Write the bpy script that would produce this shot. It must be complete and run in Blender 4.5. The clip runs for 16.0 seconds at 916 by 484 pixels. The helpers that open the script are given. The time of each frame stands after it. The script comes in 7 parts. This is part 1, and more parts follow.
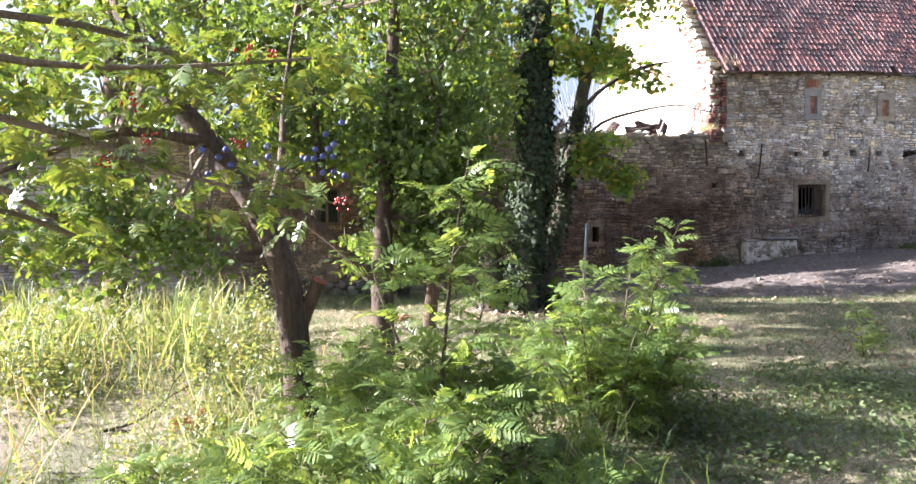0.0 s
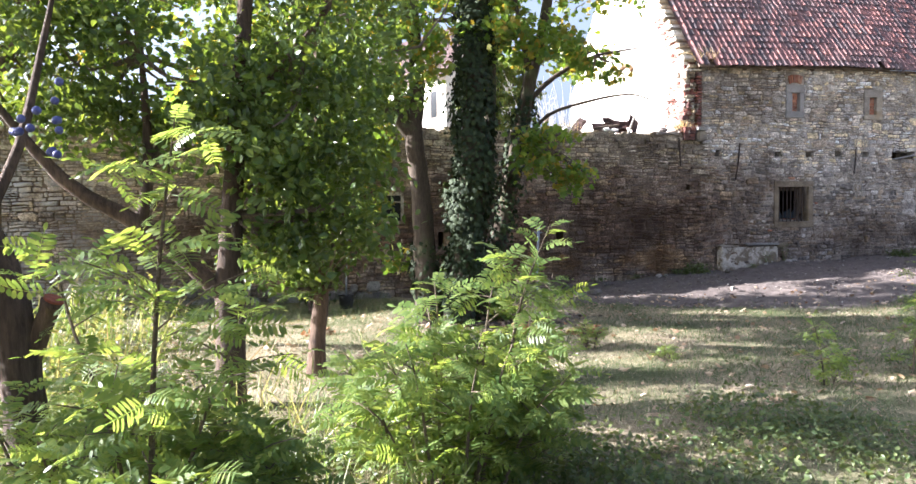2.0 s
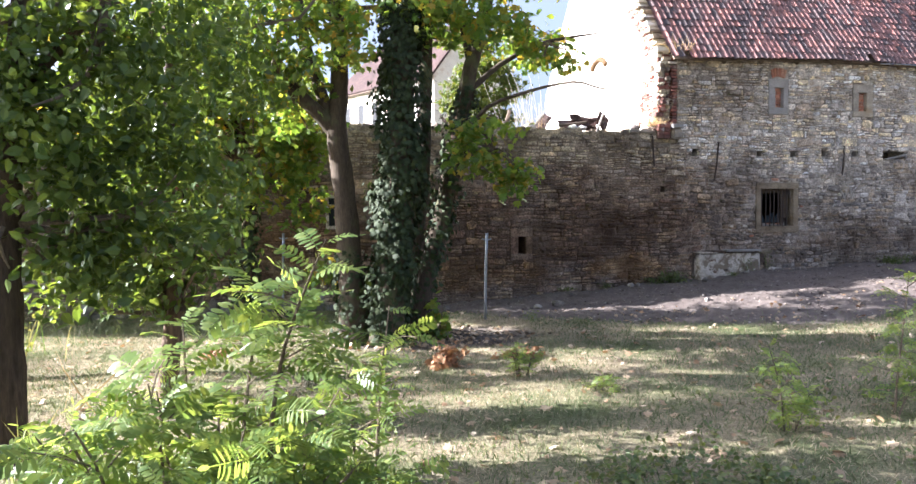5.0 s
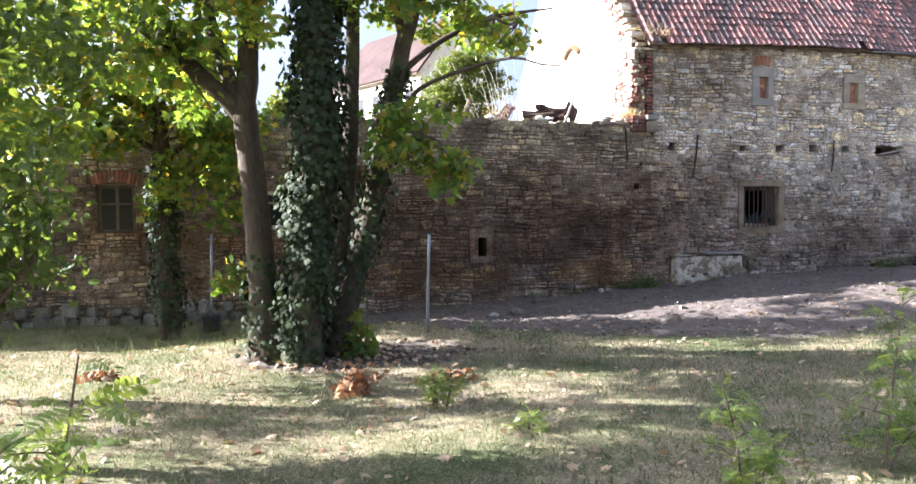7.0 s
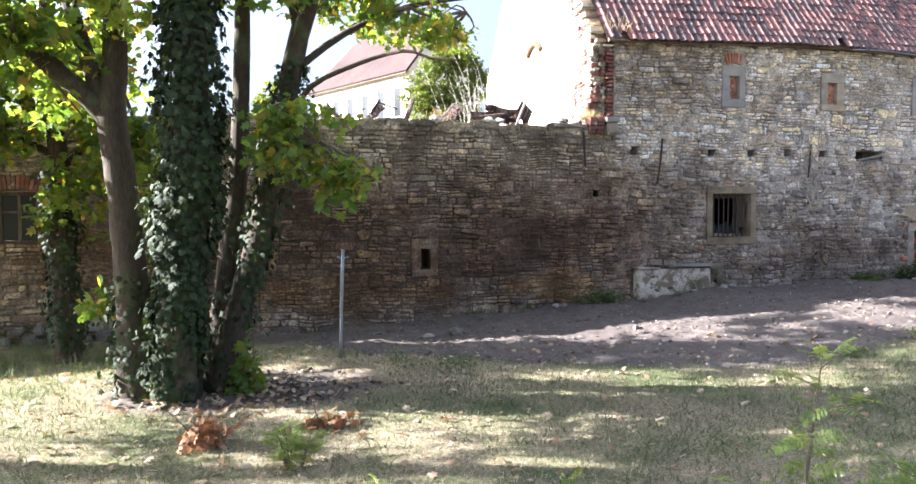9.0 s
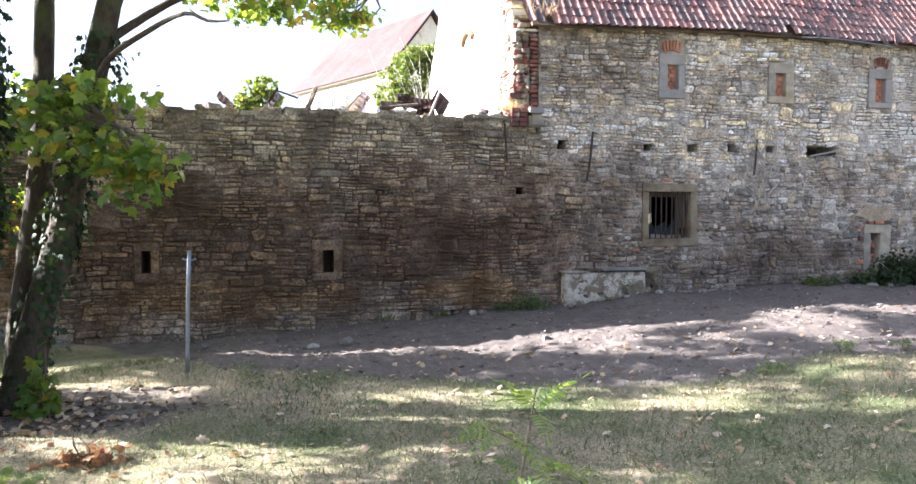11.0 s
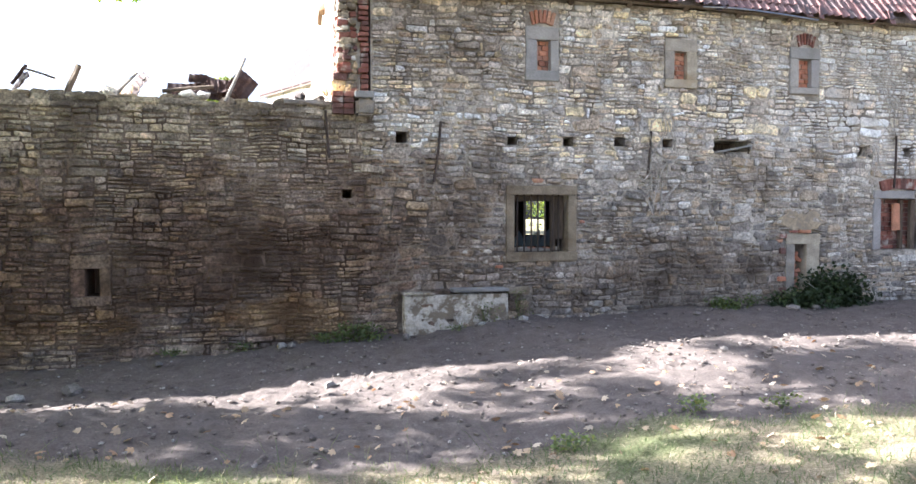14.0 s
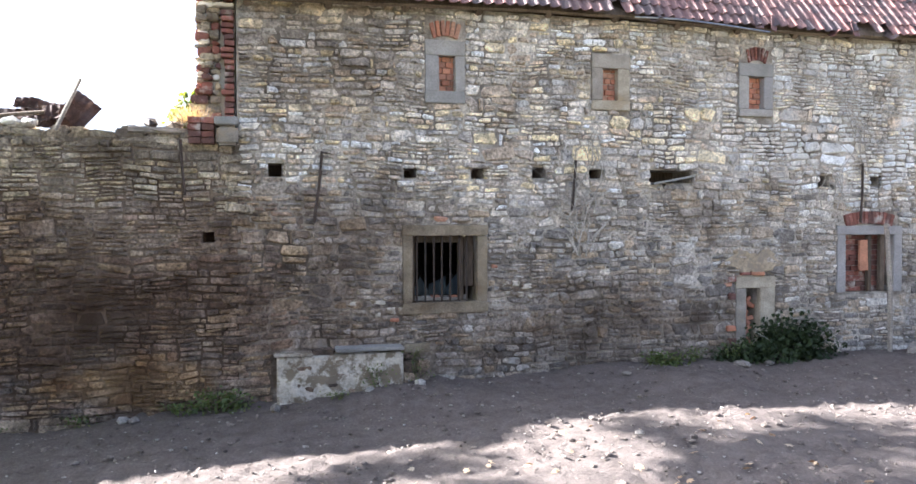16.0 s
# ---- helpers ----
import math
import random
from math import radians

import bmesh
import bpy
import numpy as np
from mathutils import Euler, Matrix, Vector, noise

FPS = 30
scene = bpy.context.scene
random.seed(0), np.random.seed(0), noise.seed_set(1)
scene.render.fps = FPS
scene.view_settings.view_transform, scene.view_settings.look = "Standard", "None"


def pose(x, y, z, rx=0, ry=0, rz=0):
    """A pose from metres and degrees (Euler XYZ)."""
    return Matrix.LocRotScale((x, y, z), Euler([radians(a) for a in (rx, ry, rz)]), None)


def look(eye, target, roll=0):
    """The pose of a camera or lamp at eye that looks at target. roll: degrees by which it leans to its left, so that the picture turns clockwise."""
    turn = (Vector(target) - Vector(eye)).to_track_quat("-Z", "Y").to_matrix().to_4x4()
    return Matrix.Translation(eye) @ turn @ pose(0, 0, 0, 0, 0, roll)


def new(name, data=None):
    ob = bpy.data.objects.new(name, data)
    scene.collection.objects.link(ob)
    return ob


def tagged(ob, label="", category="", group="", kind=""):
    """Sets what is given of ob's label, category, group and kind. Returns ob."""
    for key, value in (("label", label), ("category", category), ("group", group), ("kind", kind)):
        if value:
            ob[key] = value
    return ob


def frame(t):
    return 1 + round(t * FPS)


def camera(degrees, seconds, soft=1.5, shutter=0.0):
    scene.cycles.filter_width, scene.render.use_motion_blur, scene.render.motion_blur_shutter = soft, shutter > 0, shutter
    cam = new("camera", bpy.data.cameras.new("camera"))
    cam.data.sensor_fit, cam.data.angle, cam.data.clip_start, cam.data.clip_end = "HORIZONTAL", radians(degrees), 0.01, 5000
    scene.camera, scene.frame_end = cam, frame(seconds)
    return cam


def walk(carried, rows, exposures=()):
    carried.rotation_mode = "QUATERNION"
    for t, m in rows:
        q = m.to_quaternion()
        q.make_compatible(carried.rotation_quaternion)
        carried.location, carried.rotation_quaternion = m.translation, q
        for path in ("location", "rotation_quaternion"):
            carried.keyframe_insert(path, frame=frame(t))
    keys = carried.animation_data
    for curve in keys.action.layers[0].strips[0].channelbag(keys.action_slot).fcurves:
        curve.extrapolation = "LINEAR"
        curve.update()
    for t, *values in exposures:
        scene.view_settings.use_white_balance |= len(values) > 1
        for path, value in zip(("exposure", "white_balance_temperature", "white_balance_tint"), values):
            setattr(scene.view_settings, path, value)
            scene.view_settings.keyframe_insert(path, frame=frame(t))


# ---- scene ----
cam = camera(64.0, 16.0)
PATH = [
    (0, (-14.827, -17.652, 1.523), (-14.334, -15.717, 1.417), -0.7),
    (0.5, (-14.59, -17.373, 1.49), (-14.095, -15.438, 1.389), -0.7),
    (1, (-14.183, -17.088, 1.467), (-13.687, -15.152, 1.37), -0.7),
    (1.5, (-13.775, -16.846, 1.459), (-13.281, -14.911, 1.363), -0.5),
    (2, (-13.405, -16.644, 1.453), (-12.912, -14.708, 1.358), -0.4),
    (2.5, (-13.067, -16.456, 1.474), (-12.574, -14.521, 1.378), -0.4),
    (3, (-12.833, -16.312, 1.569), (-12.34, -14.376, 1.472), -0.3),
    (3.2, (-12.804, -16.283, 1.589), (-12.311, -14.347, 1.488), -0.4),
    (5.3, (-11.922, -15.376, 1.454), (-11.425, -13.44, 1.368), -0.4),
    (5.5, (-11.814, -15.259, 1.459), (-11.313, -13.325, 1.372), -0.4),
    (6, (-11.493, -14.958, 1.438), (-10.989, -13.024, 1.35), -0.3),
    (6.5, (-11.188, -14.682, 1.419), (-10.681, -12.75, 1.331), -0.3),
    (7, (-10.914, -14.411, 1.44), (-10.407, -12.479, 1.351), -0.3),
    (7.5, (-10.675, -14.164, 1.547), (-10.167, -12.231, 1.458), -0.3),
    (8, (-10.412, -13.949, 1.569), (-9.905, -12.017, 1.48), -0.2),
    (8.5, (-9.997, -13.768, 1.589), (-9.492, -11.835, 1.5), -0.2),
    (9, (-9.526, -13.586, 1.612), (-9.022, -11.652, 1.522), -0.1),
    (9.5, (-9.046, -13.404, 1.617), (-8.542, -11.471, 1.527), -0.1),
    (9.7, (-8.848, -13.347, 1.623), (-8.342, -11.415, 1.532), -0.2),
    (11.8, (-6.781, -12.455, 1.518), (-6.281, -10.519, 1.445), 0.2),
    (12, (-6.535, -12.312, 1.525), (-6.037, -10.376, 1.456), 0.0),
    (12.5, (-5.938, -11.951, 1.54), (-5.441, -10.015, 1.474), -0.0),
    (13, (-5.366, -11.642, 1.563), (-4.868, -9.706, 1.496), -0.0),
    (13.5, (-4.81, -11.371, 1.574), (-4.31, -9.435, 1.506), -0.0),
    (14, (-4.25, -11.097, 1.588), (-3.75, -9.162, 1.517), -0.0),
    (14.5, (-3.682, -10.754, 1.636), (-3.18, -8.82, 1.561), 0.0),
    (15, (-3.153, -10.423, 1.799), (-2.651, -8.488, 1.72), 0.0),
    (15.5, (-2.711, -10.103, 1.952), (-2.209, -8.168, 1.885), -0.0),
    (16, (-2.386, -9.829, 2.076), (-1.88, -7.894, 2.029), -0.1),
]
walk(cam, [(t, look(eye, target, roll)) for t, eye, target, roll in PATH],
     [(t, e, 5400, m) for t, e, m in ((0.0, 2.8, 16), (3.0, 2.85, 16), (6.0, 2.9, 15), (9.5, 3.15, 13), (12.0, 3.35, 12), (16.0, 3.45, 12))])

# ---- world, sun, exposure ----
SUN = Vector((-0.86, 0.275, 0.445)).normalized()
world = bpy.data.worlds.new("world")
scene.world = world
world.use_nodes = True
wn, wl = world.node_tree.nodes, world.node_tree.links
sky = wn.new("ShaderNodeTexSky")
sky.sky_type = 'NISHITA'
sky.sun_disc = False
sky.sun_elevation = math.asin(SUN.z)
sky.sun_rotation = math.atan2(SUN.x, SUN.y)
sky.dust_density = 6.0
sky.air_density = 0.8
wn["Background"].inputs[1].default_value = 0.055
haze = wn.new("ShaderNodeHueSaturation")
haze.inputs["Saturation"].default_value = 0.52
wl.new(sky.outputs[0], haze.inputs["Color"])
wl.new(haze.outputs[0], wn["Background"].inputs[0])
sun_data = bpy.data.lights.new("sun", 'SUN')
sun_data.energy = 5.0
sun_data.angle = radians(0.55)
sun_data.color = (1.0, 0.89, 0.74)
sun = new("sun", sun_data)
sun.matrix_world = look(SUN * 60, (0, 0, 0))


# ---- materials ----
def nodes_of(name):
    m = bpy.data.materials.new(name)
    m.use_nodes = True
    return m, m.node_tree.nodes, m.node_tree.links


def ramp_node(n, stops, mode='LINEAR'):
    r = n.new("ShaderNodeValToRGB")
    r.color_ramp.interpolation = mode
    el = r.color_ramp.elements
    while len(el) < len(stops):
        el.new(0.5)
    for e, (p, c) in zip(el, stops):
        e.position = p
        e.color = (*c, 1)
    return r


def random_value(n, l):
    """One random number a loose piece, whether it is an object or an island of a joined mesh."""
    info, geo = n.new("ShaderNodeObjectInfo"), n.new("ShaderNodeNewGeometry")
    add, fr = n.new("ShaderNodeMath"), n.new("ShaderNodeMath")
    fr.operation = 'FRACT'
    l.new(info.outputs["Random"], add.inputs[0])
    l.new(geo.outputs["Random Per Island"], add.inputs[1])
    l.new(add.outputs[0], fr.inputs[0])
    return fr.outputs[0], geo.outputs["Position"]


def noise_node(n, l, vec, scale, detail=6, rough=0.6, stretch=None):
    t = n.new("ShaderNodeTexNoise")
    t.inputs["Scale"].default_value, t.inputs["Detail"].default_value, t.inputs["Roughness"].default_value = scale, detail, rough
    if stretch:
        m = n.new("ShaderNodeMapping")
        m.inputs["Scale"].default_value = stretch
        l.new(vec, m.inputs[0])
        vec = m.outputs[0]
    l.new(vec, t.inputs["Vector"])
    return t.outputs["Fac"]


def mix_node(n, l, fac, a, b, mode='MIX'):
    m = n.new("ShaderNodeMix")
    m.data_type, m.blend_type = 'RGBA', mode
    for key, v in ((0, fac), (6, a), (7, b)):
        if isinstance(v, (int, float)):
            m.inputs[key].default_value = v
        elif isinstance(v, tuple):
            m.inputs[key].default_value = (*v, 1)
        else:
            l.new(v, m.inputs[key])
    return m.outputs[2]


def surface(name, kinds, fine=30, broad=1.5, rough=0.9, bump=0.4, dist=0.01, contrast=0.45, stain=None, stain_scale=0.6,
            stain_at=(0.5, 0.7), metal=0.0, stretch=None, stain2=None, spec=0.3, wash_or_light=None, wash_or_light_from=(0, 1), patches=()):
    """A weathered solid: colours by piece, grain and broad patches, with an optional stain."""
    m, n, l = nodes_of(name)
    b = n["Principled BSDF"]
    rnd, pos = random_value(n, l)
    col = ramp_node(n, [(i / max(1, len(kinds)), c) for i, c in enumerate(kinds)], 'CONSTANT' if len(kinds) > 2 else 'LINEAR')
    l.new(rnd, col.inputs[0])
    f, g = noise_node(n, l, pos, fine, 8, 0.7, stretch), noise_node(n, l, pos, broad, 5, 0.6, stretch)
    k = contrast
    fr = ramp_node(n, [(0.32, (1 - k,) * 3), (0.68, (1 + k,) * 3)])
    gr = ramp_node(n, [(0.32, (1 - k * 0.7,) * 3), (0.68, (1 + k * 0.6,) * 3)])
    l.new(f, fr.inputs[0])
    l.new(g, gr.inputs[0])
    c = mix_node(n, l, 1.0, col.outputs[0], fr.outputs[0], 'MULTIPLY')
    c = mix_node(n, l, 1.0, c, gr.outputs[0], 'MULTIPLY')
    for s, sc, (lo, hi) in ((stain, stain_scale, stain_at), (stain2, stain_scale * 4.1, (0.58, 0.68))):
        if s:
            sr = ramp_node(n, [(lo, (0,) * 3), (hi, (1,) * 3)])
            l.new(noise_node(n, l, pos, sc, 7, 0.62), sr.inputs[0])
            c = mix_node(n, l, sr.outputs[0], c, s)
    if wash_or_light:
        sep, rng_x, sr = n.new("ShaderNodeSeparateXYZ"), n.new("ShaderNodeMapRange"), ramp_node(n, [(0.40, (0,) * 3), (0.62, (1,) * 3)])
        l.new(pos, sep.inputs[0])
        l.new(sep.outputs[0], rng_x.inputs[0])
        rng_x.inputs[1].default_value, rng_x.inputs[2].default_value = wash_or_light_from
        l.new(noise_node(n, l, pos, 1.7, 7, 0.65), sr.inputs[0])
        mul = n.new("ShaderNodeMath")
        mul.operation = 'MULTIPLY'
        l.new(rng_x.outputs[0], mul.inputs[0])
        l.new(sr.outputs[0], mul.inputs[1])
        c = mix_node(n, l, mul.outputs[0], c, wash_or_light)
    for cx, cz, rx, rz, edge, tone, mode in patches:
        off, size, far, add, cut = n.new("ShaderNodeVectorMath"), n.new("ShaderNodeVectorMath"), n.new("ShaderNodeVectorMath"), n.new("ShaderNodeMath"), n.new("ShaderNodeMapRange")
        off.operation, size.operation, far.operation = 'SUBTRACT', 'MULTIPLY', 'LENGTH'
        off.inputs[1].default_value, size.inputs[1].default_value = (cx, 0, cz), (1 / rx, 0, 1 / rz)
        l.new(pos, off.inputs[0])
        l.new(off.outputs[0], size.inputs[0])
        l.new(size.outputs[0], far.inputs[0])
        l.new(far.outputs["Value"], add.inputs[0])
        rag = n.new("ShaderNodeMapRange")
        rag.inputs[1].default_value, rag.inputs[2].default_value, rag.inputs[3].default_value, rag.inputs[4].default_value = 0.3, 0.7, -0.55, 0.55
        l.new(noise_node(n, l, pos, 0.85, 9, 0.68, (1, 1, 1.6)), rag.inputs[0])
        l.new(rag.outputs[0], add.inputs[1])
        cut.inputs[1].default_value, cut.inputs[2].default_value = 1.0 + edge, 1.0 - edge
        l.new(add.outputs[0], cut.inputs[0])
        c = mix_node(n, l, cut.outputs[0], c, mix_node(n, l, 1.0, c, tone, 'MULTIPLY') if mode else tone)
    l.new(c, b.inputs["Base Color"])
    b.inputs["Roughness"].default_value, b.inputs["Metallic"].default_value = rough, metal
    b.inputs["Specular IOR Level"].default_value = spec
    bp = n.new("ShaderNodeBump")
    bp.inputs["Strength"].default_value, bp.inputs["Distance"].default_value = bump, dist
    l.new(f, bp.inputs["Height"])
    l.new(bp.outputs[0], b.inputs["Normal"])
    return m


def leafy(name, cols, clear=0.45, rough=0.45, tint=(1.4, 1.2, 0.5)):
    """Leaves: a glossy skin, and light that comes through the blade."""
    m, n, l = nodes_of(name)
    b = n["Principled BSDF"]
    rnd, pos = random_value(n, l)
    col = ramp_node(n, [(i / (len(cols) - 1), c) for i, c in enumerate(cols)])
    l.new(rnd, col.inputs[0])
    gr = ramp_node(n, [(0.3, (0.75,) * 3), (0.7, (1.2,) * 3)])
    l.new(noise_node(n, l, pos, 1.3, 3), gr.inputs[0])
    c = mix_node(n, l, 1.0, col.outputs[0], gr.outputs[0], 'MULTIPLY')
    l.new(c, b.inputs["Base Color"])
    b.inputs["Roughness"].default_value = rough
    b.inputs["Specular IOR Level"].default_value = 0.45
    tr, mx = n.new("ShaderNodeBsdfTranslucent"), n.new("ShaderNodeMixShader")
    l.new(mix_node(n, l, 1.0, c, tint, 'MULTIPLY'), tr.inputs[0])
    mx.inputs[0].default_value = clear
    l.new(b.outputs[0], mx.inputs[1])
    l.new(tr.outputs[0], mx.inputs[2])
    l.new(mx.outputs[0], n["Material Output"].inputs[0])
    return m


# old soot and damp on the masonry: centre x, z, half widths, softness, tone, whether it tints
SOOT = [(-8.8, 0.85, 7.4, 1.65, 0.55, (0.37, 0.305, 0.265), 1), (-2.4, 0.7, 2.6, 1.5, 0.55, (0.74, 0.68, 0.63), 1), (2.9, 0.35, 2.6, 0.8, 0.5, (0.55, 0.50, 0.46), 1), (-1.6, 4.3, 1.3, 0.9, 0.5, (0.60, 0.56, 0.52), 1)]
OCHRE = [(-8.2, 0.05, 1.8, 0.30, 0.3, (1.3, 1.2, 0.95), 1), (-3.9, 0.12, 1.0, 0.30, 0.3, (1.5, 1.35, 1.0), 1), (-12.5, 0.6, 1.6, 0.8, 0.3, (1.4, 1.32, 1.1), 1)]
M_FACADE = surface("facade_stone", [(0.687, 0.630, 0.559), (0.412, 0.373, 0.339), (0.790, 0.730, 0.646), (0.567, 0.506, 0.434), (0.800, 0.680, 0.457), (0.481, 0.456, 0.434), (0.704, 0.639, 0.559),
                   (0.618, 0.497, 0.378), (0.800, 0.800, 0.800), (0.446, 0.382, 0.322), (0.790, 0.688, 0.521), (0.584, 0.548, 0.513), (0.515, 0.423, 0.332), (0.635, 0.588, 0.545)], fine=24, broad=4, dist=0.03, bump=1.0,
                   contrast=0.72, stain=(0.19, 0.155, 0.125), stain_scale=0.62, stain_at=(0.54, 0.70), stain2=(0.55, 0.54, 0.52), wash_or_light=(0.76, 0.77, 0.78), wash_or_light_from=(2.5, 8.0), patches=SOOT + OCHRE)
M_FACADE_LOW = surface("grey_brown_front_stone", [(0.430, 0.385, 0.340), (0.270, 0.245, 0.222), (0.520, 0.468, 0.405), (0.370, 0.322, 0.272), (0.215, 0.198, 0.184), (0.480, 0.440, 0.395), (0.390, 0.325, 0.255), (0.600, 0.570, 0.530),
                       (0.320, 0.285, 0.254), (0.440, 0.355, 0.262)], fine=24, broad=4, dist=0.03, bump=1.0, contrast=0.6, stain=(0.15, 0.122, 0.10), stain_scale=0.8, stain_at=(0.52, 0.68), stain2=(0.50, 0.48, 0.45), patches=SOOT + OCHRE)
# The far left end is painted paler, as though under open sky
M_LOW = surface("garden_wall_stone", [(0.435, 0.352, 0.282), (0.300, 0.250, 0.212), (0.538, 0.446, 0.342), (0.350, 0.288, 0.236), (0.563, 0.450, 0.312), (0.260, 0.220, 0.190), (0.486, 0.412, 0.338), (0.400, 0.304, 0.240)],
                fine=24, broad=4, dist=0.03, bump=1.0, contrast=0.72, stain=(0.16, 0.12, 0.09), stain_scale=0.6, stain_at=(0.48, 0.66), wash_or_light=(0.50, 0.50, 0.51), wash_or_light_from=(-15.5, -18.5), patches=SOOT + OCHRE)
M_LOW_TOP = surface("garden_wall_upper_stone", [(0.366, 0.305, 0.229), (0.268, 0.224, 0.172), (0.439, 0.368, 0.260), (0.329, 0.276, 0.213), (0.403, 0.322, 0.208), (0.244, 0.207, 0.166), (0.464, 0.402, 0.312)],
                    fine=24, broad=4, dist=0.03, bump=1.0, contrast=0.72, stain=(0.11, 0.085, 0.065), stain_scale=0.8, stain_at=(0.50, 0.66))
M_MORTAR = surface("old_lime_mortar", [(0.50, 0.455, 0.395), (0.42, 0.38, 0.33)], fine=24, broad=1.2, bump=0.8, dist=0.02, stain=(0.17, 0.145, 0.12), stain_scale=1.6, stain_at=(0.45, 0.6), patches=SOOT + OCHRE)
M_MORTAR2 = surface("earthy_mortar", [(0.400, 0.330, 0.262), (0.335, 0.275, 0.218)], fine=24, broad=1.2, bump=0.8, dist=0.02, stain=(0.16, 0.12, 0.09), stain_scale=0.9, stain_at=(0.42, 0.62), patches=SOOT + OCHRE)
M_ASHLAR = surface("dressed_sandstone", [(0.33, 0.295, 0.25), (0.28, 0.25, 0.215), (0.37, 0.325, 0.255)], fine=70, broad=4, bump=0.4, dist=0.006, contrast=0.4,
                   stain=(0.32, 0.25, 0.16), stain_scale=2.2, stain_at=(0.56, 0.72), patches=[(-6.9, 1.15, 5.6, 1.5, 0.3, (0.36, 0.30, 0.26), 1), (0.0, 1.2, 1.6, 1.3, 0.3, (0.60, 0.56, 0.51), 1)])
M_ASHLAR_GREY = surface("grey_dressed_stone", [(0.30, 0.285, 0.28), (0.27, 0.26, 0.25), (0.33, 0.31, 0.29)], fine=60, broad=3, bump=0.25, dist=0.004, contrast=0.25)
M_BRICK = surface("old_red_brick", [(0.42, 0.19, 0.12), (0.36, 0.165, 0.11), (0.47, 0.23, 0.145), (0.33, 0.17, 0.12), (0.44, 0.25, 0.17)], fine=50, broad=4, bump=0.4, dist=0.006, contrast=0.35)
M_BRICK_DARK = surface("sooty_red_brick", [(0.21, 0.085, 0.065), (0.17, 0.075, 0.06), (0.25, 0.11, 0.085), (0.13, 0.07, 0.06)], fine=50, broad=4, bump=0.4, dist=0.006, contrast=0.4,
                       stain=(0.40, 0.36, 0.32), stain_scale=4.0, stain_at=(0.55, 0.66))
M_PLASTER = surface("flaking_white_lime_plaster", [(0.74, 0.70, 0.63), (0.70, 0.66, 0.58)], fine=18, broad=1.2, bump=0.5, dist=0.015, contrast=0.15,
                    stain=(0.50, 0.38, 0.27), stain_scale=0.9, stain_at=(0.58, 0.72))
M_WHITEWASH = surface("patchy_whitewash", [(0.50, 0.45, 0.38), (0.44, 0.39, 0.32)], fine=20, broad=2, bump=0.7, dist=0.02, contrast=0.35,
                      stain=(0.20, 0.16, 0.115), stain_scale=5.5, stain_at=(0.47, 0.55))
M_RENDER = surface("beige_lime_render", [(0.37, 0.30, 0.21), (0.33, 0.265, 0.185)], fine=30, broad=5, bump=0.6, dist=0.015, contrast=0.35, stain=(0.26, 0.22, 0.17), stain_scale=6, stain_at=(0.5, 0.6))
# Inner plaster coloured near black so the room looks unlit
M_UNLIT_INNER = surface("unlit_dark_inner_plaster", [(0.055, 0.047, 0.040), (0.04, 0.035, 0.03)], fine=20, broad=2, bump=0.5, contrast=0.4)
M_ARCH = surface("ochre_sandstone", [(0.11, 0.066, 0.030), (0.09, 0.052, 0.024)], fine=24, broad=3, bump=0.5, contrast=0.3)
M_BUCKET = surface("dull_black_plastic", [(0.045, 0.044, 0.043), (0.036, 0.035, 0.035)], fine=30, broad=6, rough=0.6, bump=0.1, contrast=0.2)
M_CUT = surface("reddish_sawn_wood", [(0.24, 0.075, 0.04), (0.19, 0.06, 0.035)], fine=40, broad=6, bump=0.4, contrast=0.35)
M_TILE = surface("clay_roof_tile", [(0.19, 0.092, 0.082), (0.14, 0.075, 0.070), (0.26, 0.120, 0.100), (0.10, 0.066, 0.064), (0.17, 0.090, 0.082), (0.075, 0.055, 0.056)], fine=30, broad=1.0,
                 rough=0.62, bump=0.25, dist=0.006, contrast=0.35, stain=(0.11, 0.075, 0.07), stain_scale=0.5, stain_at=(0.5, 0.68), spec=0.5)
M_DARK_WOOD = surface("weathered_dark_timber", [(0.10, 0.075, 0.055), (0.13, 0.10, 0.075)], fine=40, broad=4, stretch=(1, 1, 0.15), bump=0.5)
M_GREY_WOOD = surface("silvered_timber", [(0.30, 0.27, 0.235), (0.25, 0.22, 0.19)], fine=40, broad=4, stretch=(0.2, 1, 1), bump=0.5)
M_RUST = surface("rusty_sheet_iron", [(0.052, 0.027, 0.020), (0.038, 0.021, 0.017), (0.070, 0.035, 0.024)], fine=40, broad=5, rough=0.75, metal=0.2, bump=0.4,
                 stain=(0.07, 0.05, 0.05), stain_scale=4, stain_at=(0.5, 0.65))
M_IRON = surface("dark_wrought_iron", [(0.055, 0.045, 0.04), (0.07, 0.052, 0.045)], fine=80, broad=8, rough=0.6, metal=0.5, bump=0.2, dist=0.002)
M_STEEL = surface("galvanised_steel", [(0.30, 0.32, 0.36), (0.27, 0.29, 0.33)], fine=60, broad=12, rough=0.38, metal=0.75, bump=0.05, dist=0.001, contrast=0.15)
M_CONCRETE = surface("grey_concrete", [(0.24, 0.235, 0.22), (0.20, 0.195, 0.185)], fine=50, broad=5, bump=0.5, dist=0.004)
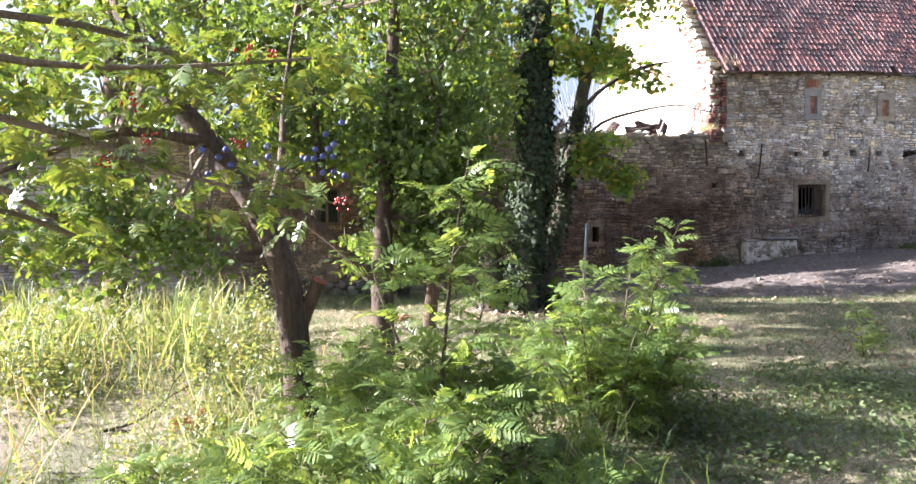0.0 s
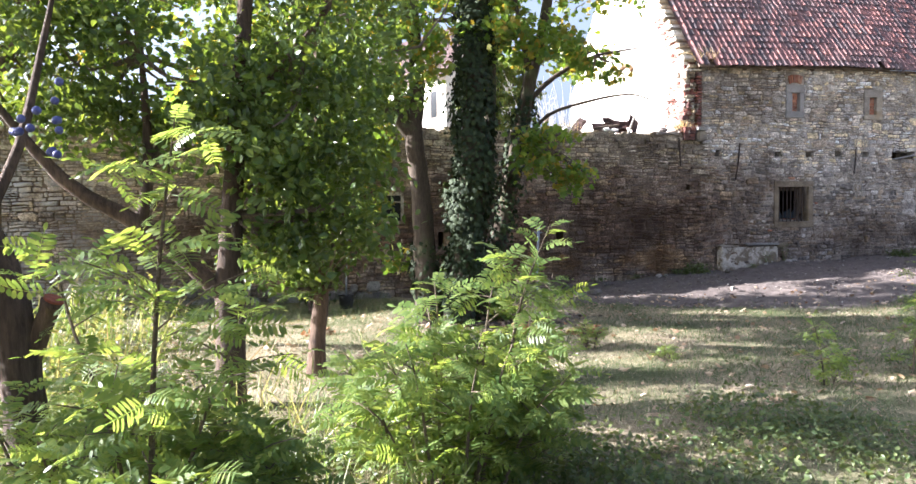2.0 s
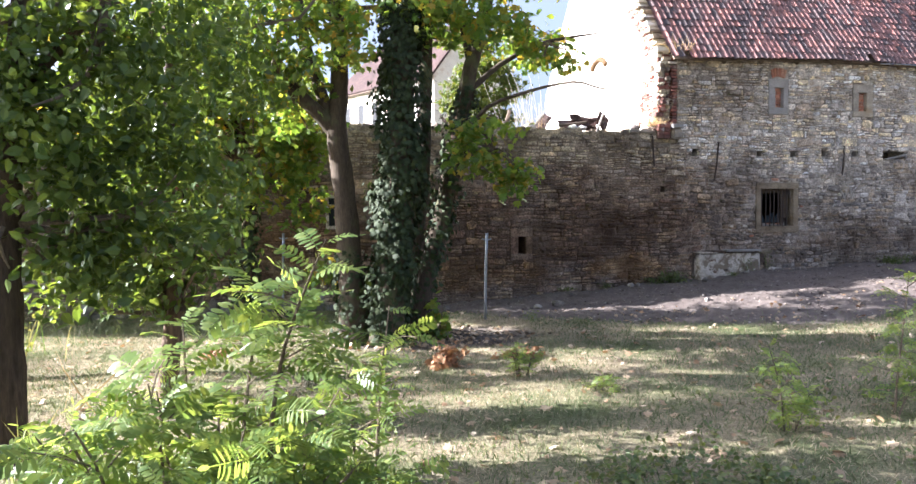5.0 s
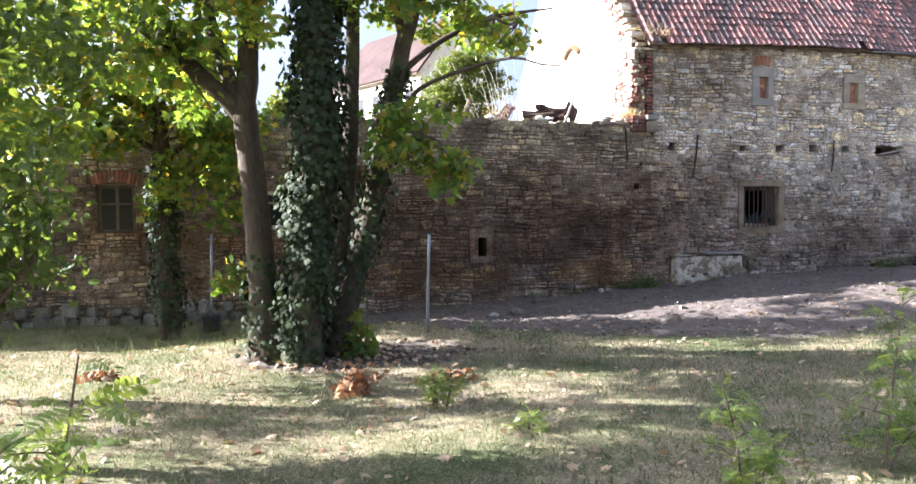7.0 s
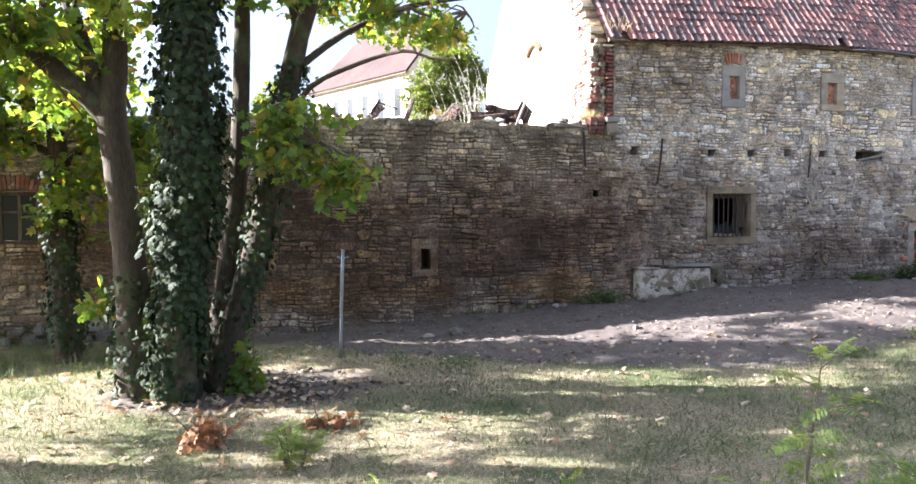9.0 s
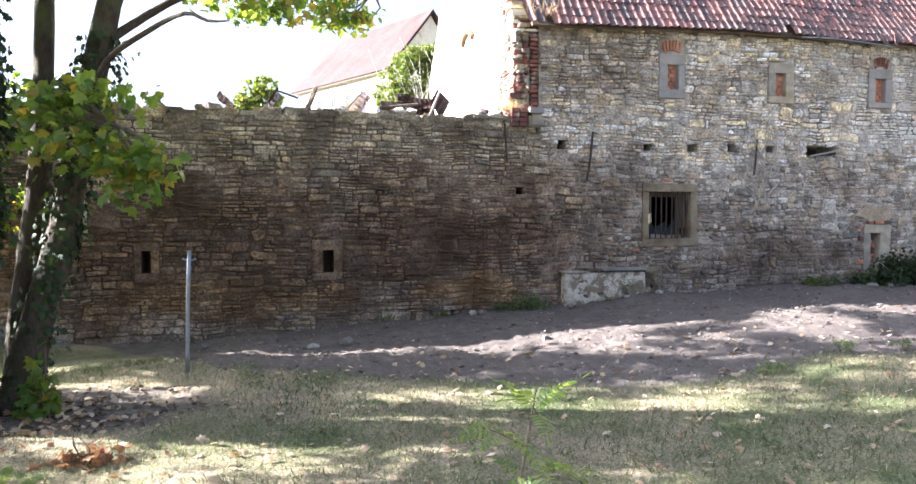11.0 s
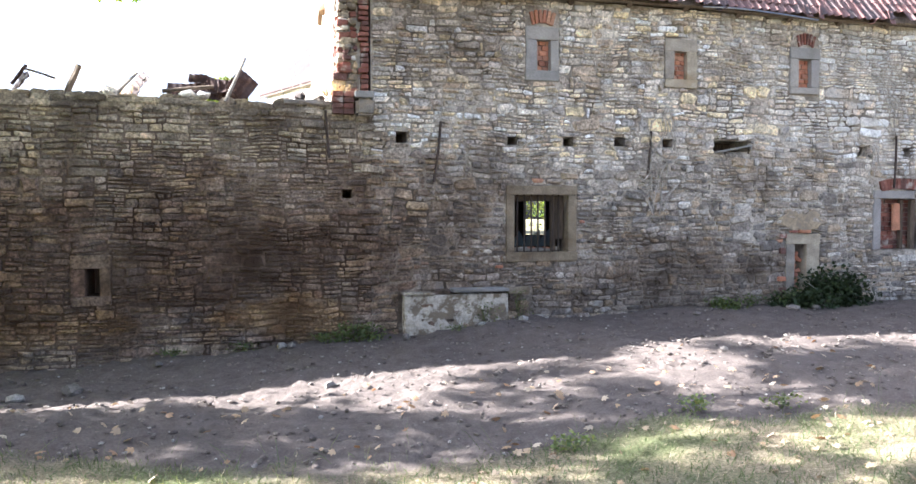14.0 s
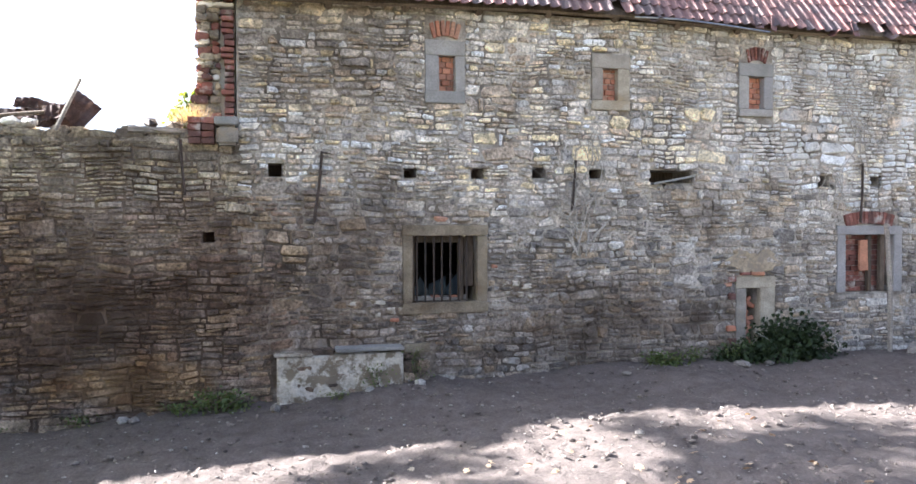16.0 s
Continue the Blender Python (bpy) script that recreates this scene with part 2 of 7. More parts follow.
M_BARK = surface("furrowed_bark", [(0.10, 0.066, 0.043), (0.07, 0.048, 0.033)], fine=34, broad=3, stretch=(1, 1, 0.18), bump=1.0, dist=0.02, contrast=0.55)
M_BARK_MAPLE = surface("grey_green_maple_bark", [(0.085, 0.064, 0.045), (0.062, 0.047, 0.033)], fine=40, broad=3, stretch=(1, 1, 0.25), bump=0.7, dist=0.012, contrast=0.4,
                       stain=(0.10, 0.12, 0.05), stain_scale=2.5, stain_at=(0.55, 0.75))
M_TWIG = surface("thin_twig_bark", [(0.10, 0.08, 0.055), (0.13, 0.10, 0.07)], fine=60, broad=6, bump=0.3)
M_PALE_VINE = surface("dead_pale_creeper", [(0.42, 0.39, 0.35), (0.36, 0.33, 0.29)], fine=60, broad=8, bump=0.3)
M_STONE_LOOSE = surface("loose_field_stone", [(0.19, 0.168, 0.150), (0.150, 0.135, 0.122), (0.24, 0.217, 0.192), (0.29, 0.27, 0.246)], fine=40, broad=6, bump=0.5)
M_MAPLE = leafy("maple_leaves", [(0.075, 0.150, 0.032), (0.120, 0.210, 0.042), (0.190, 0.265, 0.052), (0.095, 0.165, 0.038), (0.36, 0.28, 0.058)], 0.60, 0.36, (1.75, 1.5, 0.55))
M_PLUM = leafy("plum_leaves", [(0.052, 0.094, 0.024), (0.086, 0.140, 0.036), (0.135, 0.190, 0.046), (0.060, 0.104, 0.028)], 0.46, 0.34, (1.6, 1.35, 0.5))
M_ROBINIA = leafy("robinia_leaflets", [(0.110, 0.180, 0.055), (0.160, 0.230, 0.065), (0.225, 0.280, 0.085)], 0.6, 0.38, (1.65, 1.45, 0.7))
M_ROWAN = leafy("rowan_leaflets", [(0.079, 0.139, 0.028), (0.120, 0.168, 0.033), (0.172, 0.188, 0.040)], 0.45)
M_IVY = leafy("ivy_leaves", [(0.015, 0.028, 0.008), (0.023, 0.040, 0.010), (0.034, 0.052, 0.013)], 0.12, 0.75)
M_WEED = leafy("weed_leaves", [(0.078, 0.120, 0.046), (0.119, 0.160, 0.055), (0.175, 0.200, 0.081)], 0.4)
M_WEED_PALE = leafy("pale_weed_leaves", [(0.100, 0.155, 0.052), (0.170, 0.215, 0.078), (0.290, 0.275, 0.140)], 0.45)
M_GRASS = leafy("meadow_grass", [(0.10, 0.14, 0.03), (0.16, 0.17, 0.045), (0.30, 0.25, 0.10), (0.09, 0.15, 0.03), (0.36, 0.29, 0.13)], 0.35, 0.6, (1.1, 1.05, 0.7))
M_REED = leafy("tall_yellowing_grass", [(0.100, 0.175, 0.045), (0.170, 0.220, 0.065), (0.360, 0.320, 0.160), (0.120, 0.190, 0.050), (0.430, 0.370, 0.210)], 0.4, 0.55, (1.15, 1.1, 0.6))
M_LITTER = leafy("dry_fallen_leaves", [(0.34, 0.235, 0.135), (0.44, 0.35, 0.24), (0.25, 0.15, 0.08), (0.52, 0.45, 0.35)], 0.2, 0.7, (1.2, 0.9, 0.6))
M_DEAD = leafy("withered_orange_leaves", [(0.30, 0.16, 0.075), (0.24, 0.12, 0.055), (0.36, 0.22, 0.12)], 0.25, 0.7, (1.2, 0.95, 0.65))
M_STRAW = leafy("straw_tuft", [(0.50, 0.38, 0.20), (0.42, 0.31, 0.16)], 0.35, 0.7, (1.1, 1.0, 0.7))
M_STRAW_GRASS = leafy("straw_lawn", [(0.40, 0.34, 0.24), (0.50, 0.43, 0.32), (0.28, 0.235, 0.158), (0.19, 0.172, 0.10)], 0.25, 0.75, (1.1, 1.0, 0.7))
M_GREEN_GRASS = leafy("green_lawn", [(0.055, 0.090, 0.028), (0.085, 0.118, 0.042), (0.125, 0.145, 0.066), (0.17, 0.175, 0.09)], 0.35, 0.6, (1.1, 1.05, 0.6))
M_DARK_STRAW = leafy("dead_roots", [(0.06, 0.045, 0.03), (0.10, 0.07, 0.045)], 0.1, 0.8)
M_SHADE_MOULD = leafy("shade_darkened_leaf_mould", [(0.05, 0.038, 0.027), (0.08, 0.058, 0.038), (0.12, 0.082, 0.05), (0.035, 0.028, 0.02)], 0.1, 0.8, (1.1, 1.0, 0.7))
M_CLOD = surface("earth_clods", [(0.13, 0.108, 0.094), (0.18, 0.15, 0.13), (0.10, 0.083, 0.072)], fine=50, broad=6, bump=0.6, rough=1.0)
M_FAR_TILE = surface("pinkish_plain_tile", [(0.062, 0.036, 0.031), (0.05, 0.03, 0.027)], fine=6, broad=0.5, bump=0.3)
M_BERRY = surface("red_berries", [(0.38, 0.022, 0.010), (0.32, 0.018, 0.008)], fine=30, broad=5, rough=0.35, bump=0.0, contrast=0.15)
M_PLUMFRUIT = surface("blue_bloomed_plums", [(0.05, 0.055, 0.17), (0.07, 0.08, 0.22)], fine=30, broad=9, rough=0.5, bump=0.0, contrast=0.2)


# ---- builders ----
def as_mesh(name, verts, faces, material, smooth=False):
    me = bpy.data.meshes.new(name)
    me.from_pydata(verts if isinstance(verts, list) else verts.tolist(), [], faces if isinstance(faces, list) else faces.tolist())
    me.materials.append(material)
    if smooth:
        me.shade_smooth()
    return me


def mesh_part(name, verts, faces, material, parent=None, label="", smooth=False):
    ob = new(name, as_mesh(name, verts, faces, material, smooth))
    if parent is not None:
        ob.parent = parent
    return tagged(ob, label)


def part(name, bm, material, parent=None, label="", smooth=False):
    me = bpy.data.meshes.new(name)
    bm.to_mesh(me)
    bm.free()
    me.materials.append(material)
    if smooth:
        me.shade_smooth()
    ob = new(name, me)
    if parent is not None:
        ob.parent = parent
    return tagged(ob, label)


def empty_at(name, x, y, z, rz=0.0):
    ob = new(name)
    ob.empty_display_size = 0.2
    ob.matrix_basis = pose(x, y, z, 0, 0, rz)
    return ob


def worn_block(x0, x1, y0, y1, z0, z1, bevel=0.012, wear=0.004, seed=0, bm=None):
    """A block with bevelled, slightly uneven edges."""
    own = bm is None
    bm = bm or bmesh.new()
    r = random.Random(seed)
    made = bmesh.ops.create_cube(bm, size=1.0)["verts"]
    for v in made:
        v.co = Vector((x0 + (v.co.x + 0.5) * (x1 - x0), y0 + (v.co.y + 0.5) * (y1 - y0), z0 + (v.co.z + 0.5) * (z1 - z0)))
        v.co += Vector((r.uniform(-wear, wear), r.uniform(-wear, wear), r.uniform(-wear, wear)))
    if own and bevel > 0:
        bmesh.ops.bevel(bm, geom=bm.edges[:], offset=bevel, segments=2, affect='EDGES')
    return bm


def tube_data(points, radii, sides=8, rough=0.0, seed=0, steps=3):
    """A tapered tube along a smoothed line: verts and faces."""
    pts = [Vector(p) for p in points]
    line, rad = [], []
    for i in range(len(pts) - 1):
        p0, p1, p2, p3 = pts[max(0, i - 1)], pts[i], pts[i + 1], pts[min(len(pts) - 1, i + 2)]
        for k in range(steps):
            t = k / steps
            line.append(0.5 * (2 * p1 + (p2 - p0) * t + (2 * p0 - 5 * p1 + 4 * p2 - p3) * t * t + (3 * p1 - p0 - 3 * p2 + p3) * t ** 3))
            rad.append(radii[i] * (1 - t) + radii[i + 1] * t)
    line.append(pts[-1])
    rad.append(radii[-1])
    rr = random.Random(seed)
    verts, faces = [], []
    ref = Vector((1, 0.13, 0.07))
    for i, (c, r) in enumerate(zip(line, rad)):
        d = (line[min(i + 1, len(line) - 1)] - line[max(i - 1, 0)]).normalized()
        u = d.cross(ref)
        if u.length < 0.1:
            u = d.cross(Vector((0, 1, 0)))
        u.normalize()
        w = d.cross(u)
        for s in range(sides):
            a = 2 * math.pi * s / sides
            k = r * (1 + rr.uniform(-rough, rough))
            verts.append(tuple(c + (u * math.cos(a) + w * math.sin(a)) * k))
    for i in range(len(line) - 1):
        for s in range(sides):
            a, b = i * sides + s, i * sides + (s + 1) % sides
            faces.append((a, b, b + sides, a + sides))
    faces.append(tuple(range(sides))[::-1])
    faces.append(tuple((len(line) - 1) * sides + s for s in range(sides)))
    return verts, faces


def join_data(chunks):
    verts, faces = [], []
    for v, f in chunks:
        o = len(verts)
        verts += v
        faces += [tuple(i + o for i in face) for face in f]
    return verts, faces


# leaf blades, lying along +y from the stalk, facing +z
OVATE = ([(0, 0, 0), (0.31, 0.28, 0.07), (0.25, 0.66, 0.05), (0, 1, -0.08), (-0.25, 0.66, 0.05), (-0.31, 0.28, 0.07), (0, 0.5, 0)],
         [(0, 1, 6), (1, 2, 6), (2, 3, 6), (3, 4, 6), (4, 5, 6), (5, 0, 6)])
LOBED = ([(0, 0, 0), (0.30, 0.02, -0.03), (0.52, 0.26, -0.06), (0.30, 0.36, 0), (0.50, 0.72, -0.06), (0.20, 0.66, 0), (0, 1.02, -0.08), (-0.20, 0.66, 0), (-0.50, 0.72, -0.06),
          (-0.30, 0.36, 0), (-0.52, 0.26, -0.06), (-0.30, 0.02, -0.03), (0, 0.4, 0.03)],
         [(i, i + 1, 12) for i in range(11)] + [(11, 0, 12)])
LEAFLET = ([(0, 0, 0), (0.2, 0.35, 0.03), (0.18, 0.75, 0.03), (0, 1, 0), (-0.18, 0.75, 0.03), (-0.2, 0.35, 0.03)], [(0, 1, 2, 3), (0, 3, 4, 5)])
BLADE = ([(-0.05, 0, 0), (0.05, 0, 0), (0.035, 0.6, 0.06), (0, 1, 0.25)], [(0, 1, 2), (0, 2, 3)])
REED = ([(-0.007, 0, 0), (0.007, 0, 0), (0.009, 0.35, 0.02), (-0.009, 0.35, 0.02), (0.007, 0.7, 0.10), (-0.007, 0.7, 0.10), (0, 0.97, 0.30)], [(0, 1, 2, 3), (3, 2, 4, 5), (5, 4, 6)])


def frames(rng, n, up=0.6, droop=0.3):
    """n random leaf turns: the tip points outward and somewhat down, the face somewhat up."""
    az = rng.uniform(0, 2 * np.pi, n)
    el = rng.normal(-droop, 0.5, n)
    tip = np.stack([np.cos(az) * np.cos(el), np.sin(az) * np.cos(el), np.sin(el)], 1)
    nor = rng.normal(0, 1, (n, 3)) + np.array([0, 0, up * 2])
    side = np.cross(tip, nor)
    side /= np.linalg.norm(side, axis=1, keepdims=True) + 1e-9
    nor = np.cross(side, tip)
    return np.stack([side, tip, nor], 2)


def scatter(shape, places, turns, sizes):
    """Many copies of one blade as one joined set of verts and faces."""
    base = np.array(shape[0], float)
    v = np.einsum('nij,kj->nki', turns, base) * np.asarray(sizes)[:, None, None] + np.asarray(places)[:, None, :]
    k, n = len(base), len(places)
    flat = v.reshape(-1, 3)
    off = (np.arange(n) * k).tolist()
    faces = [tuple(i + o for i in f) for o in off for f in shape[1]]
    return flat.tolist(), faces


def clump_points(rng, clumps, density):
    """Places for leaves in uneven clumps: (centre, radii, weight) each broken into small sprays."""
    out = []
    for c, r, w in clumps:
        c, r = np.array(c), np.array(r)
        vol = r.prod() ** (2 / 3)
        sprays = max(6, int(vol * 55 * w))
        d = rng.normal(0, 1, (sprays, 3))
        d /= np.linalg.norm(d, axis=1, keepdims=True)
        s = c + d * r * rng.uniform(0.35, 1.05, (sprays, 1))
        per = int(density)
        q = s[:, None, :] + rng.normal(0, 1, (sprays, per, 3)) * np.array([0.13, 0.13, 0.085]) * (1 + 0.15 * r.mean())
        out.append(q.reshape(-1, 3))
    return np.concatenate(out)

# ---- ground ----
SPOTS = [(-30, 0, -0.6), (-20, 0, -0.6), (-14.5, 0, -0.6), (-12, 0, -0.6), (-9, 0, -0.62), (-7.3, 0, -0.52), (-5.6, 0, -0.40), (-3.1, 0, -0.27), (-2.2, 0, -0.19), (-0.5, 0, 0.0),
         (3, 0, 0.06), (7, 0, 0.03), (14, 0, 0.05), (-8.6, -3.7, -0.40), (-5.1, -3.2, -0.50), (-2.3, -5.5, -0.45), (0.1, -4.8, -0.28), (-10.5, -5, -0.42),
         (-10.1, -7.1, -0.43), (-7.3, -7.4, -0.42), (-12.9, -8.9, -0.31), (-13.7, -10.3, -0.2), (-8, -10, -0.36), (-11, -12.5, -0.26), (-15, -13, -0.15), (-4, -10, -0.42),
         (-17, -10, -0.25), (-12.5, -1.2, -0.74), (3, -4.5, -0.2), (8, -4, -0.1), (-16, -16, -0.15), (-8, -15, -0.3), (0, -12, -0.35), (-22, -8, -0.3), (10, -14, -0.2), (-16, -5, -0.5),
         (-6, -1.5, -0.46), (-2, -2, -0.3), (2, -2, -0.1)]
SPOT_XY, SPOT_Z = np.array([s[:2] for s in SPOTS], float), np.array([s[2] for s in SPOTS])


def ground_z(x, y):
    d = (SPOT_XY[:, 0] - x) ** 2 + ((SPOT_XY[:, 1] - min(y, 0.5)) * 1.1) ** 2
    w = 1 / (d + 0.35) ** 1.8
    return float((w * SPOT_Z).sum() / w.sum())


def soil_edge(x):
    return float(np.interp(x, [-11, -9.2, -8.6, -7.2, -5.8, -4.5, -3.0, -1.0, 2, 14], [0.4, -1.6, -3.1, -4.0, -4.4, -4.9, -5.3, -5.3, -5.4, -6]))


def is_soil(x, y):
    """From 0 in the meadow to 1 on bare, dug earth."""
    e = soil_edge(x) + 0.5 * noise.noise((x * 0.9, y * 0.9, 3)) + 0.22 * noise.noise((x * 3.1, y * 3.1, 5))
    path = math.exp(-(((x + 16.6) / 0.9) ** 2 + ((y + 11.9) / 1.3) ** 2))
    foot = 1.1 - math.hypot((x + 9.8) / 1.7, (y + 5.0) / 0.95) ** 2 + 0.6 * noise.noise((x * 1.7, y * 2.2, 15))
    return max(min(1.0, max(0.0, (y - e) / 0.35 + 0.5)), min(1, 0.5 * path), min(0.85, max(0.0, foot * 1.5)))


def build_ground():
    xs = np.concatenate([[-400, -200, -100, -60, -40, -30, -26], np.arange(-23, -17, 0.3), np.arange(-17, 8.5, 0.085), np.arange(8.5, 16, 0.3), [18, 22, 30, 45, 70, 120, 220, 400]])
    ys = np.concatenate([[-300, -150, -80, -50, -35, -27, -22, -19], np.arange(-17, -14, 0.3), np.arange(-14, 0.45, 0.075), [0.6, 1, 3, 8, 14, 24, 40, 80, 160, 400]])
    verts, soil = [], []
    for y in ys:
        for x in xs:
            z = ground_z(x, y)
            s = is_soil(x, y) if -24 < x < 17 and -17 < y < 0.6 else 0.0
            if -20 < x < 9 and -15 < y < 0.5:
                z += 0.035 * noise.noise((x * 0.8, y * 0.8, 1)) + 0.012 * noise.noise((x * 3, y * 3, 2))
                z += s * (0.05 * noise.noise((x * 1.1, y * 2.4, 7)) + 0.045 * abs(noise.noise((x * 3.2, y * 5.5, 8))) + 0.040 * noise.noise((x * 7, y * 9, 9)) + 0.020 * noise.noise((x * 17, y * 19, 10)) - 0.025)
            verts.append((float(x), float(y), z))
            soil.append(s)
    nx = len(xs)
    faces = [(j * nx + i, j * nx + i + 1, (j + 1) * nx + i + 1, (j + 1) * nx + i) for j in range(len(ys) - 1) for i in range(nx - 1)]
    m, n, l = nodes_of("meadow_and_soil")
    b = n["Principled BSDF"]
    geo = n.new("ShaderNodeNewGeometry").outputs["Position"]
    at = n.new("ShaderNodeAttribute")
    at.attribute_name = "soil"
    f1, f2, f3 = noise_node(n, l, geo, 34, 9, 0.8), noise_node(n, l, geo, 6, 6, 0.65), noise_node(n, l, geo, 0.9, 5, 0.6)
    gr = ramp_node(n, [(0.28, (0.060, 0.060, 0.034)), (0.44, (0.150, 0.132, 0.092)), (0.58, (0.30, 0.262, 0.195)), (0.72, (0.46, 0.41, 0.325))])
    l.new(f1, gr.inputs[0])
    patch = ramp_node(n, [(0.36, (0.50, 0.62, 0.42)), (0.60, (1.15, 1.08, 1.0))])
    l.new(f3, patch.inputs[0])
    grass = mix_node(n, l, 1.0, gr.outputs[0], patch.outputs[0], 'MULTIPLY')
    sr = ramp_node(n, [(0.25, (0.066, 0.057, 0.054)), (0.5, (0.124, 0.107, 0.099)), (0.75, (0.188, 0.162, 0.148))])
    l.new(f1, sr.inputs[0])
    sp = ramp_node(n, [(0.3, (0.75, 0.72, 0.70)), (0.7, (1.2, 1.17, 1.15))])
    l.new(f2, sp.inputs[0])
    earth = mix_node(n, l, 1.0, sr.outputs[0], sp.outputs[0], 'MULTIPLY')
    l.new(mix_node(n, l, at.outputs["Fac"], grass, earth), b.inputs["Base Color"])
    b.inputs["Roughness"].default_value = 1.0
    b.inputs["Specular IOR Level"].default_value = 0.1
    bp, bp2 = n.new("ShaderNodeBump"), n.new("ShaderNodeBump")
    bp.inputs["Strength"].default_value, bp.inputs["Distance"].default_value = 0.9, 0.03
    l.new(f2, bp.inputs["Height"])
    bp2.inputs["Strength"].default_value, bp2.inputs["Distance"].default_value = 0.8, 0.012
    l.new(f1, bp2.inputs["Height"])
    l.new(bp.outputs[0], bp2.inputs["Normal"])
    l.new(bp2.outputs[0], b.inputs["Normal"])
    me = as_mesh("ground", verts, faces, m, True)
    me.attributes.new("soil", 'FLOAT', 'POINT').data.foreach_set("value", soil)
    return tagged(new("ground", me), "dry mown lawn meeting bare dug earth along the stone wall", "ground", kind="structure")


ground = build_ground()

# ---- masonry walls ----
# openings in the y = 0 front: x0, x1, z0, z1 of the hole in the masonry
UPPER = [(-0.28, 0.286, 3.745, 4.60, -0.083, 0.147, 3.906, 4.397), (2.18, 2.79, 3.735, 4.55, 2.36, 2.60, 3.88, 4.35), (4.627, 5.238, 3.735, 4.545, 4.81, 5.07, 3.85, 4.35)]
BARRED = (-0.60, 0.61, 0.86, 2.07, -0.46, 0.46, 1.01, 1.925)
CELLAR = (4.59, 5.30, 0.05, 1.27, 4.78, 5.03, 0.22, 1.09)
RIGHT = (6.45, 7.73, 0.90, 2.05, 6.62, 7.56, 0.97, 1.905)
HOLES = [(-2.355, -2.18, 2.707, 2.886), (-0.567, -0.39, 2.72, 2.85), (0.39, 0.57, 2.72, 2.87), (1.29, 1.50, 2.74, 2.90), (2.16, 2.38, 2.745, 2.885), (3.15, 3.84, 2.70, 2.89),
         (6.14, 6.36, 2.67, 2.855), (7.10, 7.31, 2.70, 2.85), (-3.17, -3.03, 1.85, 1.99)]
SLIT = (-6.90, -6.38, 0.34, 1.04, -6.71, -6.53, 0.466, 0.86)
SLIT2 = (-9.76, -9.37, 0.36, 1.01, -9.65, -9.51, 0.51, 0.88)
ARCHED = (-13.85, -13.20, 1.05, 1.92)
PLANK = (-13.13, -12.92, 0.48, 0.97)
PALE = (-10.95, -10.45, 1.08, 1.80)
FACADE_RECTS = [u[:4] for u in UPPER] + [BARRED[:4], CELLAR[:4], RIGHT[:4]] + HOLES[:8]
FACADE_HOLES = [u[4:] for u in UPPER] + [BARRED[4:], CELLAR[4:], RIGHT[4:]] + HOLES[:8]
LOW_RECTS = [SLIT[:4], SLIT2[:4], ARCHED, PLANK, PALE, HOLES[8]]
LOW_HOLES = [SLIT[4:], SLIT2[4:], ARCHED, PLANK, PALE, HOLES[8]]
ARCHES = [(-0.27, 0.29, 4.62, 4.87), (4.68, 5.22, 4.57, 4.83), (6.5, 7.65, 2.06, 2.27), (-14.0, -13.05, 1.93, 2.15)]


def pierced_wall(name, x0, x1, z0, z1, y0, y1, holes, material, label):
    """A slab with real holes through it, made of cells between the holes' edges."""
    xs = sorted({x0, x1, *[v for h in holes for v in h[:2]]})
    zs = sorted({z0, z1, *[v for h in holes for v in h[2:4]]})
    bm = bmesh.new()
    grid = {}

    def vert(i, j, k):
        if (i, j, k) not in grid:
            grid[i, j, k] = bm.verts.new((xs[i], (y0, y1)[k], zs[j]))
        return grid[i, j, k]

    def solid(i, j):
        if not (0 <= i < len(xs) - 1 and 0 <= j < len(zs) - 1):
            return False
        cx, cz = (xs[i] + xs[i + 1]) / 2, (zs[j] + zs[j + 1]) / 2
        return not any(h[0] < cx < h[1] and h[2] < cz < h[3] for h in holes)

    for i in range(len(xs) - 1):
        for j in range(len(zs) - 1):
            if not solid(i, j):
                continue
            bm.faces.new([vert(i, j, 0), vert(i + 1, j, 0), vert(i + 1, j + 1, 0), vert(i, j + 1, 0)])
            bm.faces.new([vert(i, j, 1), vert(i, j + 1, 1), vert(i + 1, j + 1, 1), vert(i + 1, j, 1)])
            for di, dj, a, b in ((-1, 0, (0, 1), (0, 0)), (1, 0, (1, 0), (1, 1)), (0, -1, (0, 0), (1, 0)), (0, 1, (1, 1), (0, 1))):
                if not solid(i + di, j + dj):
                    p, q = (i + a[0], j + a[1]), (i + b[0], j + b[1])
                    bm.faces.new([vert(*p, 0), vert(*p, 1), vert(*q, 1), vert(*q, 0)])
    bmesh.ops.recalc_face_normals(bm, faces=bm.faces[:])
    return tagged(part(name, bm, material), label, "wall", kind="structure")


wall_facade = pierced_wall("wall_facade", -2.74, 16.0, -0.8, 5.05, 0.06, 0.55, FACADE_HOLES, M_MORTAR, "old rubble stone farm building front with pale lime mortar")
wall_garden = pierced_wall("wall_garden", -34.0, -2.74, -1.2, 3.10, 0.06, 0.55, LOW_HOLES, M_MORTAR2, "ruined dark rubble stone wall without a roof")


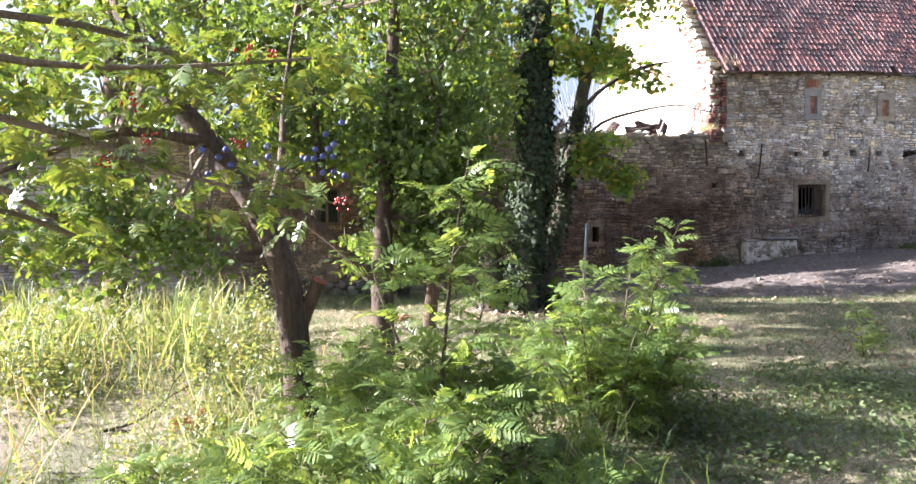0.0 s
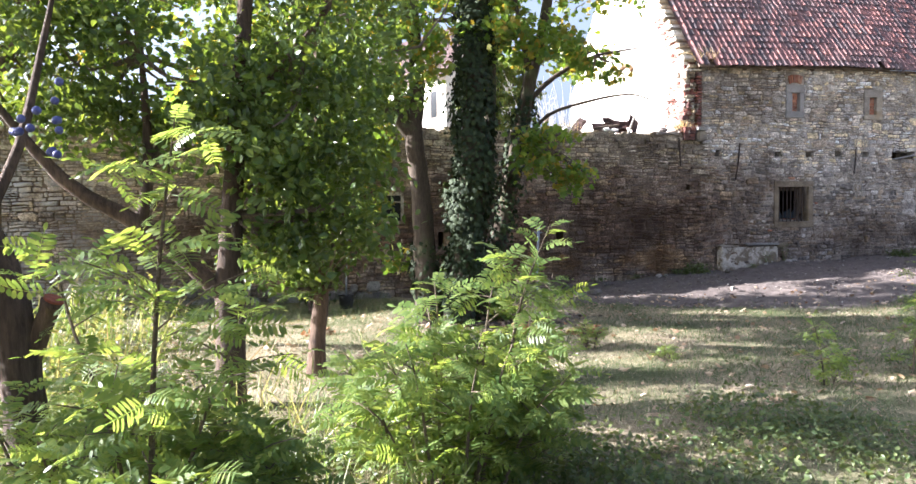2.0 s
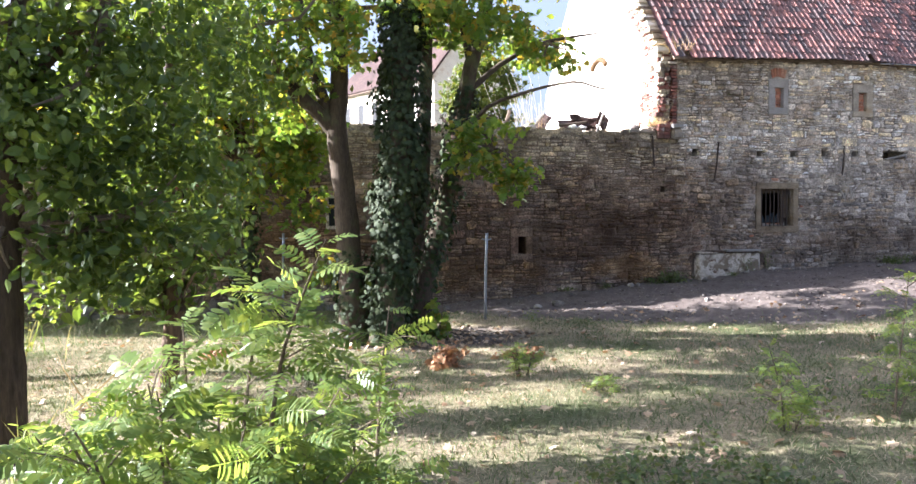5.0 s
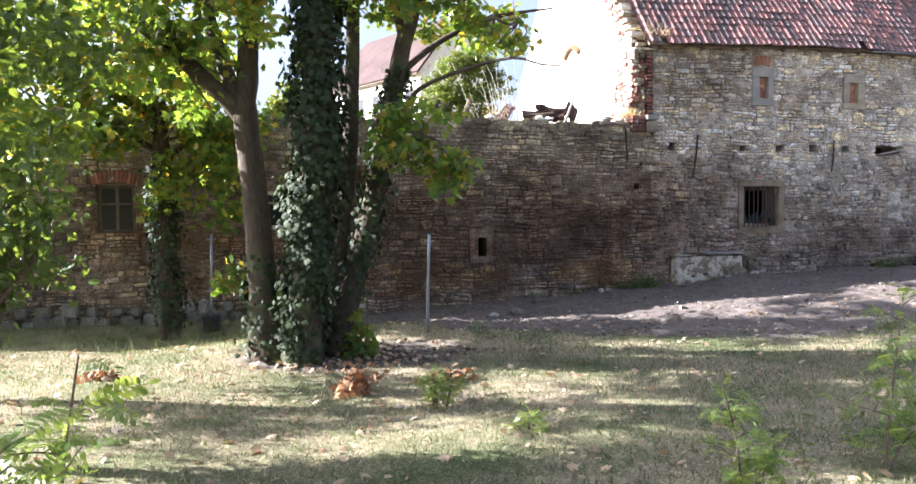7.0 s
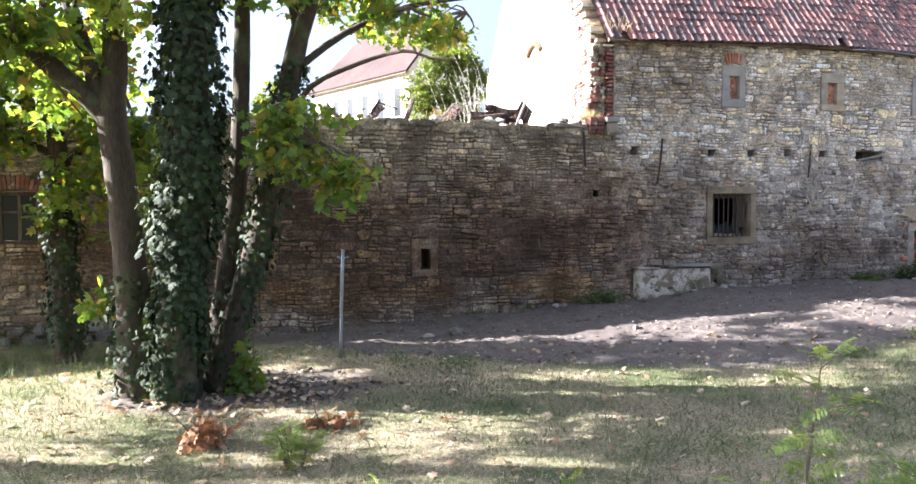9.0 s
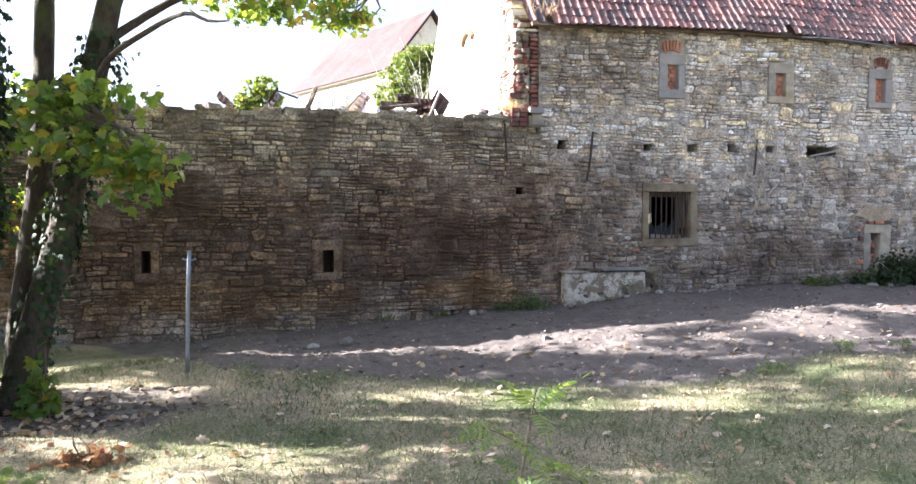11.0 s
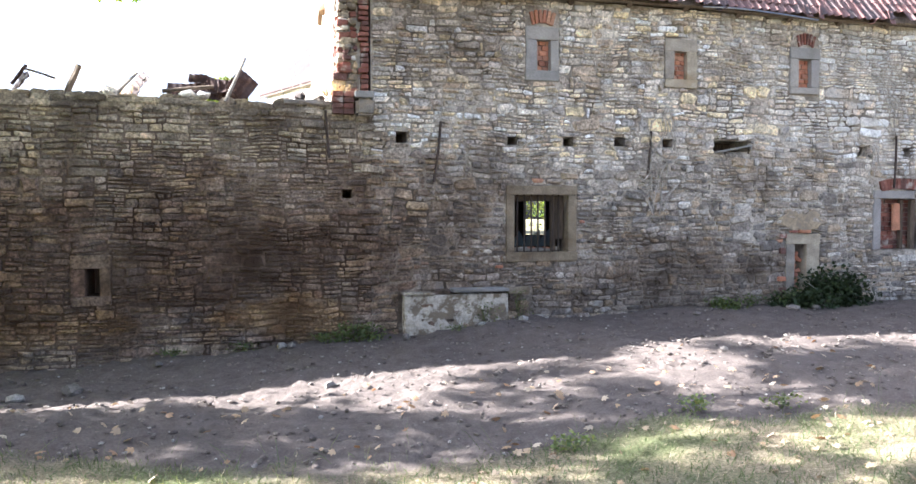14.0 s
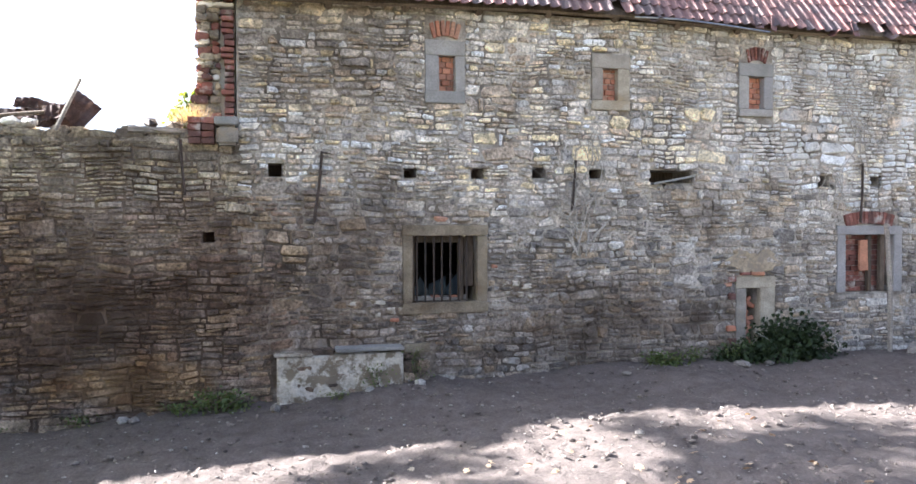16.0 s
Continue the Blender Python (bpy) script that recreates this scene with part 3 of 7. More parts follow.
def mortar_sheet(wall, x0, x1, z0, z1, rects, material, seed, back=0.026, swing=0.024):
    """Bedding mortar, here flush with the stones, there washed out."""
    step = 0.045
    nx, nz = int((x1 - x0) / step), int((z1 - z0) / step)
    verts = []
    for j in range(nz + 1):
        for i in range(nx + 1):
            x, z = x0 + (x1 - x0) * i / nx, z0 + (z1 - z0) * j / nz
            d = noise.noise((x * 1.1, z * 1.4, seed)) * 0.9 + 0.8 * noise.noise((x * 7, z * 9, seed + 1))
            verts.append((x, back - swing * max(-1.2, min(1.2, d)), z))
    faces = []
    for j in range(nz):
        for i in range(nx):
            a = j * (nx + 1) + i
            cx, cz = verts[a][0] + step / 2, verts[a][2] + step / 2
            if not any(r[0] - 0.02 < cx < r[1] + 0.02 and r[2] - 0.02 < cz < r[3] + 0.02 for r in rects):
                faces.append((a, a + 1, a + nx + 2, a + nx + 1))
    mesh_part("mortar", verts, faces, material, wall, "uneven lime mortar between the stones", True)


def stone_data(rng, x0, x1, z0, z1, proud, round_=0.38, jag=0.10):
    """One rubble stone: an uneven eight-sided face with rounded shoulders."""
    w, h = x1 - x0, z1 - z0
    c = min(w, h)
    a, b = [rng.uniform(0.05, round_) * c for _ in range(4)], [rng.uniform(0.05, round_ * 0.8) * c for _ in range(4)]
    ring = [(x0 + a[0], z0), (x1 - a[1], z0), (x1, z0 + b[1]), (x1, z1 - b[2]), (x1 - a[2], z1), (x0 + a[3], z1), (x0, z1 - b[3]), (x0, z0 + b[0])]
    j = jag * c
    cx, cz = (x0 + x1) / 2, (z0 + z1) / 2
    lean, taper = rng.gauss(0, 0.045), rng.uniform(-0.22, 0.22)
    ring = [(x + rng.uniform(-j, j), cz + (z - cz) * (1 + taper * (x - cx) / w) + (x - cx) * lean + rng.uniform(-j, j)) for x, z in ring]
    k, tilt_x, tilt_z = min(0.3, 0.018 / c + 0.06), rng.uniform(-0.12, 0.12), rng.uniform(-0.15, 0.15)
    v = [(x, 0.058, z) for x, z in ring]
    v += [(x + (cx - x) * k * 0.25, -proud * 0.55, z + (cz - z) * k * 0.25) for x, z in ring]
    v += [(x + (cx - x) * k * 1.5, -proud + (x - cx) * tilt_x * 0.3 + (z - cz) * tilt_z * 0.4 + rng.uniform(-0.003, 0.003), z + (cz - z) * k * 1.5) for x, z in ring]
    f = []
    for o in (0, 8):
        f += [(o + i, o + (i + 1) % 8, o + 8 + (i + 1) % 8, o + 8 + i) for i in range(8)]
    f.append(tuple(range(16, 24)))
    return v, f


def courses(rng, x0, x1, bottom, top, rects, hmin, hmax, wmin, wmax, big=0.13):
    """Stones of a roughly coursed rubble wall: x0, x1, z0, z1 each, cut round the rectangles."""
    out = []

    def keep(x, e, lo, hi):
        """One stone, trimmed where an opening bites into it."""
        for r in rects:
            if r[0] < e and r[1] > x and r[2] < hi and r[3] > lo:
                cuts = [(r[2] - lo, (x, e, lo, r[2])), (hi - r[3], (x, e, r[3], hi)), (r[0] - x, (x, r[0], lo, hi)), (e - r[1], (r[1], e, lo, hi))]
                size, left = max(cuts, key=lambda c: min(c[0], 0.2))
                if size < 0.03:
                    return
                x, e, lo, hi = left
        if hi - lo > 0.028 and e - x > 0.03:
            out.append((x, e, lo, hi))

    z = bottom
    while z < top - 0.03:
        band = min(rng.uniform(0.17, 0.30), top - z)
        if top - z - band < 0.10:
            band = top - z
        x = x0
        while x < x1 - 0.02:
            span = min(rng.uniform(0.25, 0.9), x1 - x)
            if x1 - x - span < 0.15:
                span = x1 - x
            layers = 1 if rng.random() < big and band < 0.22 else max(1, round(band / rng.uniform(hmin, hmax)))
            cuts = [0] + sorted((i + rng.uniform(-0.22, 0.22)) / layers for i in range(1, layers)) + [1]
            for a, b in zip(cuts, cuts[1:]):
                p = x
                while p < x + span - 0.01:
                    w = rng.uniform(wmin, wmax) * (0.55 + 0.9 * (b - a) * band / hmax)
                    e = min(p + w, x + span)
                    if x + span - e < wmin * 0.5:
                        e = x + span
                    keep(p, e, z + a * band, z + b * band)
                    p = e
            x += span
        z += band
    return out


def wavy(x, z):
    return z + 0.045 * noise.noise((x * 0.55, z * 0.5, 11)) + 0.034 * noise.noise((x * 1.9, z * 1.3, 12)) + 0.014 * noise.noise((x * 6, z * 5, 13))


def lay_stones(wall, stones, rng, material, near, label, most=300, round_=0.38, jag=0.10):
    """The nearest stones as pieces of their own, the others joined."""
    rest, count = [], 0
    for x0, x1, z0, z1 in stones:
        g = rng.uniform(0.003, 0.014)
        if x1 - x0 < 2.5 * g or z1 - z0 < 2.5 * g:
            continue
        v, f = stone_data(rng, x0 + g, x1 - g, z0 + g, z1 - g, rng.choice((0.012, 0.02, 0.03, 0.05)) * rng.uniform(0.6, 1.2), round_, jag)
        v = [(x, y, wavy(x, z)) for x, y, z in v]
        if count < most and near[0] < x0 < near[1] and near[2] < z0 < near[3]:
            mesh_part("stone", v, f, material, wall)
            count += 1
        else:
            rest.append((v, f))
    tagged(mesh_part("stonework", *join_data(rest), material, wall, label), kind="stuff")

# ---- the roof, gable and inside of the farm building ----
EAVE_Y, PITCH_ROOF = -0.26, radians(53)
RIDGE_RUN = 3.75


def eave_z(x):
    return 4.98 + 0.10 * min(1, max(0, (x + 2.8) / 4)) + 0.02 * math.sin(x * 0.9)


def roof_point(x, s, lift=0.0):
    """A point s metres up the slope from the eave, lift metres off it."""
    c, n = math.cos(PITCH_ROOF), math.sin(PITCH_ROOF)
    sag = 0.07 * noise.noise((x * 0.35, s * 0.4, 21)) + 0.02 * noise.noise((x * 1.3, s * 1.4, 22))
    return (x, EAVE_Y + s * c - (lift + sag) * n, eave_z(x) + s * n + (lift + sag) * c)


def roof_deck():
    top = RIDGE_RUN / math.cos(PITCH_ROOF)
    verts, faces = [], []
    xs = [-2.95 + 0.5 * i for i in range(39)]
    for x in xs:
        for s in (0.0, top * 0.33, top * 0.66, top):
            verts.append(roof_point(x, s, -0.06))
        y, z = verts[-1][1], verts[-1][2]
        verts.append((x, y + RIDGE_RUN + 0.2, z - 4.9))
    for i in range(len(xs) - 1):
        for k in range(4):
            faces.append((i * 5 + k, (i + 1) * 5 + k, (i + 1) * 5 + k + 1, i * 5 + k + 1))
    bm = bmesh.new()
    me = as_mesh("tmp", verts, faces, M_DARK_WOOD)
    bm.from_mesh(me)
    bmesh.ops.solidify(bm, geom=bm.faces[:], thickness=0.05)
    return tagged(part("roof", bm, M_DARK_WOOD), "steep sagging clay pantile roof over the stone building", "roof", kind="structure")


roof = roof_deck()
for k in range(17):
    x = -2.6 + 1.02 * k
    c, n = math.cos(PITCH_ROOF), math.sin(PITCH_ROOF)
    p0, p1 = Vector(roof_point(x, 0.03, -0.17)), Vector(roof_point(x, 1.2, -0.17))
    mesh_part("rafter", *tube_data([p0, p1], [0.055, 0.055], 6, 0.05, k, 1), M_DARK_WOOD, roof)


def pantile():
    """A pantile lying along +y (up the slope), S-shaped across."""
    prof = [(-0.086, 0.010), (-0.056, -0.005), (-0.022, -0.010), (0.015, 0.004), (0.045, 0.029), (0.071, 0.031), (0.09, 0.009)]
    v = [(x, y, z + 0.02 * (1 - y / 0.29)) for y in (0, 0.29) for x, z in prof] + [(x, 0.0, z + 0.02 - 0.014) for x, z in prof]
    k = len(prof)
    f = [(i, i + 1, k + i + 1, k + i) for i in range(k - 1)] + [(2 * k + i, 2 * k + i + 1, i + 1, i) for i in range(k - 1)]
    return v, f


def lay_tiles():
    rng = random.Random(5)
    v, f = pantile()
    shared = as_mesh("roof_tile", v, f, M_TILE, False)
    rest, count = [], 0
    gauge, cover = 0.225, 0.16
    rows = int(RIDGE_RUN / math.cos(PITCH_ROOF) / gauge) + 1
    for r in range(rows):
        for c in range(int(18.6 / cover)):
            x = -2.98 + c * cover + rng.uniform(-0.008, 0.008)
            s = -0.05 + r * gauge + rng.uniform(-0.016, 0.016)
            if r == 0 and (x > 2.4 and rng.random() < 0.16 or rng.random() < 0.03):
                continue
            p = Vector(roof_point(x, s, 0.02 + rng.uniform(0, 0.008)))
            m = Matrix.Translation(p) @ Euler((PITCH_ROOF + rng.gauss(0, 0.025), rng.gauss(0, 0.02), rng.gauss(0, 0.02))).to_matrix().to_4x4()
            if x < 8.5 and r < 6 and count < 300:
                ob = new("roof_tile", shared)
                ob.parent = roof
                ob.matrix_basis = m
                count += 1
            else:
                rest.append(([tuple(m @ Vector(q)) for q in v], f))
    tagged(mesh_part("tiling", *join_data(rest), M_TILE, roof, "weathered red clay pantiles with dark lichen"), kind="stuff")


def gutter():
    """A thin, bent drip rail under the tiles."""
    pts = [(2.7, -0.33, 5.02), (3.4, -0.35, 5.03), (4.2, -0.33, 5.0), (4.9, -0.36, 4.94)]
    ob = mesh_part("gutter_rail", *tube_data(pts, [0.014] * 4, 6, 0, 1), M_STEEL, roof, "bent grey metal drip rail")
    for x, a in ((3.05, -14), (4.72, 12), (4.95, 28), (6.1, -25), (6.45, 18), (7.2, -12)):
        mesh_part("slipped_tile", [tuple(pose(x, -0.34, 4.98, 53 + a, a, a) @ Vector(q)) for q in pantile()[0]], pantile()[1], M_TILE, roof, "slipped tile hanging from the eave")
    return ob


gutter()


def gable():
    """The end wall towards the ruin: plastered, with an arched recess and a broken, stepped edge."""
    z_low, half = 0.0, RIDGE_RUN + 0.1
    x0, x1 = -3.20, -2.76
    rng = random.Random(8)
    slope = math.tan(PITCH_ROOF)
    outline = [(0.13, 3.2), (0.6, 3.2), (0.6, -0.6), (7.3, -0.6)]
    y, steps = 7.3, []
    while y > half:
        steps.append((y, 5.0 + (7.5 - y) * slope * 0.97 + rng.uniform(-0.06, 0.06)))
        y -= rng.uniform(0.25, 0.5)
    outline += steps + [(half, 5.05 + half * slope)]
    y = half - 0.2
    while y > 0.15:
        outline.append((y, 5.10 + y * slope + rng.uniform(-0.05, 0.08)))
        y -= rng.uniform(0.16, 0.34)
    outline += [(0.13, 5.12)]
    bm = bmesh.new()
    a = [bm.verts.new((x0, p, z)) for p, z in outline]
    b = [bm.verts.new((x1, p, z)) for p, z in outline]
    bm.faces.new(a)
    bm.faces.new(b[::-1])
    for i in range(len(outline)):
        j = (i + 1) % len(outline)
        bm.faces.new([a[i], b[i], b[j], a[j]])
    bmesh.ops.recalc_face_normals(bm, faces=bm.faces[:])
    bmesh.ops.triangulate(bm, faces=[f for f in bm.faces if len(f.verts) > 4])
    wall = tagged(part("wall_gable", bm, M_PLASTER), "sunlit gable wall of flaking white plaster with a broken edge", "wall", kind="structure")
    # the raised arch band of the former opening
    pts, r = [], 0.62
    for k in range(3, 10):
        t = math.pi * k / 12
        pts.append((x0 - 0.02, 3.25 + r * math.cos(t), 4.85 + 0.72 * math.sin(t)))
    mesh_part("arch_band", *tube_data(pts, [0.075] * len(pts), 6, 0.15, 3, 2), M_ARCH, wall, "ochre sandstone band of a blocked arch")
    # slate slabs stepping up the verge
    for k in range(26):
        s = 0.05 + k * 0.22
        y, z = 0.05 + s * math.cos(PITCH_ROOF), 5.12 + s * math.sin(PITCH_ROOF)
        w = rng.uniform(0.10, 0.2)
        part("coping_slab", worn_block(x0 - rng.uniform(0.03, 0.12), x1 + 0.02 + rng.uniform(-0.05, 0.06), y - w, y + w, z - 0.02, z + rng.uniform(0.03, 0.06), 0.008, 0.012, k),
             M_LOW_TOP if k % 4 else M_PLASTER, wall)
    # broken masonry end facing the lawn, above the low wall
    z, k = 3.40, 0
    while z < 5.12:
        h = rng.uniform(0.055, 0.12)
        left = x0 + 0.2 * noise.noise((z * 2.1, 1, 2)) + rng.uniform(-0.05, 0.05)
        right = -2.93 if z < 4.8 else -2.77
        split = left + (right - left) * rng.uniform(0.35, 0.7)
        for a, b in ((left, split), (split, right)):
            kind = rng.random()
            bm = worn_block(a + 0.006, b - 0.006, rng.uniform(-0.05, 0.05), 0.3, z + 0.004, z + h - 0.004, 0.016, 0.022, k)
            part("broken_stone", bm, M_PLASTER if kind < 0.25 else (M_LOW_TOP if kind < 0.65 else M_BRICK_DARK), wall)
            k += 1
        z += h
    z = 3.42
    while z < 4.8:
        o = rng.choice((0.0, 0.04))
        part("brick", worn_block(-2.925 + o, -2.77, -0.03 + rng.uniform(-0.02, 0.02), 0.2, z + 0.006, z + 0.066, 0.008, 0.01, k), M_BRICK_DARK, wall)
        z += 0.078
        k += 1
    # rubble bared where the plaster has fallen, ragged towards the ruin
    z = 3.36
    while z < 6.4:
        h = rng.uniform(0.05, 0.10)
        y = 0.05 + max(0.0, z - 5.1) / slope
        end = (1.15 - (z - 3.36) * 0.42 if z < 5.1 else y + 0.45) + 0.3 * noise.noise((z * 2.3, 4, 6)) + rng.uniform(-0.1, 0.1)
        while y < end:
            w = rng.uniform(0.10, 0.26)
            kind = rng.random()
            part("broken_stone", worn_block(x0 - rng.uniform(0.01, 0.05), x0 + 0.12, y + 0.004, y + w - 0.004, z + 0.004, z + h - 0.004, 0.012, 0.016, k),
                 M_PLASTER if kind < 0.22 else (M_LOW_TOP if kind < 0.6 else M_BRICK_DARK), wall)
            y += w
            k += 1
        z += h
    return wall


wall_gable = gable()


def kneeler():
    """Corbelled bricks and a carved stone where the low wall meets the gable."""
    ob = empty_at("kneeler", -3.0, 0.0, 3.1)
    r = random.Random(2)
    k = 0
    for row in range(4):
        for x in (-0.32, -0.16):
            part("brick", worn_block(x, x + 0.15, -0.13 - 0.012 * row, 0.1, row * 0.083, row * 0.083 + 0.075, 0.006, 0.006, k), M_BRICK_DARK, ob)
            k += 1
    part("corbel_stone", worn_block(0.02, 0.28, -0.22, 0.1, -0.02, 0.23, 0.035, 0.012, 3), M_ASHLAR, ob, "rounded sandstone corbel")
    part("corbel_cap", worn_block(0.0, 0.28, -0.24, 0.1, 0.235, 0.33, 0.012, 0.008, 4), M_ASHLAR_GREY, ob, "flat grey cap stone")
    return tagged(ob, "corbelled brick and sandstone kneeler under the gable edge", "kneeler")


kneeler()


def rear_walls():
    back = pierced_wall("wall_back", -2.74, 16.0, -0.8, 5.0, 7.2, 7.6, [(2.2, 4.0, 0.9, 2.4)], M_UNLIT_INNER, "rear wall of the building with one open window")
    east = pierced_wall("wall_east", 0.55, 7.2, -0.8, 5.0, 0.0, 0.4, [], M_MORTAR, "far end wall of the building")
    east.matrix_basis = pose(15.6, 0, 0, 0, 0, 90)
    bm = worn_block(-2.7, 15.9, 0.56, 7.19, 2.95, 3.1, 0, 0)
    tagged(part("ceiling", bm, M_DARK_WOOD), "dark boarded ceiling inside", "ceiling", kind="structure")
    bm = worn_block(-2.7, 15.9, 0.56, 7.19, -0.1, 0.25, 0, 0)
    tagged(part("floor", bm, M_CONCRETE), "dusty floor inside the building", "floor", kind="structure")
    pierced_wall("wall_inner", -2.7, 5.9, 0.25, 2.94, 2.4, 2.6, [(0.60, 1.06, 1.22, 1.95)], M_UNLIT_INNER, "dark inner wall with a small bright opening")
    bm = worn_block(5.9, 6.1, 0.56, 7.19, 0.25, 2.95, 0, 0)
    tagged(part("wall_partition", bm, M_UNLIT_INNER), "dark partition wall inside", "wall", kind="structure")


rear_walls()


# ---- windows and fittings of the front ----
def stone_window(name, o, material, label, proud=0.03, sill=True, seed=0, sill_mat=None):
    x0, x1, z0, z1, a0, a1, b0, b1 = o
    ob = empty_at(name, (a0 + a1) / 2, 0, z0)
    cx = (a0 + a1) / 2
    g = 0.004
    part("lintel", worn_block(x0 - cx, x1 - cx, -proud, 0.3, b1 - z0, z1 - z0, 0.008, 0.005, seed), material, ob)
    part("jamb", worn_block(x0 - cx + g, a0 - cx, -proud + 0.004, 0.3, b0 - z0 + g, b1 - z0 - g, 0.008, 0.005, seed + 1), material, ob)
    part("jamb", worn_block(a1 - cx, x1 - cx - g, -proud + 0.004, 0.3, b0 - z0 + g, b1 - z0 - g, 0.008, 0.005, seed + 2), material, ob)
    if sill:
        part("sill", worn_block(x0 - cx, x1 - cx, -proud - 0.012, 0.3, 0, b0 - z0, 0.01, 0.006, seed + 3), sill_mat or material, ob)
    return tagged(ob, label, "window", kind="structure")


def brick_fill(ob, o, depth, seed, material=M_BRICK, per=2, h=0.083, back=True):
    """Bricks that close an opening, one by one, in the window's own space."""
    x0, x1, z0, z1, a0, a1, b0, b1 = o
    r = random.Random(seed)
    cx, w = (a0 + a1) / 2, (a1 - a0)
    if back:
        part("brick_bed", worn_block(-w / 2 + 0.003, w / 2 - 0.003, depth + 0.03, depth + 0.1, b0 - z0 + 0.003, b1 - z0 - 0.003, 0, 0), M_MORTAR, ob)
    z, row, k = b0 - z0 + 0.003, 0, 0
    while z < b1 - z0 - 0.02:
        e = min(z + h, b1 - z0 - 0.004)
        cuts = [-w / 2] + sorted(-w / 2 + w * ((i + (0.5 if row % 2 else 0)) / per + r.uniform(-0.04, 0.04)) for i in range(0 if row % 2 else 1, per)) + [w / 2]
        for a, b in zip(cuts, cuts[1:]):
            if b - a > 0.02:
                part("brick", worn_block(a + 0.005, b - 0.005, depth + r.uniform(-0.008, 0.012), depth + 0.06, z + 0.005, e - 0.004, 0.005, 0.004, seed + k), material, ob)
                k += 1
        z, row = e, row + 1


for k, o in enumerate(UPPER):
    w = stone_window(f"window_{k + 1}", o, (M_ASHLAR_GREY, M_ASHLAR, M_ASHLAR_GREY)[k], ("small grey stone window closed with orange bricks", "small sandstone window closed with broken bricks",
                     "small grey stone window blocked with bricks")[k], seed=40 + k)
    brick_fill(w, o, 0.07, 50 + k * 30)


def brick_arch(wall, x0, x1, z0, z1, n, seed, material=M_BRICK, rise=0.05):
    """A flat arch of bricks on edge, fanning out."""
    cx = (x0 + x1) / 2
    for k in range(n):
        t = (k + 0.5) / n * 2 - 1
        a = t * 0.32
        w = (x1 - x0) / n - 0.012
        bm = worn_block(-w * 0.5, w * 0.5, -0.03, 0.12, 0, z1 - z0, 0.006, 0.005, seed + k)
        m = pose(cx + t * (x1 - x0) * 0.42, 0, z0 + rise * (1 - t * t) - 0.02, 0, math.degrees(a), 0)
        bmesh.ops.transform(bm, matrix=m, verts=bm.verts[:])
        part("brick", bm, material, wall)


brick_arch(wall_facade, -0.20, 0.21, 4.635, 4.84, 6, 300)
brick_arch(wall_facade, 4.77, 5.13, 4.57, 4.77, 6, 320, M_BRICK_DARK)
brick_arch(wall_facade, 6.55, 7.6, 2.055, 2.25, 13, 340, M_BRICK_DARK)
brick_arch(wall_garden, -13.97, -13.08, 1.92, 2.13, 12, 370, M_BRICK_DARK, 0.06)

barred = stone_window("window_4", BARRED, M_ASHLAR, "stone-framed window with iron bars and broken glass", 0.035, True, 80)
for k in range(7):
    x = -0.385 + 0.118 * k + (0.012 if k == 5 else 0)
    mesh_part("iron_bar", *tube_data([(x, 0.06, 0.12), (x + 0.004 * (k % 3 - 1), 0.055, 0.6), (x, 0.06, 1.08)], [0.014] * 3, 6, 0, k, 2), M_IRON, barred)
part("wooden_frame", worn_block(-0.455, -0.40, 0.14, 0.22, 0.16, 1.06, 0.006, 0.003, 5), M_DARK_WOOD, barred)
part("wooden_frame", worn_block(0.22, 0.30, 0.14, 0.22, 0.16, 1.06, 0.006, 0.003, 6), M_DARK_WOOD, barred)
part("wooden_frame", worn_block(-0.40, 0.22, 0.14, 0.22, 0.97, 1.06, 0.006, 0.003, 7), M_DARK_WOOD, barred)
part("wooden_frame", worn_block(-0.40, 0.22, 0.15, 0.21, 0.16, 0.20, 0.006, 0.003, 8), M_GREY_WOOD, barred)
part("shutter_board", worn_block(0.31, 0.45, 0.16, 0.20, 0.35, 1.06, 0.006, 0.003, 9), M_DARK_WOOD, barred)
glass, gn, gl = nodes_of("dusty_blue_glass")
gn["Principled BSDF"].inputs["Base Color"].default_value = (0.16, 0.21, 0.25, 1)
gn["Principled BSDF"].inputs["Roughness"].default_value = 0.22
gn["Principled BSDF"].inputs["Alpha"].default_value = 0.82
for k, (a, b, pts) in enumerate([(-0.40, -0.20, [(0.0, 0.10), (0.4, 0.26), (1.0, 0.06)]), (-0.20, 0.05, [(0, 0.15), (0.45, 0.19), (1.0, 0.26)]), (0.05, 0.22, [(0, 0.10), (1.0, 0.30)])]):
    bm = bmesh.new()
    low = 0.24
    ring = [(a + 0.003, low), (b - 0.003, low)] + [(a + 0.003 + (b - a - 0.006) * t, low + h) for t, h in reversed(pts)]
    v = [bm.verts.new((x, 0.17 + 0.004 * k, z)) for x, z in ring]
    bm.faces.new(v)
    bmesh.ops.solidify(bm, geom=bm.faces[:], thickness=0.004)
    part("glass_shard", bm, glass, barred, "jagged piece of dusty window glass")
for k in range(6):
    part("brick", worn_block(-0.42 + 0.13 * k, -0.30 + 0.13 * k, 0.16, 0.26, 0.165, 0.225, 0.006, 0.006, 90 + k), M_BRICK if k in (2, 4) else M_STONE_LOOSE, barred)

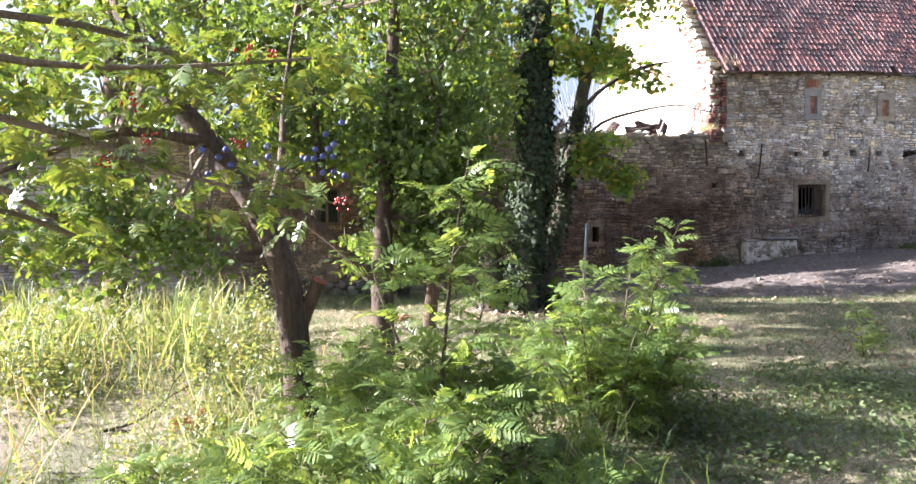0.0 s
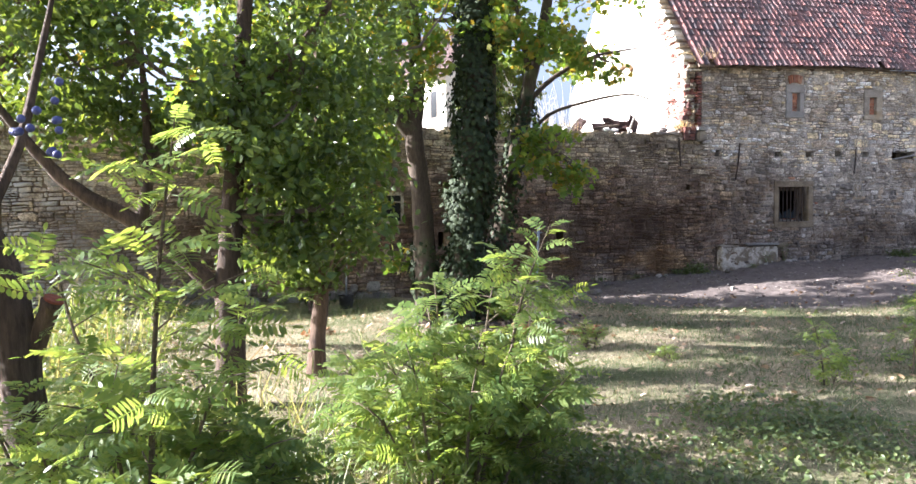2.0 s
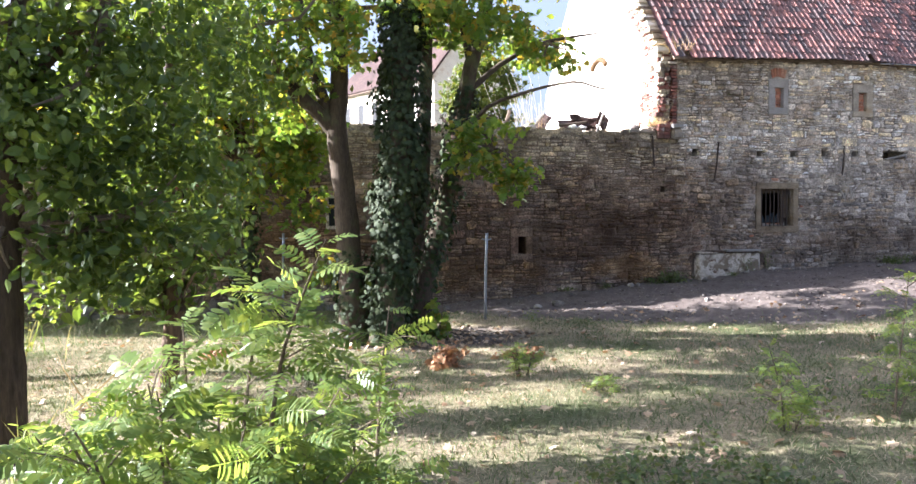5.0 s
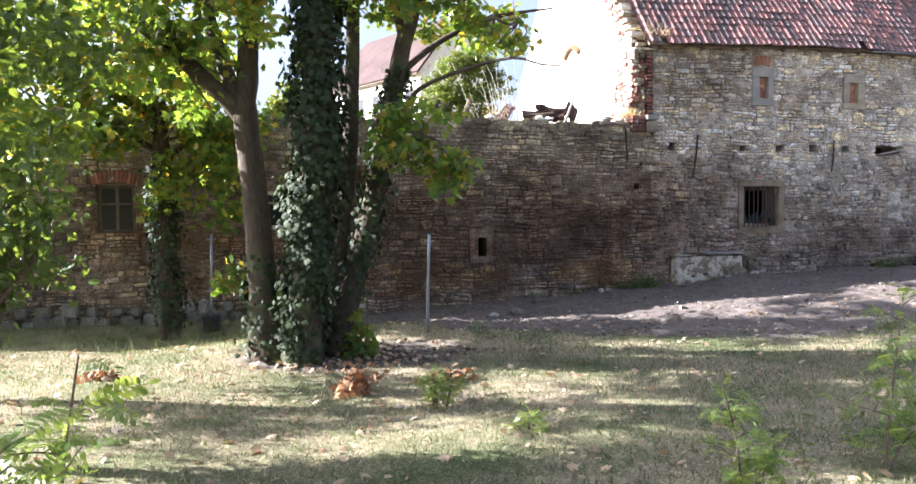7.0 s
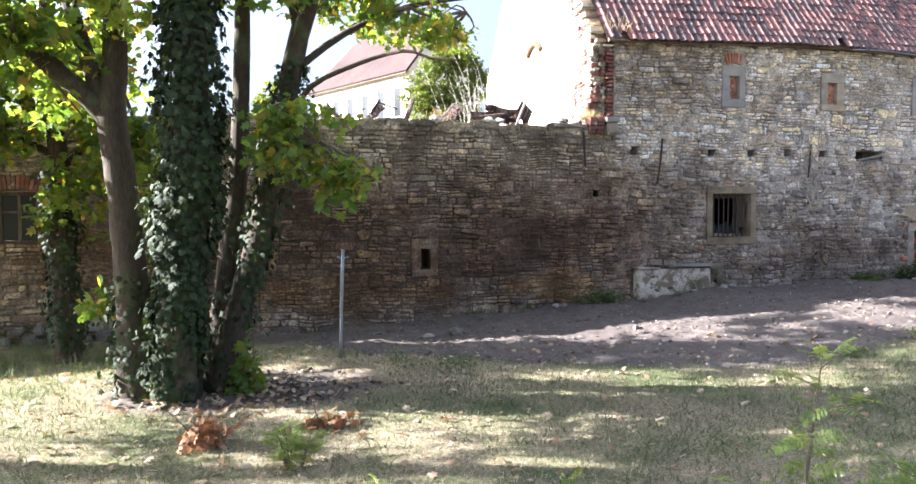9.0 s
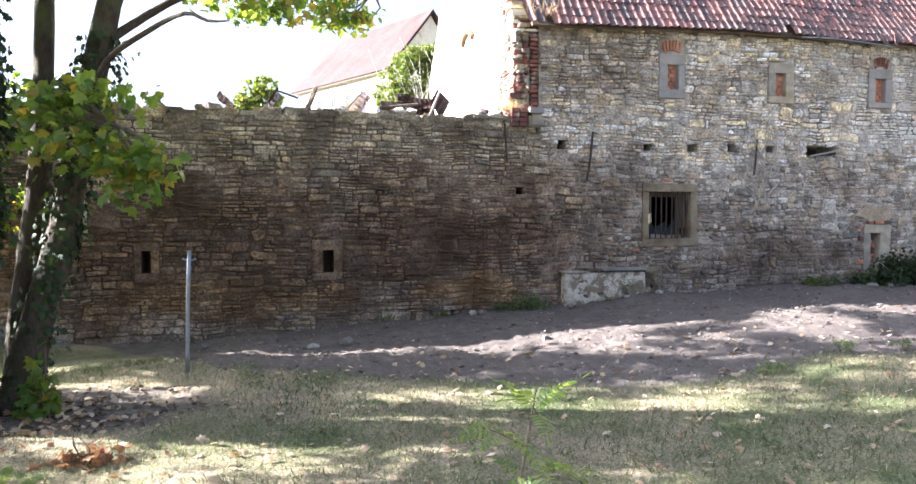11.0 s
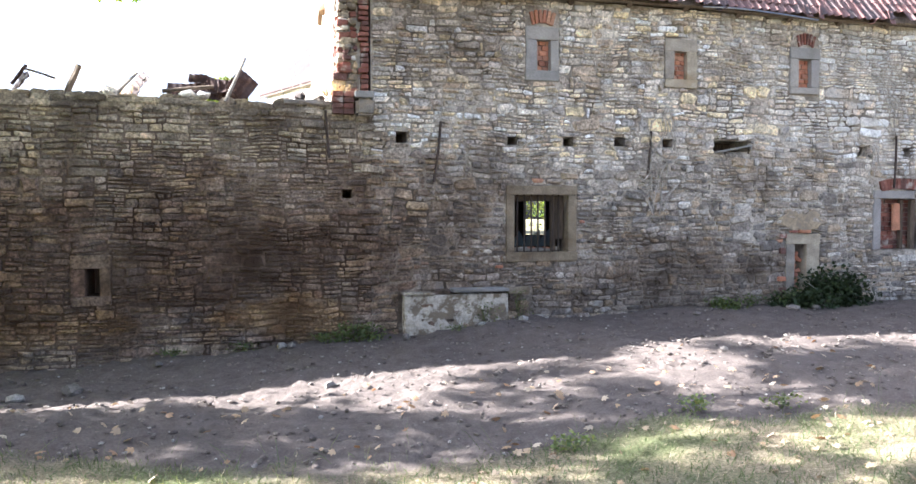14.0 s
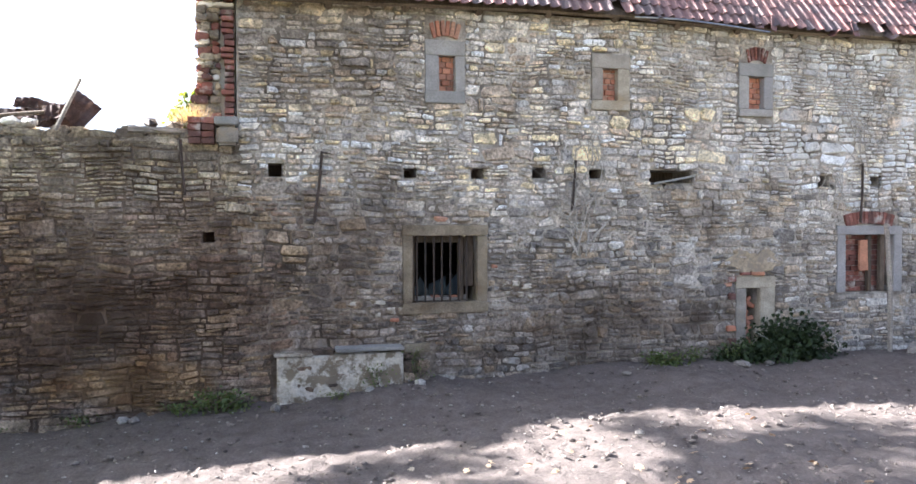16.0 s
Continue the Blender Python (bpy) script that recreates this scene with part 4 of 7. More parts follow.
cellar = stone_window("window_5", CELLAR, M_ASHLAR, "narrow low stone opening blocked with broken red bricks", 0.03, False, 100)
r = random.Random(9)
for k in range(14):
    bm = worn_block(-0.06, 0.06, -0.03, 0.03, -0.03, 0.03, 0.006, 0.008, k)
    bmesh.ops.transform(bm, matrix=pose(r.uniform(-0.07, 0.07), 0.12 + r.uniform(-0.02, 0.03), 0.2 + 0.05 * k, r.uniform(-30, 30), r.uniform(-50, 50), r.uniform(-30, 30)), verts=bm.verts[:])
    part("brick", bm, M_BRICK, cellar)
for k, (xa, xb, za, zb) in enumerate(((4.44, 4.58, 1.20, 1.27), (4.46, 4.57, 0.93, 1.02), (4.43, 4.57, 0.44, 0.52), (4.47, 4.58, 0.24, 0.33), (4.68, 4.83, 1.285, 1.345), (4.86, 5.08, 1.285, 1.345))):
    part("brick", worn_block(xa - 4.905, xb - 4.905, -0.068, 0.05, za - 0.05, zb - 0.05, 0.008, 0.01, 160 + k), M_BRICK if k in (2, 5) else M_BRICK_DARK, cellar)
right_window = stone_window("window_6", RIGHT, M_ASHLAR_GREY, "wide stone window walled up with mixed bricks", 0.03, False, 120)
brick_fill(right_window, RIGHT, 0.14, 400, M_BRICK_DARK, 4, 0.085)
part("board", worn_block(-0.14, 0.02, 0.04, 0.07, 0.42, 0.92, 0.004, 0.01, 3), M_BRICK, right_window, "rust-red slate board leaning in the opening")
part("mullion", worn_block(0.03, 0.10, 0.05, 0.12, 0.08, 1.0, 0.006, 0.004, 4), M_DARK_WOOD, right_window)
part("mullion", worn_block(0.27, 0.36, 0.05, 0.12, 0.08, 1.0, 0.006, 0.004, 5), M_DARK_WOOD, right_window)
for o, nm, lab, sd in ((SLIT, "window_7", "tiny dark slit window in a stone frame", 140), (SLIT2, "window_8", "second tiny slit window in worn stone", 150)):
    w = stone_window(nm, o, M_LOW, lab, 0.03, True, sd)
    # Added dark slab behind the slit shuts out the daylight
    part("back_board", worn_block(-0.14, 0.14, 0.56, 0.6, 0.05, 0.62, 0, 0), M_DARK_WOOD, w)
arched = empty_at("window_9", -13.52, 0, 1.05)
tagged(arched, "old brick-arched window with a dark wooden frame", "window", kind="structure")
for a, b, c, d in ((-0.32, -0.26, 0, 0.86), (0.25, 0.31, 0, 0.86), (-0.26, 0.25, 0.80, 0.86), (-0.03, 0.03, 0.05, 0.80), (-0.26, 0.25, 0, 0.05), (-0.26, 0.25, 0.5, 0.54)):
    part("window_frame", worn_block(a, b, 0.12, 0.18, c, d, 0.005, 0.003, 7), M_DARK_WOOD, arched)
pane_mat, pn, pl = nodes_of("dim_window_pane")
pn["Principled BSDF"].inputs["Base Color"].default_value = (0.018, 0.02, 0.022, 1)
pn["Principled BSDF"].inputs["Roughness"].default_value = 0.2
pn["Principled BSDF"].inputs["Specular IOR Level"].default_value = 0.25
for a, b in ((-0.26, -0.03), (0.03, 0.25)):
    part("pane", worn_block(a, b, 0.145, 0.155, 0.05, 0.80, 0, 0), pane_mat, arched)
plank = empty_at("window_10", -13.02, 0, 0.48)
tagged(plank, "small opening closed by an old plank", "window", kind="structure")
part("board", worn_block(-0.10, 0.0, 0.03, 0.06, 0.0, 0.49, 0.004, 0.004, 1), M_DARK_WOOD, plank)
part("board", worn_block(0.004, 0.10, 0.03, 0.06, 0.0, 0.48, 0.004, 0.004, 2), M_DARK_WOOD, plank)
pale = empty_at("window_11", -10.70, 0, 1.08)
tagged(pale, "wall opening with pale painted frame and dim pane", "window", kind="structure")
for a, b, c, d in ((-0.25, -0.19, 0, 0.72), (0.19, 0.25, 0, 0.72), (-0.19, 0.19, 0.65, 0.72), (-0.19, 0.19, 0, 0.07), (-0.19, 0.19, 0.48, 0.52)):
    part("window_frame", worn_block(a, b, -0.02, 0.08, c, d, 0.006, 0.004, 3), M_WHITEWASH, pale)
part("pane", worn_block(-0.19, 0.19, 0.04, 0.05, 0.07, 0.65, 0, 0), pane_mat, pale)
for k, (a, b, c, d) in enumerate(HOLES):
    h = empty_at("joist_hole", (a + b) / 2, 0.3, c)
    # Unseen dark plate added behind each hole so that it reads dark
    part("backing", worn_block(a - (a + b) / 2 - 0.06, b - (a + b) / 2 + 0.06, 0.26, 0.3, -0.06, d - c + 0.06, 0, 0), M_DARK_WOOD, h)
    if k == 2:
        part("cap_stone", worn_block(-0.22, 0.2, -0.36, -0.1, d - c, d - c + 0.055, 0.012, 0.008, k), M_FACADE, h, "flat stone over the hole")
    tagged(h, "square empty joist hole in the stone front", "hole", group="joist holes in a row")
slab = empty_at("tilted_slab", 3.5, -0.02, 2.74)
bm = worn_block(-0.36, 0.36, -0.08, 0.12, -0.012, 0.012, 0.004, 0.006, 2)
bmesh.ops.transform(bm, matrix=pose(0, 0, 0, 0, -10, 2), verts=bm.verts[:])
part("slab", bm, M_ASHLAR_GREY, slab)
tagged(slab, "thin pale stone slab tilted in a wide wall hole", "stone slab")
for nm, x, zt, zb, dx in (("iron_anchor", -1.67, 3.04, 2.11, -0.11), ("iron_anchor", 6.9, 3.05, 2.10, -0.03), ("iron_anchor", 1.92, 3.0, 2.25, -0.06), ("iron_anchor", -3.42, 3.15, 2.45, 0.05)):
    a = empty_at(nm, x, -0.05, zb)
    mesh_part("bar", *tube_data([(dx, 0, 0), (dx * 0.4, -0.008, (zt - zb) * 0.5), (0, 0, zt - zb)], [0.02] * 3, 6, 0.05, 1), M_IRON, a)
    tagged(a, "dark iron wall anchor bar against the masonry", "wall anchor", group="wall anchors")
lean = empty_at("prop_pole", 7.28, -0.25, ground_z(7.28, -0.25))
mesh_part("pole", *tube_data([(0, 0, 0), (0.01, 0.03, 1.0), (0.0, 0.1, 2.05)], [0.04, 0.038, 0.036], 8, 0.04, 3), M_GREY_WOOD, lean)
tagged(lean, "weathered grey wooden pole propped before the window", "pole")


def plinth():
    ob = empty_at("plinth", -1.25, 0, -0.25)
    nx, nz = 44, 18
    verts = []
    for k in range(nz + 1):
        for i in range(nx + 1):
            x, z = -1.02 + 1.64 * i / nx, 0.63 * k / nz
            lump = 0.035 * noise.noise((x * 4.5, z * 6, 3)) + 0.02 * noise.noise((x * 13, z * 15, 4))
            verts.append((x, -0.215 - lump - 0.02 * (1 - z / 0.63), z))
    n = len(verts)
    verts += [(x, 0.0, z) for x, y, z in verts]
    w = nx + 1
    faces = [(a, a + 1, a + 1 + w, a + w) for k in range(nz) for a in range(k * w, k * w + nx)]
    faces += [(a, a + w, a + w + n, a + n) for a in range(0, nz * w, w)] + [(a, a + n, a + w + n, a + w) for a in range(nx, nz * w + nx, w)] + [(a, a + n, a + 1 + n, a + 1)[::-1] for a in range(nz * w, nz * w + nx)]
    mesh_part("body", verts, faces, M_WHITEWASH, ob, "rubble block with flaking patchy whitewash", True)
    r = random.Random(12)
    for k in range(26):
        x, z, a, h = r.uniform(-0.98, 0.5), r.uniform(0.03, 0.5), r.uniform(0.07, 0.2), r.uniform(0.04, 0.09)
        v, f = stone_data(r, x, x + a, z, z + h, 0.0, 0.6, 0.15)
        mesh_part("stone", [(p, q * 0.3 - 0.232, t) for p, q, t in v], f, M_WHITEWASH if k % 3 else M_LOW, ob)
    for k in range(7):
        x, z = 0.62 + 0.2 * (k % 2), 0.17 * (k // 2)
        part("rubble_stone", worn_block(x + 0.005, x + 0.19, -0.15 - r.uniform(0, 0.04), 0.0, z + 0.004, z + 0.16, 0.03, 0.02, 40 + k), M_LOW, ob)
    part("cap_slab", worn_block(-1.06, -0.56, -0.27, 0.0, 0.635, 0.675, 0.012, 0.010, 5), M_WHITEWASH, ob)
    part("cap_slab", worn_block(-0.28, 0.62, -0.28, 0.0, 0.665, 0.715, 0.012, 0.014, 6), M_ASHLAR_GREY, ob, "grey-white cap slab with a broken edge")
    part("cap_slab", worn_block(-0.56, -0.28, -0.2, 0.0, 0.63, 0.70, 0.02, 0.015, 8), M_LOW, ob)
    part("cap_slab", worn_block(0.63, 1.0, -0.2, 0.0, 0.61, 0.72, 0.02, 0.014, 7), M_ASHLAR, ob)
    return tagged(ob, "low rubble plinth with flaking whitewash against the wall", "plinth")


plinth()

# ---- trees and shrubs ----
def tree(name, x, y, limbs, clumps, shape, size, density, leaf_mat, bark, label, seed, category="tree", extra_twigs=True, z=None):
    """Limbs are (points, radii) in world metres; clumps (centre, radii, weight) carry the leaves."""
    rng = np.random.default_rng(seed)
    z = ground_z(x, y) - 0.05 if z is None else z
    ob = empty_at(name, x, y, z)
    o = np.array([x, y, z])
    trunk = [tube_data([np.array(p) - o for p in pts], rad, 12, 0.09, seed + i, 4) for i, (pts, rad) in enumerate(limbs[:1])]
    mesh_part("trunk", *join_data(trunk), bark, ob, smooth=True)
    for i, (pts, rad) in enumerate(limbs[1:]):
        mesh_part("limb", *tube_data([np.array(p) - o for p in pts], rad, 8, 0.08, seed + 20 + i, 3), bark, ob, smooth=True)
    ends = [np.array(pts[-1]) for pts, _ in limbs] + [np.array(pts[len(pts) // 2]) for pts, _ in limbs]
    twigs = []
    if extra_twigs:
        for c, r, w in clumps:
            c, r = np.array(c), np.array(r)
            near = min(ends, key=lambda e: np.linalg.norm(e - c))
            if np.linalg.norm(near - c) > 1.7:
                path = [near + (c - near) * u + rng.normal(0, 0.16, 3) * math.sin(math.pi * u) for u in (0, 0.2, 0.4, 0.6, 0.8, 1.0)]
                twigs.append(tube_data([q - o for q in path], [0.035, 0.028, 0.022, 0.016, 0.01, 0.005], 5, 0, 1, 2))
                continue
            for k in range(4):
                q = c + rng.normal(0, 0.45, 3) * r
                mid = (near + q) / 2 + rng.normal(0, 0.12, 3)
                twigs.append(tube_data([near - o, mid - o, q - o], [0.028, 0.016, 0.006], 5, 0, k, 2))
        tagged(mesh_part("branchwork", *join_data(twigs), M_TWIG, ob), kind="stuff")
    pts = clump_points(rng, clumps, density)
    n = len(pts)
    tagged(mesh_part("crown", *scatter(shape, pts - o, frames(rng, n, 0.5, 0.5), rng.uniform(0.65, 1.25, n) * size), leaf_mat, ob), kind="stuff")
    return tagged(ob, label, category)


# plum tree with a leaning, lopped trunk
tree("plum_tree", -14.65, -12.4,
     [([(-14.63, -12.40, -0.2), (-14.67, -12.40, 0.4), (-14.73, -12.40, 0.95), (-14.87, -12.35, 1.4), (-15.21, -12.30, 1.95), (-15.53, -12.25, 2.35), (-15.75, -12.20, 2.8), (-15.95, -12.10, 3.6)],
       [0.13, 0.105, 0.098, 0.082, 0.078, 0.07, 0.065, 0.04]),
      ([(-14.67, -12.40, 0.6), (-14.57, -12.42, 0.85), (-14.51, -12.45, 0.98)], [0.06, 0.05, 0.056]),
      ([(-14.87, -12.35, 1.35), (-14.75, -12.1, 1.8), (-14.7, -11.8, 2.4), (-14.6, -11.7, 3.0)], [0.035, 0.03, 0.02, 0.01]),
      ([(-15.21, -12.30, 1.95), (-15.75, -12.60, 2.0), (-16.45, -12.80, 1.7)], [0.045, 0.03, 0.012])],
     [((-15.75, -12.45, 1.55), (0.6, 0.5, 0.4), 0.9), ((-16.05, -12.40, 1.35), (0.6, 0.5, 0.4), 1), ((-15.75, -12.75, 2.4), (0.9, 0.5, 0.35), 0.7),
      ((-14.45, -12.5, 3.0), (0.6, 0.4, 0.3), 0.6), ((-15.35, -12.75, 3.1), (0.9, 0.5, 0.35), 0.6), ((-16.95, -12.20, 2.2), (0.7, 0.7, 0.5), 0.6), ((-15.35, -12.50, 1.25), (0.4, 0.3, 0.22), 1)],
     OVATE, 0.066, 62, M_PLUM, M_BARK, "leaning plum tree with lopped branch and blue fruit", 11)
# twin plum tree with a forked trunk
tree("plum_tree", -13.76, -10.3,
     [([(-13.76, -10.30, -0.35), (-13.75, -10.30, 0.2), (-13.75, -10.30, 0.75), (-13.72, -10.28, 1.4), (-13.66, -10.25, 2.2), (-13.58, -10.20, 3.2), (-13.50, -10.20, 4.6)], [0.15, 0.12, 0.115, 0.085, 0.08, 0.06, 0.03]),
      ([(-13.76, -10.30, 0.7), (-14.05, -10.32, 1.0), (-14.42, -10.35, 1.33), (-14.97, -10.40, 1.7), (-15.50, -10.40, 2.4)], [0.075, 0.07, 0.065, 0.05, 0.02]),
      ([(-14.42, -10.35, 1.33), (-14.35, -10.30, 1.8), (-14.40, -10.20, 2.7)], [0.05, 0.045, 0.02]),
      ([(-13.66, -10.25, 2.2), (-13.10, -10.20, 2.9), (-12.60, -10.10, 3.6)], [0.04, 0.03, 0.012])],
     [((-13.30, -10.20, 1.75), (0.75, 0.6, 0.6), 1.3), ((-12.85, -10.20, 1.6), (0.45, 0.5, 0.55), 1.3), ((-13.10, -10.10, 2.7), (0.9, 0.8, 0.7), 1.2), ((-13.60, -10.50, 2.3), (0.6, 0.5, 0.7), 1.1),
      ((-13.50, -10.20, 3.8), (1.2, 1.1, 0.6), 0.55), ((-14.70, -10.30, 2.6), (0.7, 0.7, 0.6), 0.8), ((-13.25, -10.15, 1.15), (0.45, 0.4, 0.25), 1.2), ((-15.30, -10.30, 3.2), (0.9, 0.9, 0.6), 0.55), ((-14.9, -10.2, 3.1), (0.7, 0.6, 0.5), 0.8), ((-15.4, -9.8, 2.4), (0.6, 0.5, 0.45), 0.9), ((-14.35, -10.0, 2.0), (0.4, 0.4, 0.3), 0.8)],
     OVATE, 0.082, 62, M_PLUM, M_BARK, "dense plum tree with forked trunk on the lawn", 12)
# slim young trunk beside it
tree("young_tree", -12.95, -8.82,
     [([(-12.97, -8.82, -0.45), (-12.95, -8.82, 0.1), (-12.90, -8.82, 0.6), (-12.93, -8.82, 1.6), (-12.88, -8.82, 3.0)], [0.12, 0.085, 0.08, 0.06, 0.03])],
     [((-13.0, -8.75, 0.85), (0.4, 0.35, 0.3), 1.2), ((-12.8, -8.7, 0.95), (0.35, 0.35, 0.3), 0.8), ((-13.6, -8.8, 0.95), (0.4, 0.35, 0.3), 1.0), ((-12.98, -8.82, 1.6), (0.85, 0.7, 0.6), 0.9), ((-12.7, -8.72, 1.2), (0.45, 0.45, 0.4), 0.8), ((-12.98, -8.72, 2.7), (1.1, 1.0, 0.8), 0.8), ((-12.88, -8.82, 4.0), (1.2, 1.2, 0.8), 0.5), ((-13.28, -8.82, 1.0), (0.5, 0.5, 0.3), 0.8)],
     OVATE, 0.084, 56, M_PLUM, M_BARK, "slim young fruit tree with low leafy crown", 13)
def shade_clumps(seed, n, x, y, z, r, weight):
    """Separate tufts of leaves with gaps between: a loose, mostly unseen upper crown added for dappled shade."""
    g = random.Random(seed)
    out = []
    for k in range(n):
        q = g.uniform(*r)
        out.append(((g.uniform(*x), g.uniform(*y), g.uniform(*z)), (q * 1.3, q, q * 0.4), weight))
    return out


# tall ash standing back in the meadow, mostly unseen, added for lawn shade
tree("shade_ash", -17.2, -5.4,
     [([(-17.2, -5.4, -0.6), (-17.15, -5.4, 1.5), (-17.1, -5.4, 3.5), (-17.0, -5.4, 5.5), (-17.0, -5.4, 8.0)], [0.2, 0.17, 0.14, 0.10, 0.04]),
      ([(-17.1, -5.4, 3.0), (-16.4, -5.5, 4.0), (-15.6, -5.6, 4.8)], [0.07, 0.05, 0.02]), ([(-17.1, -5.4, 3.4), (-17.9, -5.2, 4.4), (-18.6, -5.1, 5.2)], [0.07, 0.05, 0.02])],
     [((-17.0, -5.4, 4.4), (1.5, 1.2, 0.6), 0.35), ((-16.0, -5.8, 5.4), (1.4, 1.2, 0.6), 0.3), ((-17.6, -5.2, 6.2), (2.0, 1.6, 0.7), 0.2), ((-15.6, -6.6, 4.3), (0.9, 0.9, 0.5), 0.4), ((-17.0, -5.4, 7.6), (1.4, 1.4, 0.7), 0.2),
      ((-16.6, -4.6, 3.2), (1.2, 1.0, 0.6), 0.7), ((-18.4, -5.6, 3.4), (1.0, 1.0, 0.7), 0.7)] + shade_clumps(3, 31, (-21.0, -14.5), (-8.6, -4.8), (4.8, 8.2), (0.3, 0.55), 0.9),
     OVATE, 0.12, 36, M_ROWAN, M_BARK, "tall, mostly unseen ash tree added to shade the lawn", 19)
# maple clump with ivy; the highest tufts are unseen, added for dappled shade
maple_limbs = [
    ([(-10.85, -4.85, -0.5), (-10.95, -4.9, 0.4), (-11.0, -4.9, 1.2), (-11.06, -4.9, 1.95), (-11.14, -4.9, 2.6), (-11.08, -4.9, 3.6), (-11.2, -4.9, 5.2), (-11.3, -4.9, 7.5)], [0.34, 0.2, 0.17, 0.155, 0.15, 0.12, 0.10, 0.04]),
    ([(-11.14, -4.9, 2.55), (-11.45, -4.95, 2.9), (-11.93, -5.0, 3.33), (-12.66, -5.1, 4.0), (-13.4, -5.2, 5.2)], [0.11, 0.105, 0.095, 0.08, 0.03]),
    ([(-10.5, -5.2, -0.5), (-10.45, -5.35, 0.6), (-10.3, -5.4, 1.9), (-10.28, -5.4, 3.5), (-10.25, -5.4, 5.5), (-10.2, -5.3, 8.0)], [0.28, 0.22, 0.2, 0.17, 0.13, 0.05]),
    ([(-10.1, -4.7, -0.4), (-10.0, -4.7, 0.8), (-9.85, -4.7, 2.0), (-9.78, -4.7, 3.4), (-9.75, -4.7, 5.5)], [0.16, 0.12, 0.11, 0.10, 0.05]),
    ([(-11.13, -4.9, 2.5), (-11.36, -4.85, 3.2), (-11.6, -4.8, 4.1), (-11.7, -4.8, 5.6)], [0.10, 0.09, 0.075, 0.03]),
    ([(-10.05, -4.9, -0.5), (-9.85, -4.9, 0.5), (-9.62, -4.9, 1.25), (-9.4, -4.9, 2.35), (-9.14, -4.9, 3.6), (-8.9, -4.9, 4.5), (-8.6, -4.9, 6.5)], [0.22, 0.15, 0.14, 0.13, 0.12, 0.10, 0.04]),
    ([(-9.5, -4.9, 2.3), (-9.3, -5.2, 2.55), (-9.06, -5.5, 2.92), (-8.63, -6.1, 3.07), (-8.26, -6.7, 3.1), (-8.06, -7.05, 2.97), (-7.89, -7.34, 2.91)], [0.045, 0.036, 0.028, 0.023, 0.017, 0.012, 0.005]),
    ([(-9.2, -4.9, 3.2), (-8.6, -4.7, 3.7), (-7.8, -4.6, 4.1), (-6.9, -4.5, 4.3)], [0.05, 0.04, 0.03, 0.012]),
    ([(-9.5, -4.85, 1.9), (-9.3, -5.2, 2.25), (-9.0, -5.6, 2.3)], [0.03, 0.022, 0.01]),
    ([(-9.15, -4.9, 3.6), (-9.3, -4.9, 4.4), (-9.6, -5.0, 5.6)], [0.06, 0.05, 0.02])]
tree("maple_tree", -10.45, -4.9, maple_limbs,
     [((-9.3, -5.7, 2.2), (0.5, 0.3, 0.32), 0.8), ((-8.85, -5.8, 1.9), (0.4, 0.25, 0.28), 0.7), ((-9.2, -5.65, 2.6), (0.4, 0.25, 0.2), 0.5), ((-7.9, -4.6, 4.1), (0.8, 0.7, 0.4), 0.8), ((-9.4, -5.4, 4.2), (1.2, 0.9, 0.5), 0.8),
      ((-11.7, -5.2, 3.9), (1.1, 0.9, 0.6), 0.9), ((-12.6, -5.3, 3.4), (0.9, 0.8, 0.6), 0.9), ((-10.4, -4.9, 5.2), (2.0, 1.5, 0.6), 0.4), ((-8.4, -4.7, 5.3), (1.6, 1.3, 0.6), 0.35), ((-12.8, -5.0, 5.2), (1.4, 1.2, 0.7), 0.4), ((-13.8, -5.4, 3.6), (0.8, 0.8, 0.6), 0.8),
      ((-10.5, -4.9, 7.2), (2.0, 1.6, 0.7), 0.14), ((-11.6, -4.6, 3.0), (0.5, 0.5, 0.4), 0.6)] + shade_clumps(6, 13, (-13.5, -7.0), (-6.8, -3.0), (6.2, 9.0), (0.3, 0.55), 0.9),
     LOBED, 0.115, 34, M_MAPLE, M_BARK_MAPLE, "old maple with several stems rising from one foot", 14)
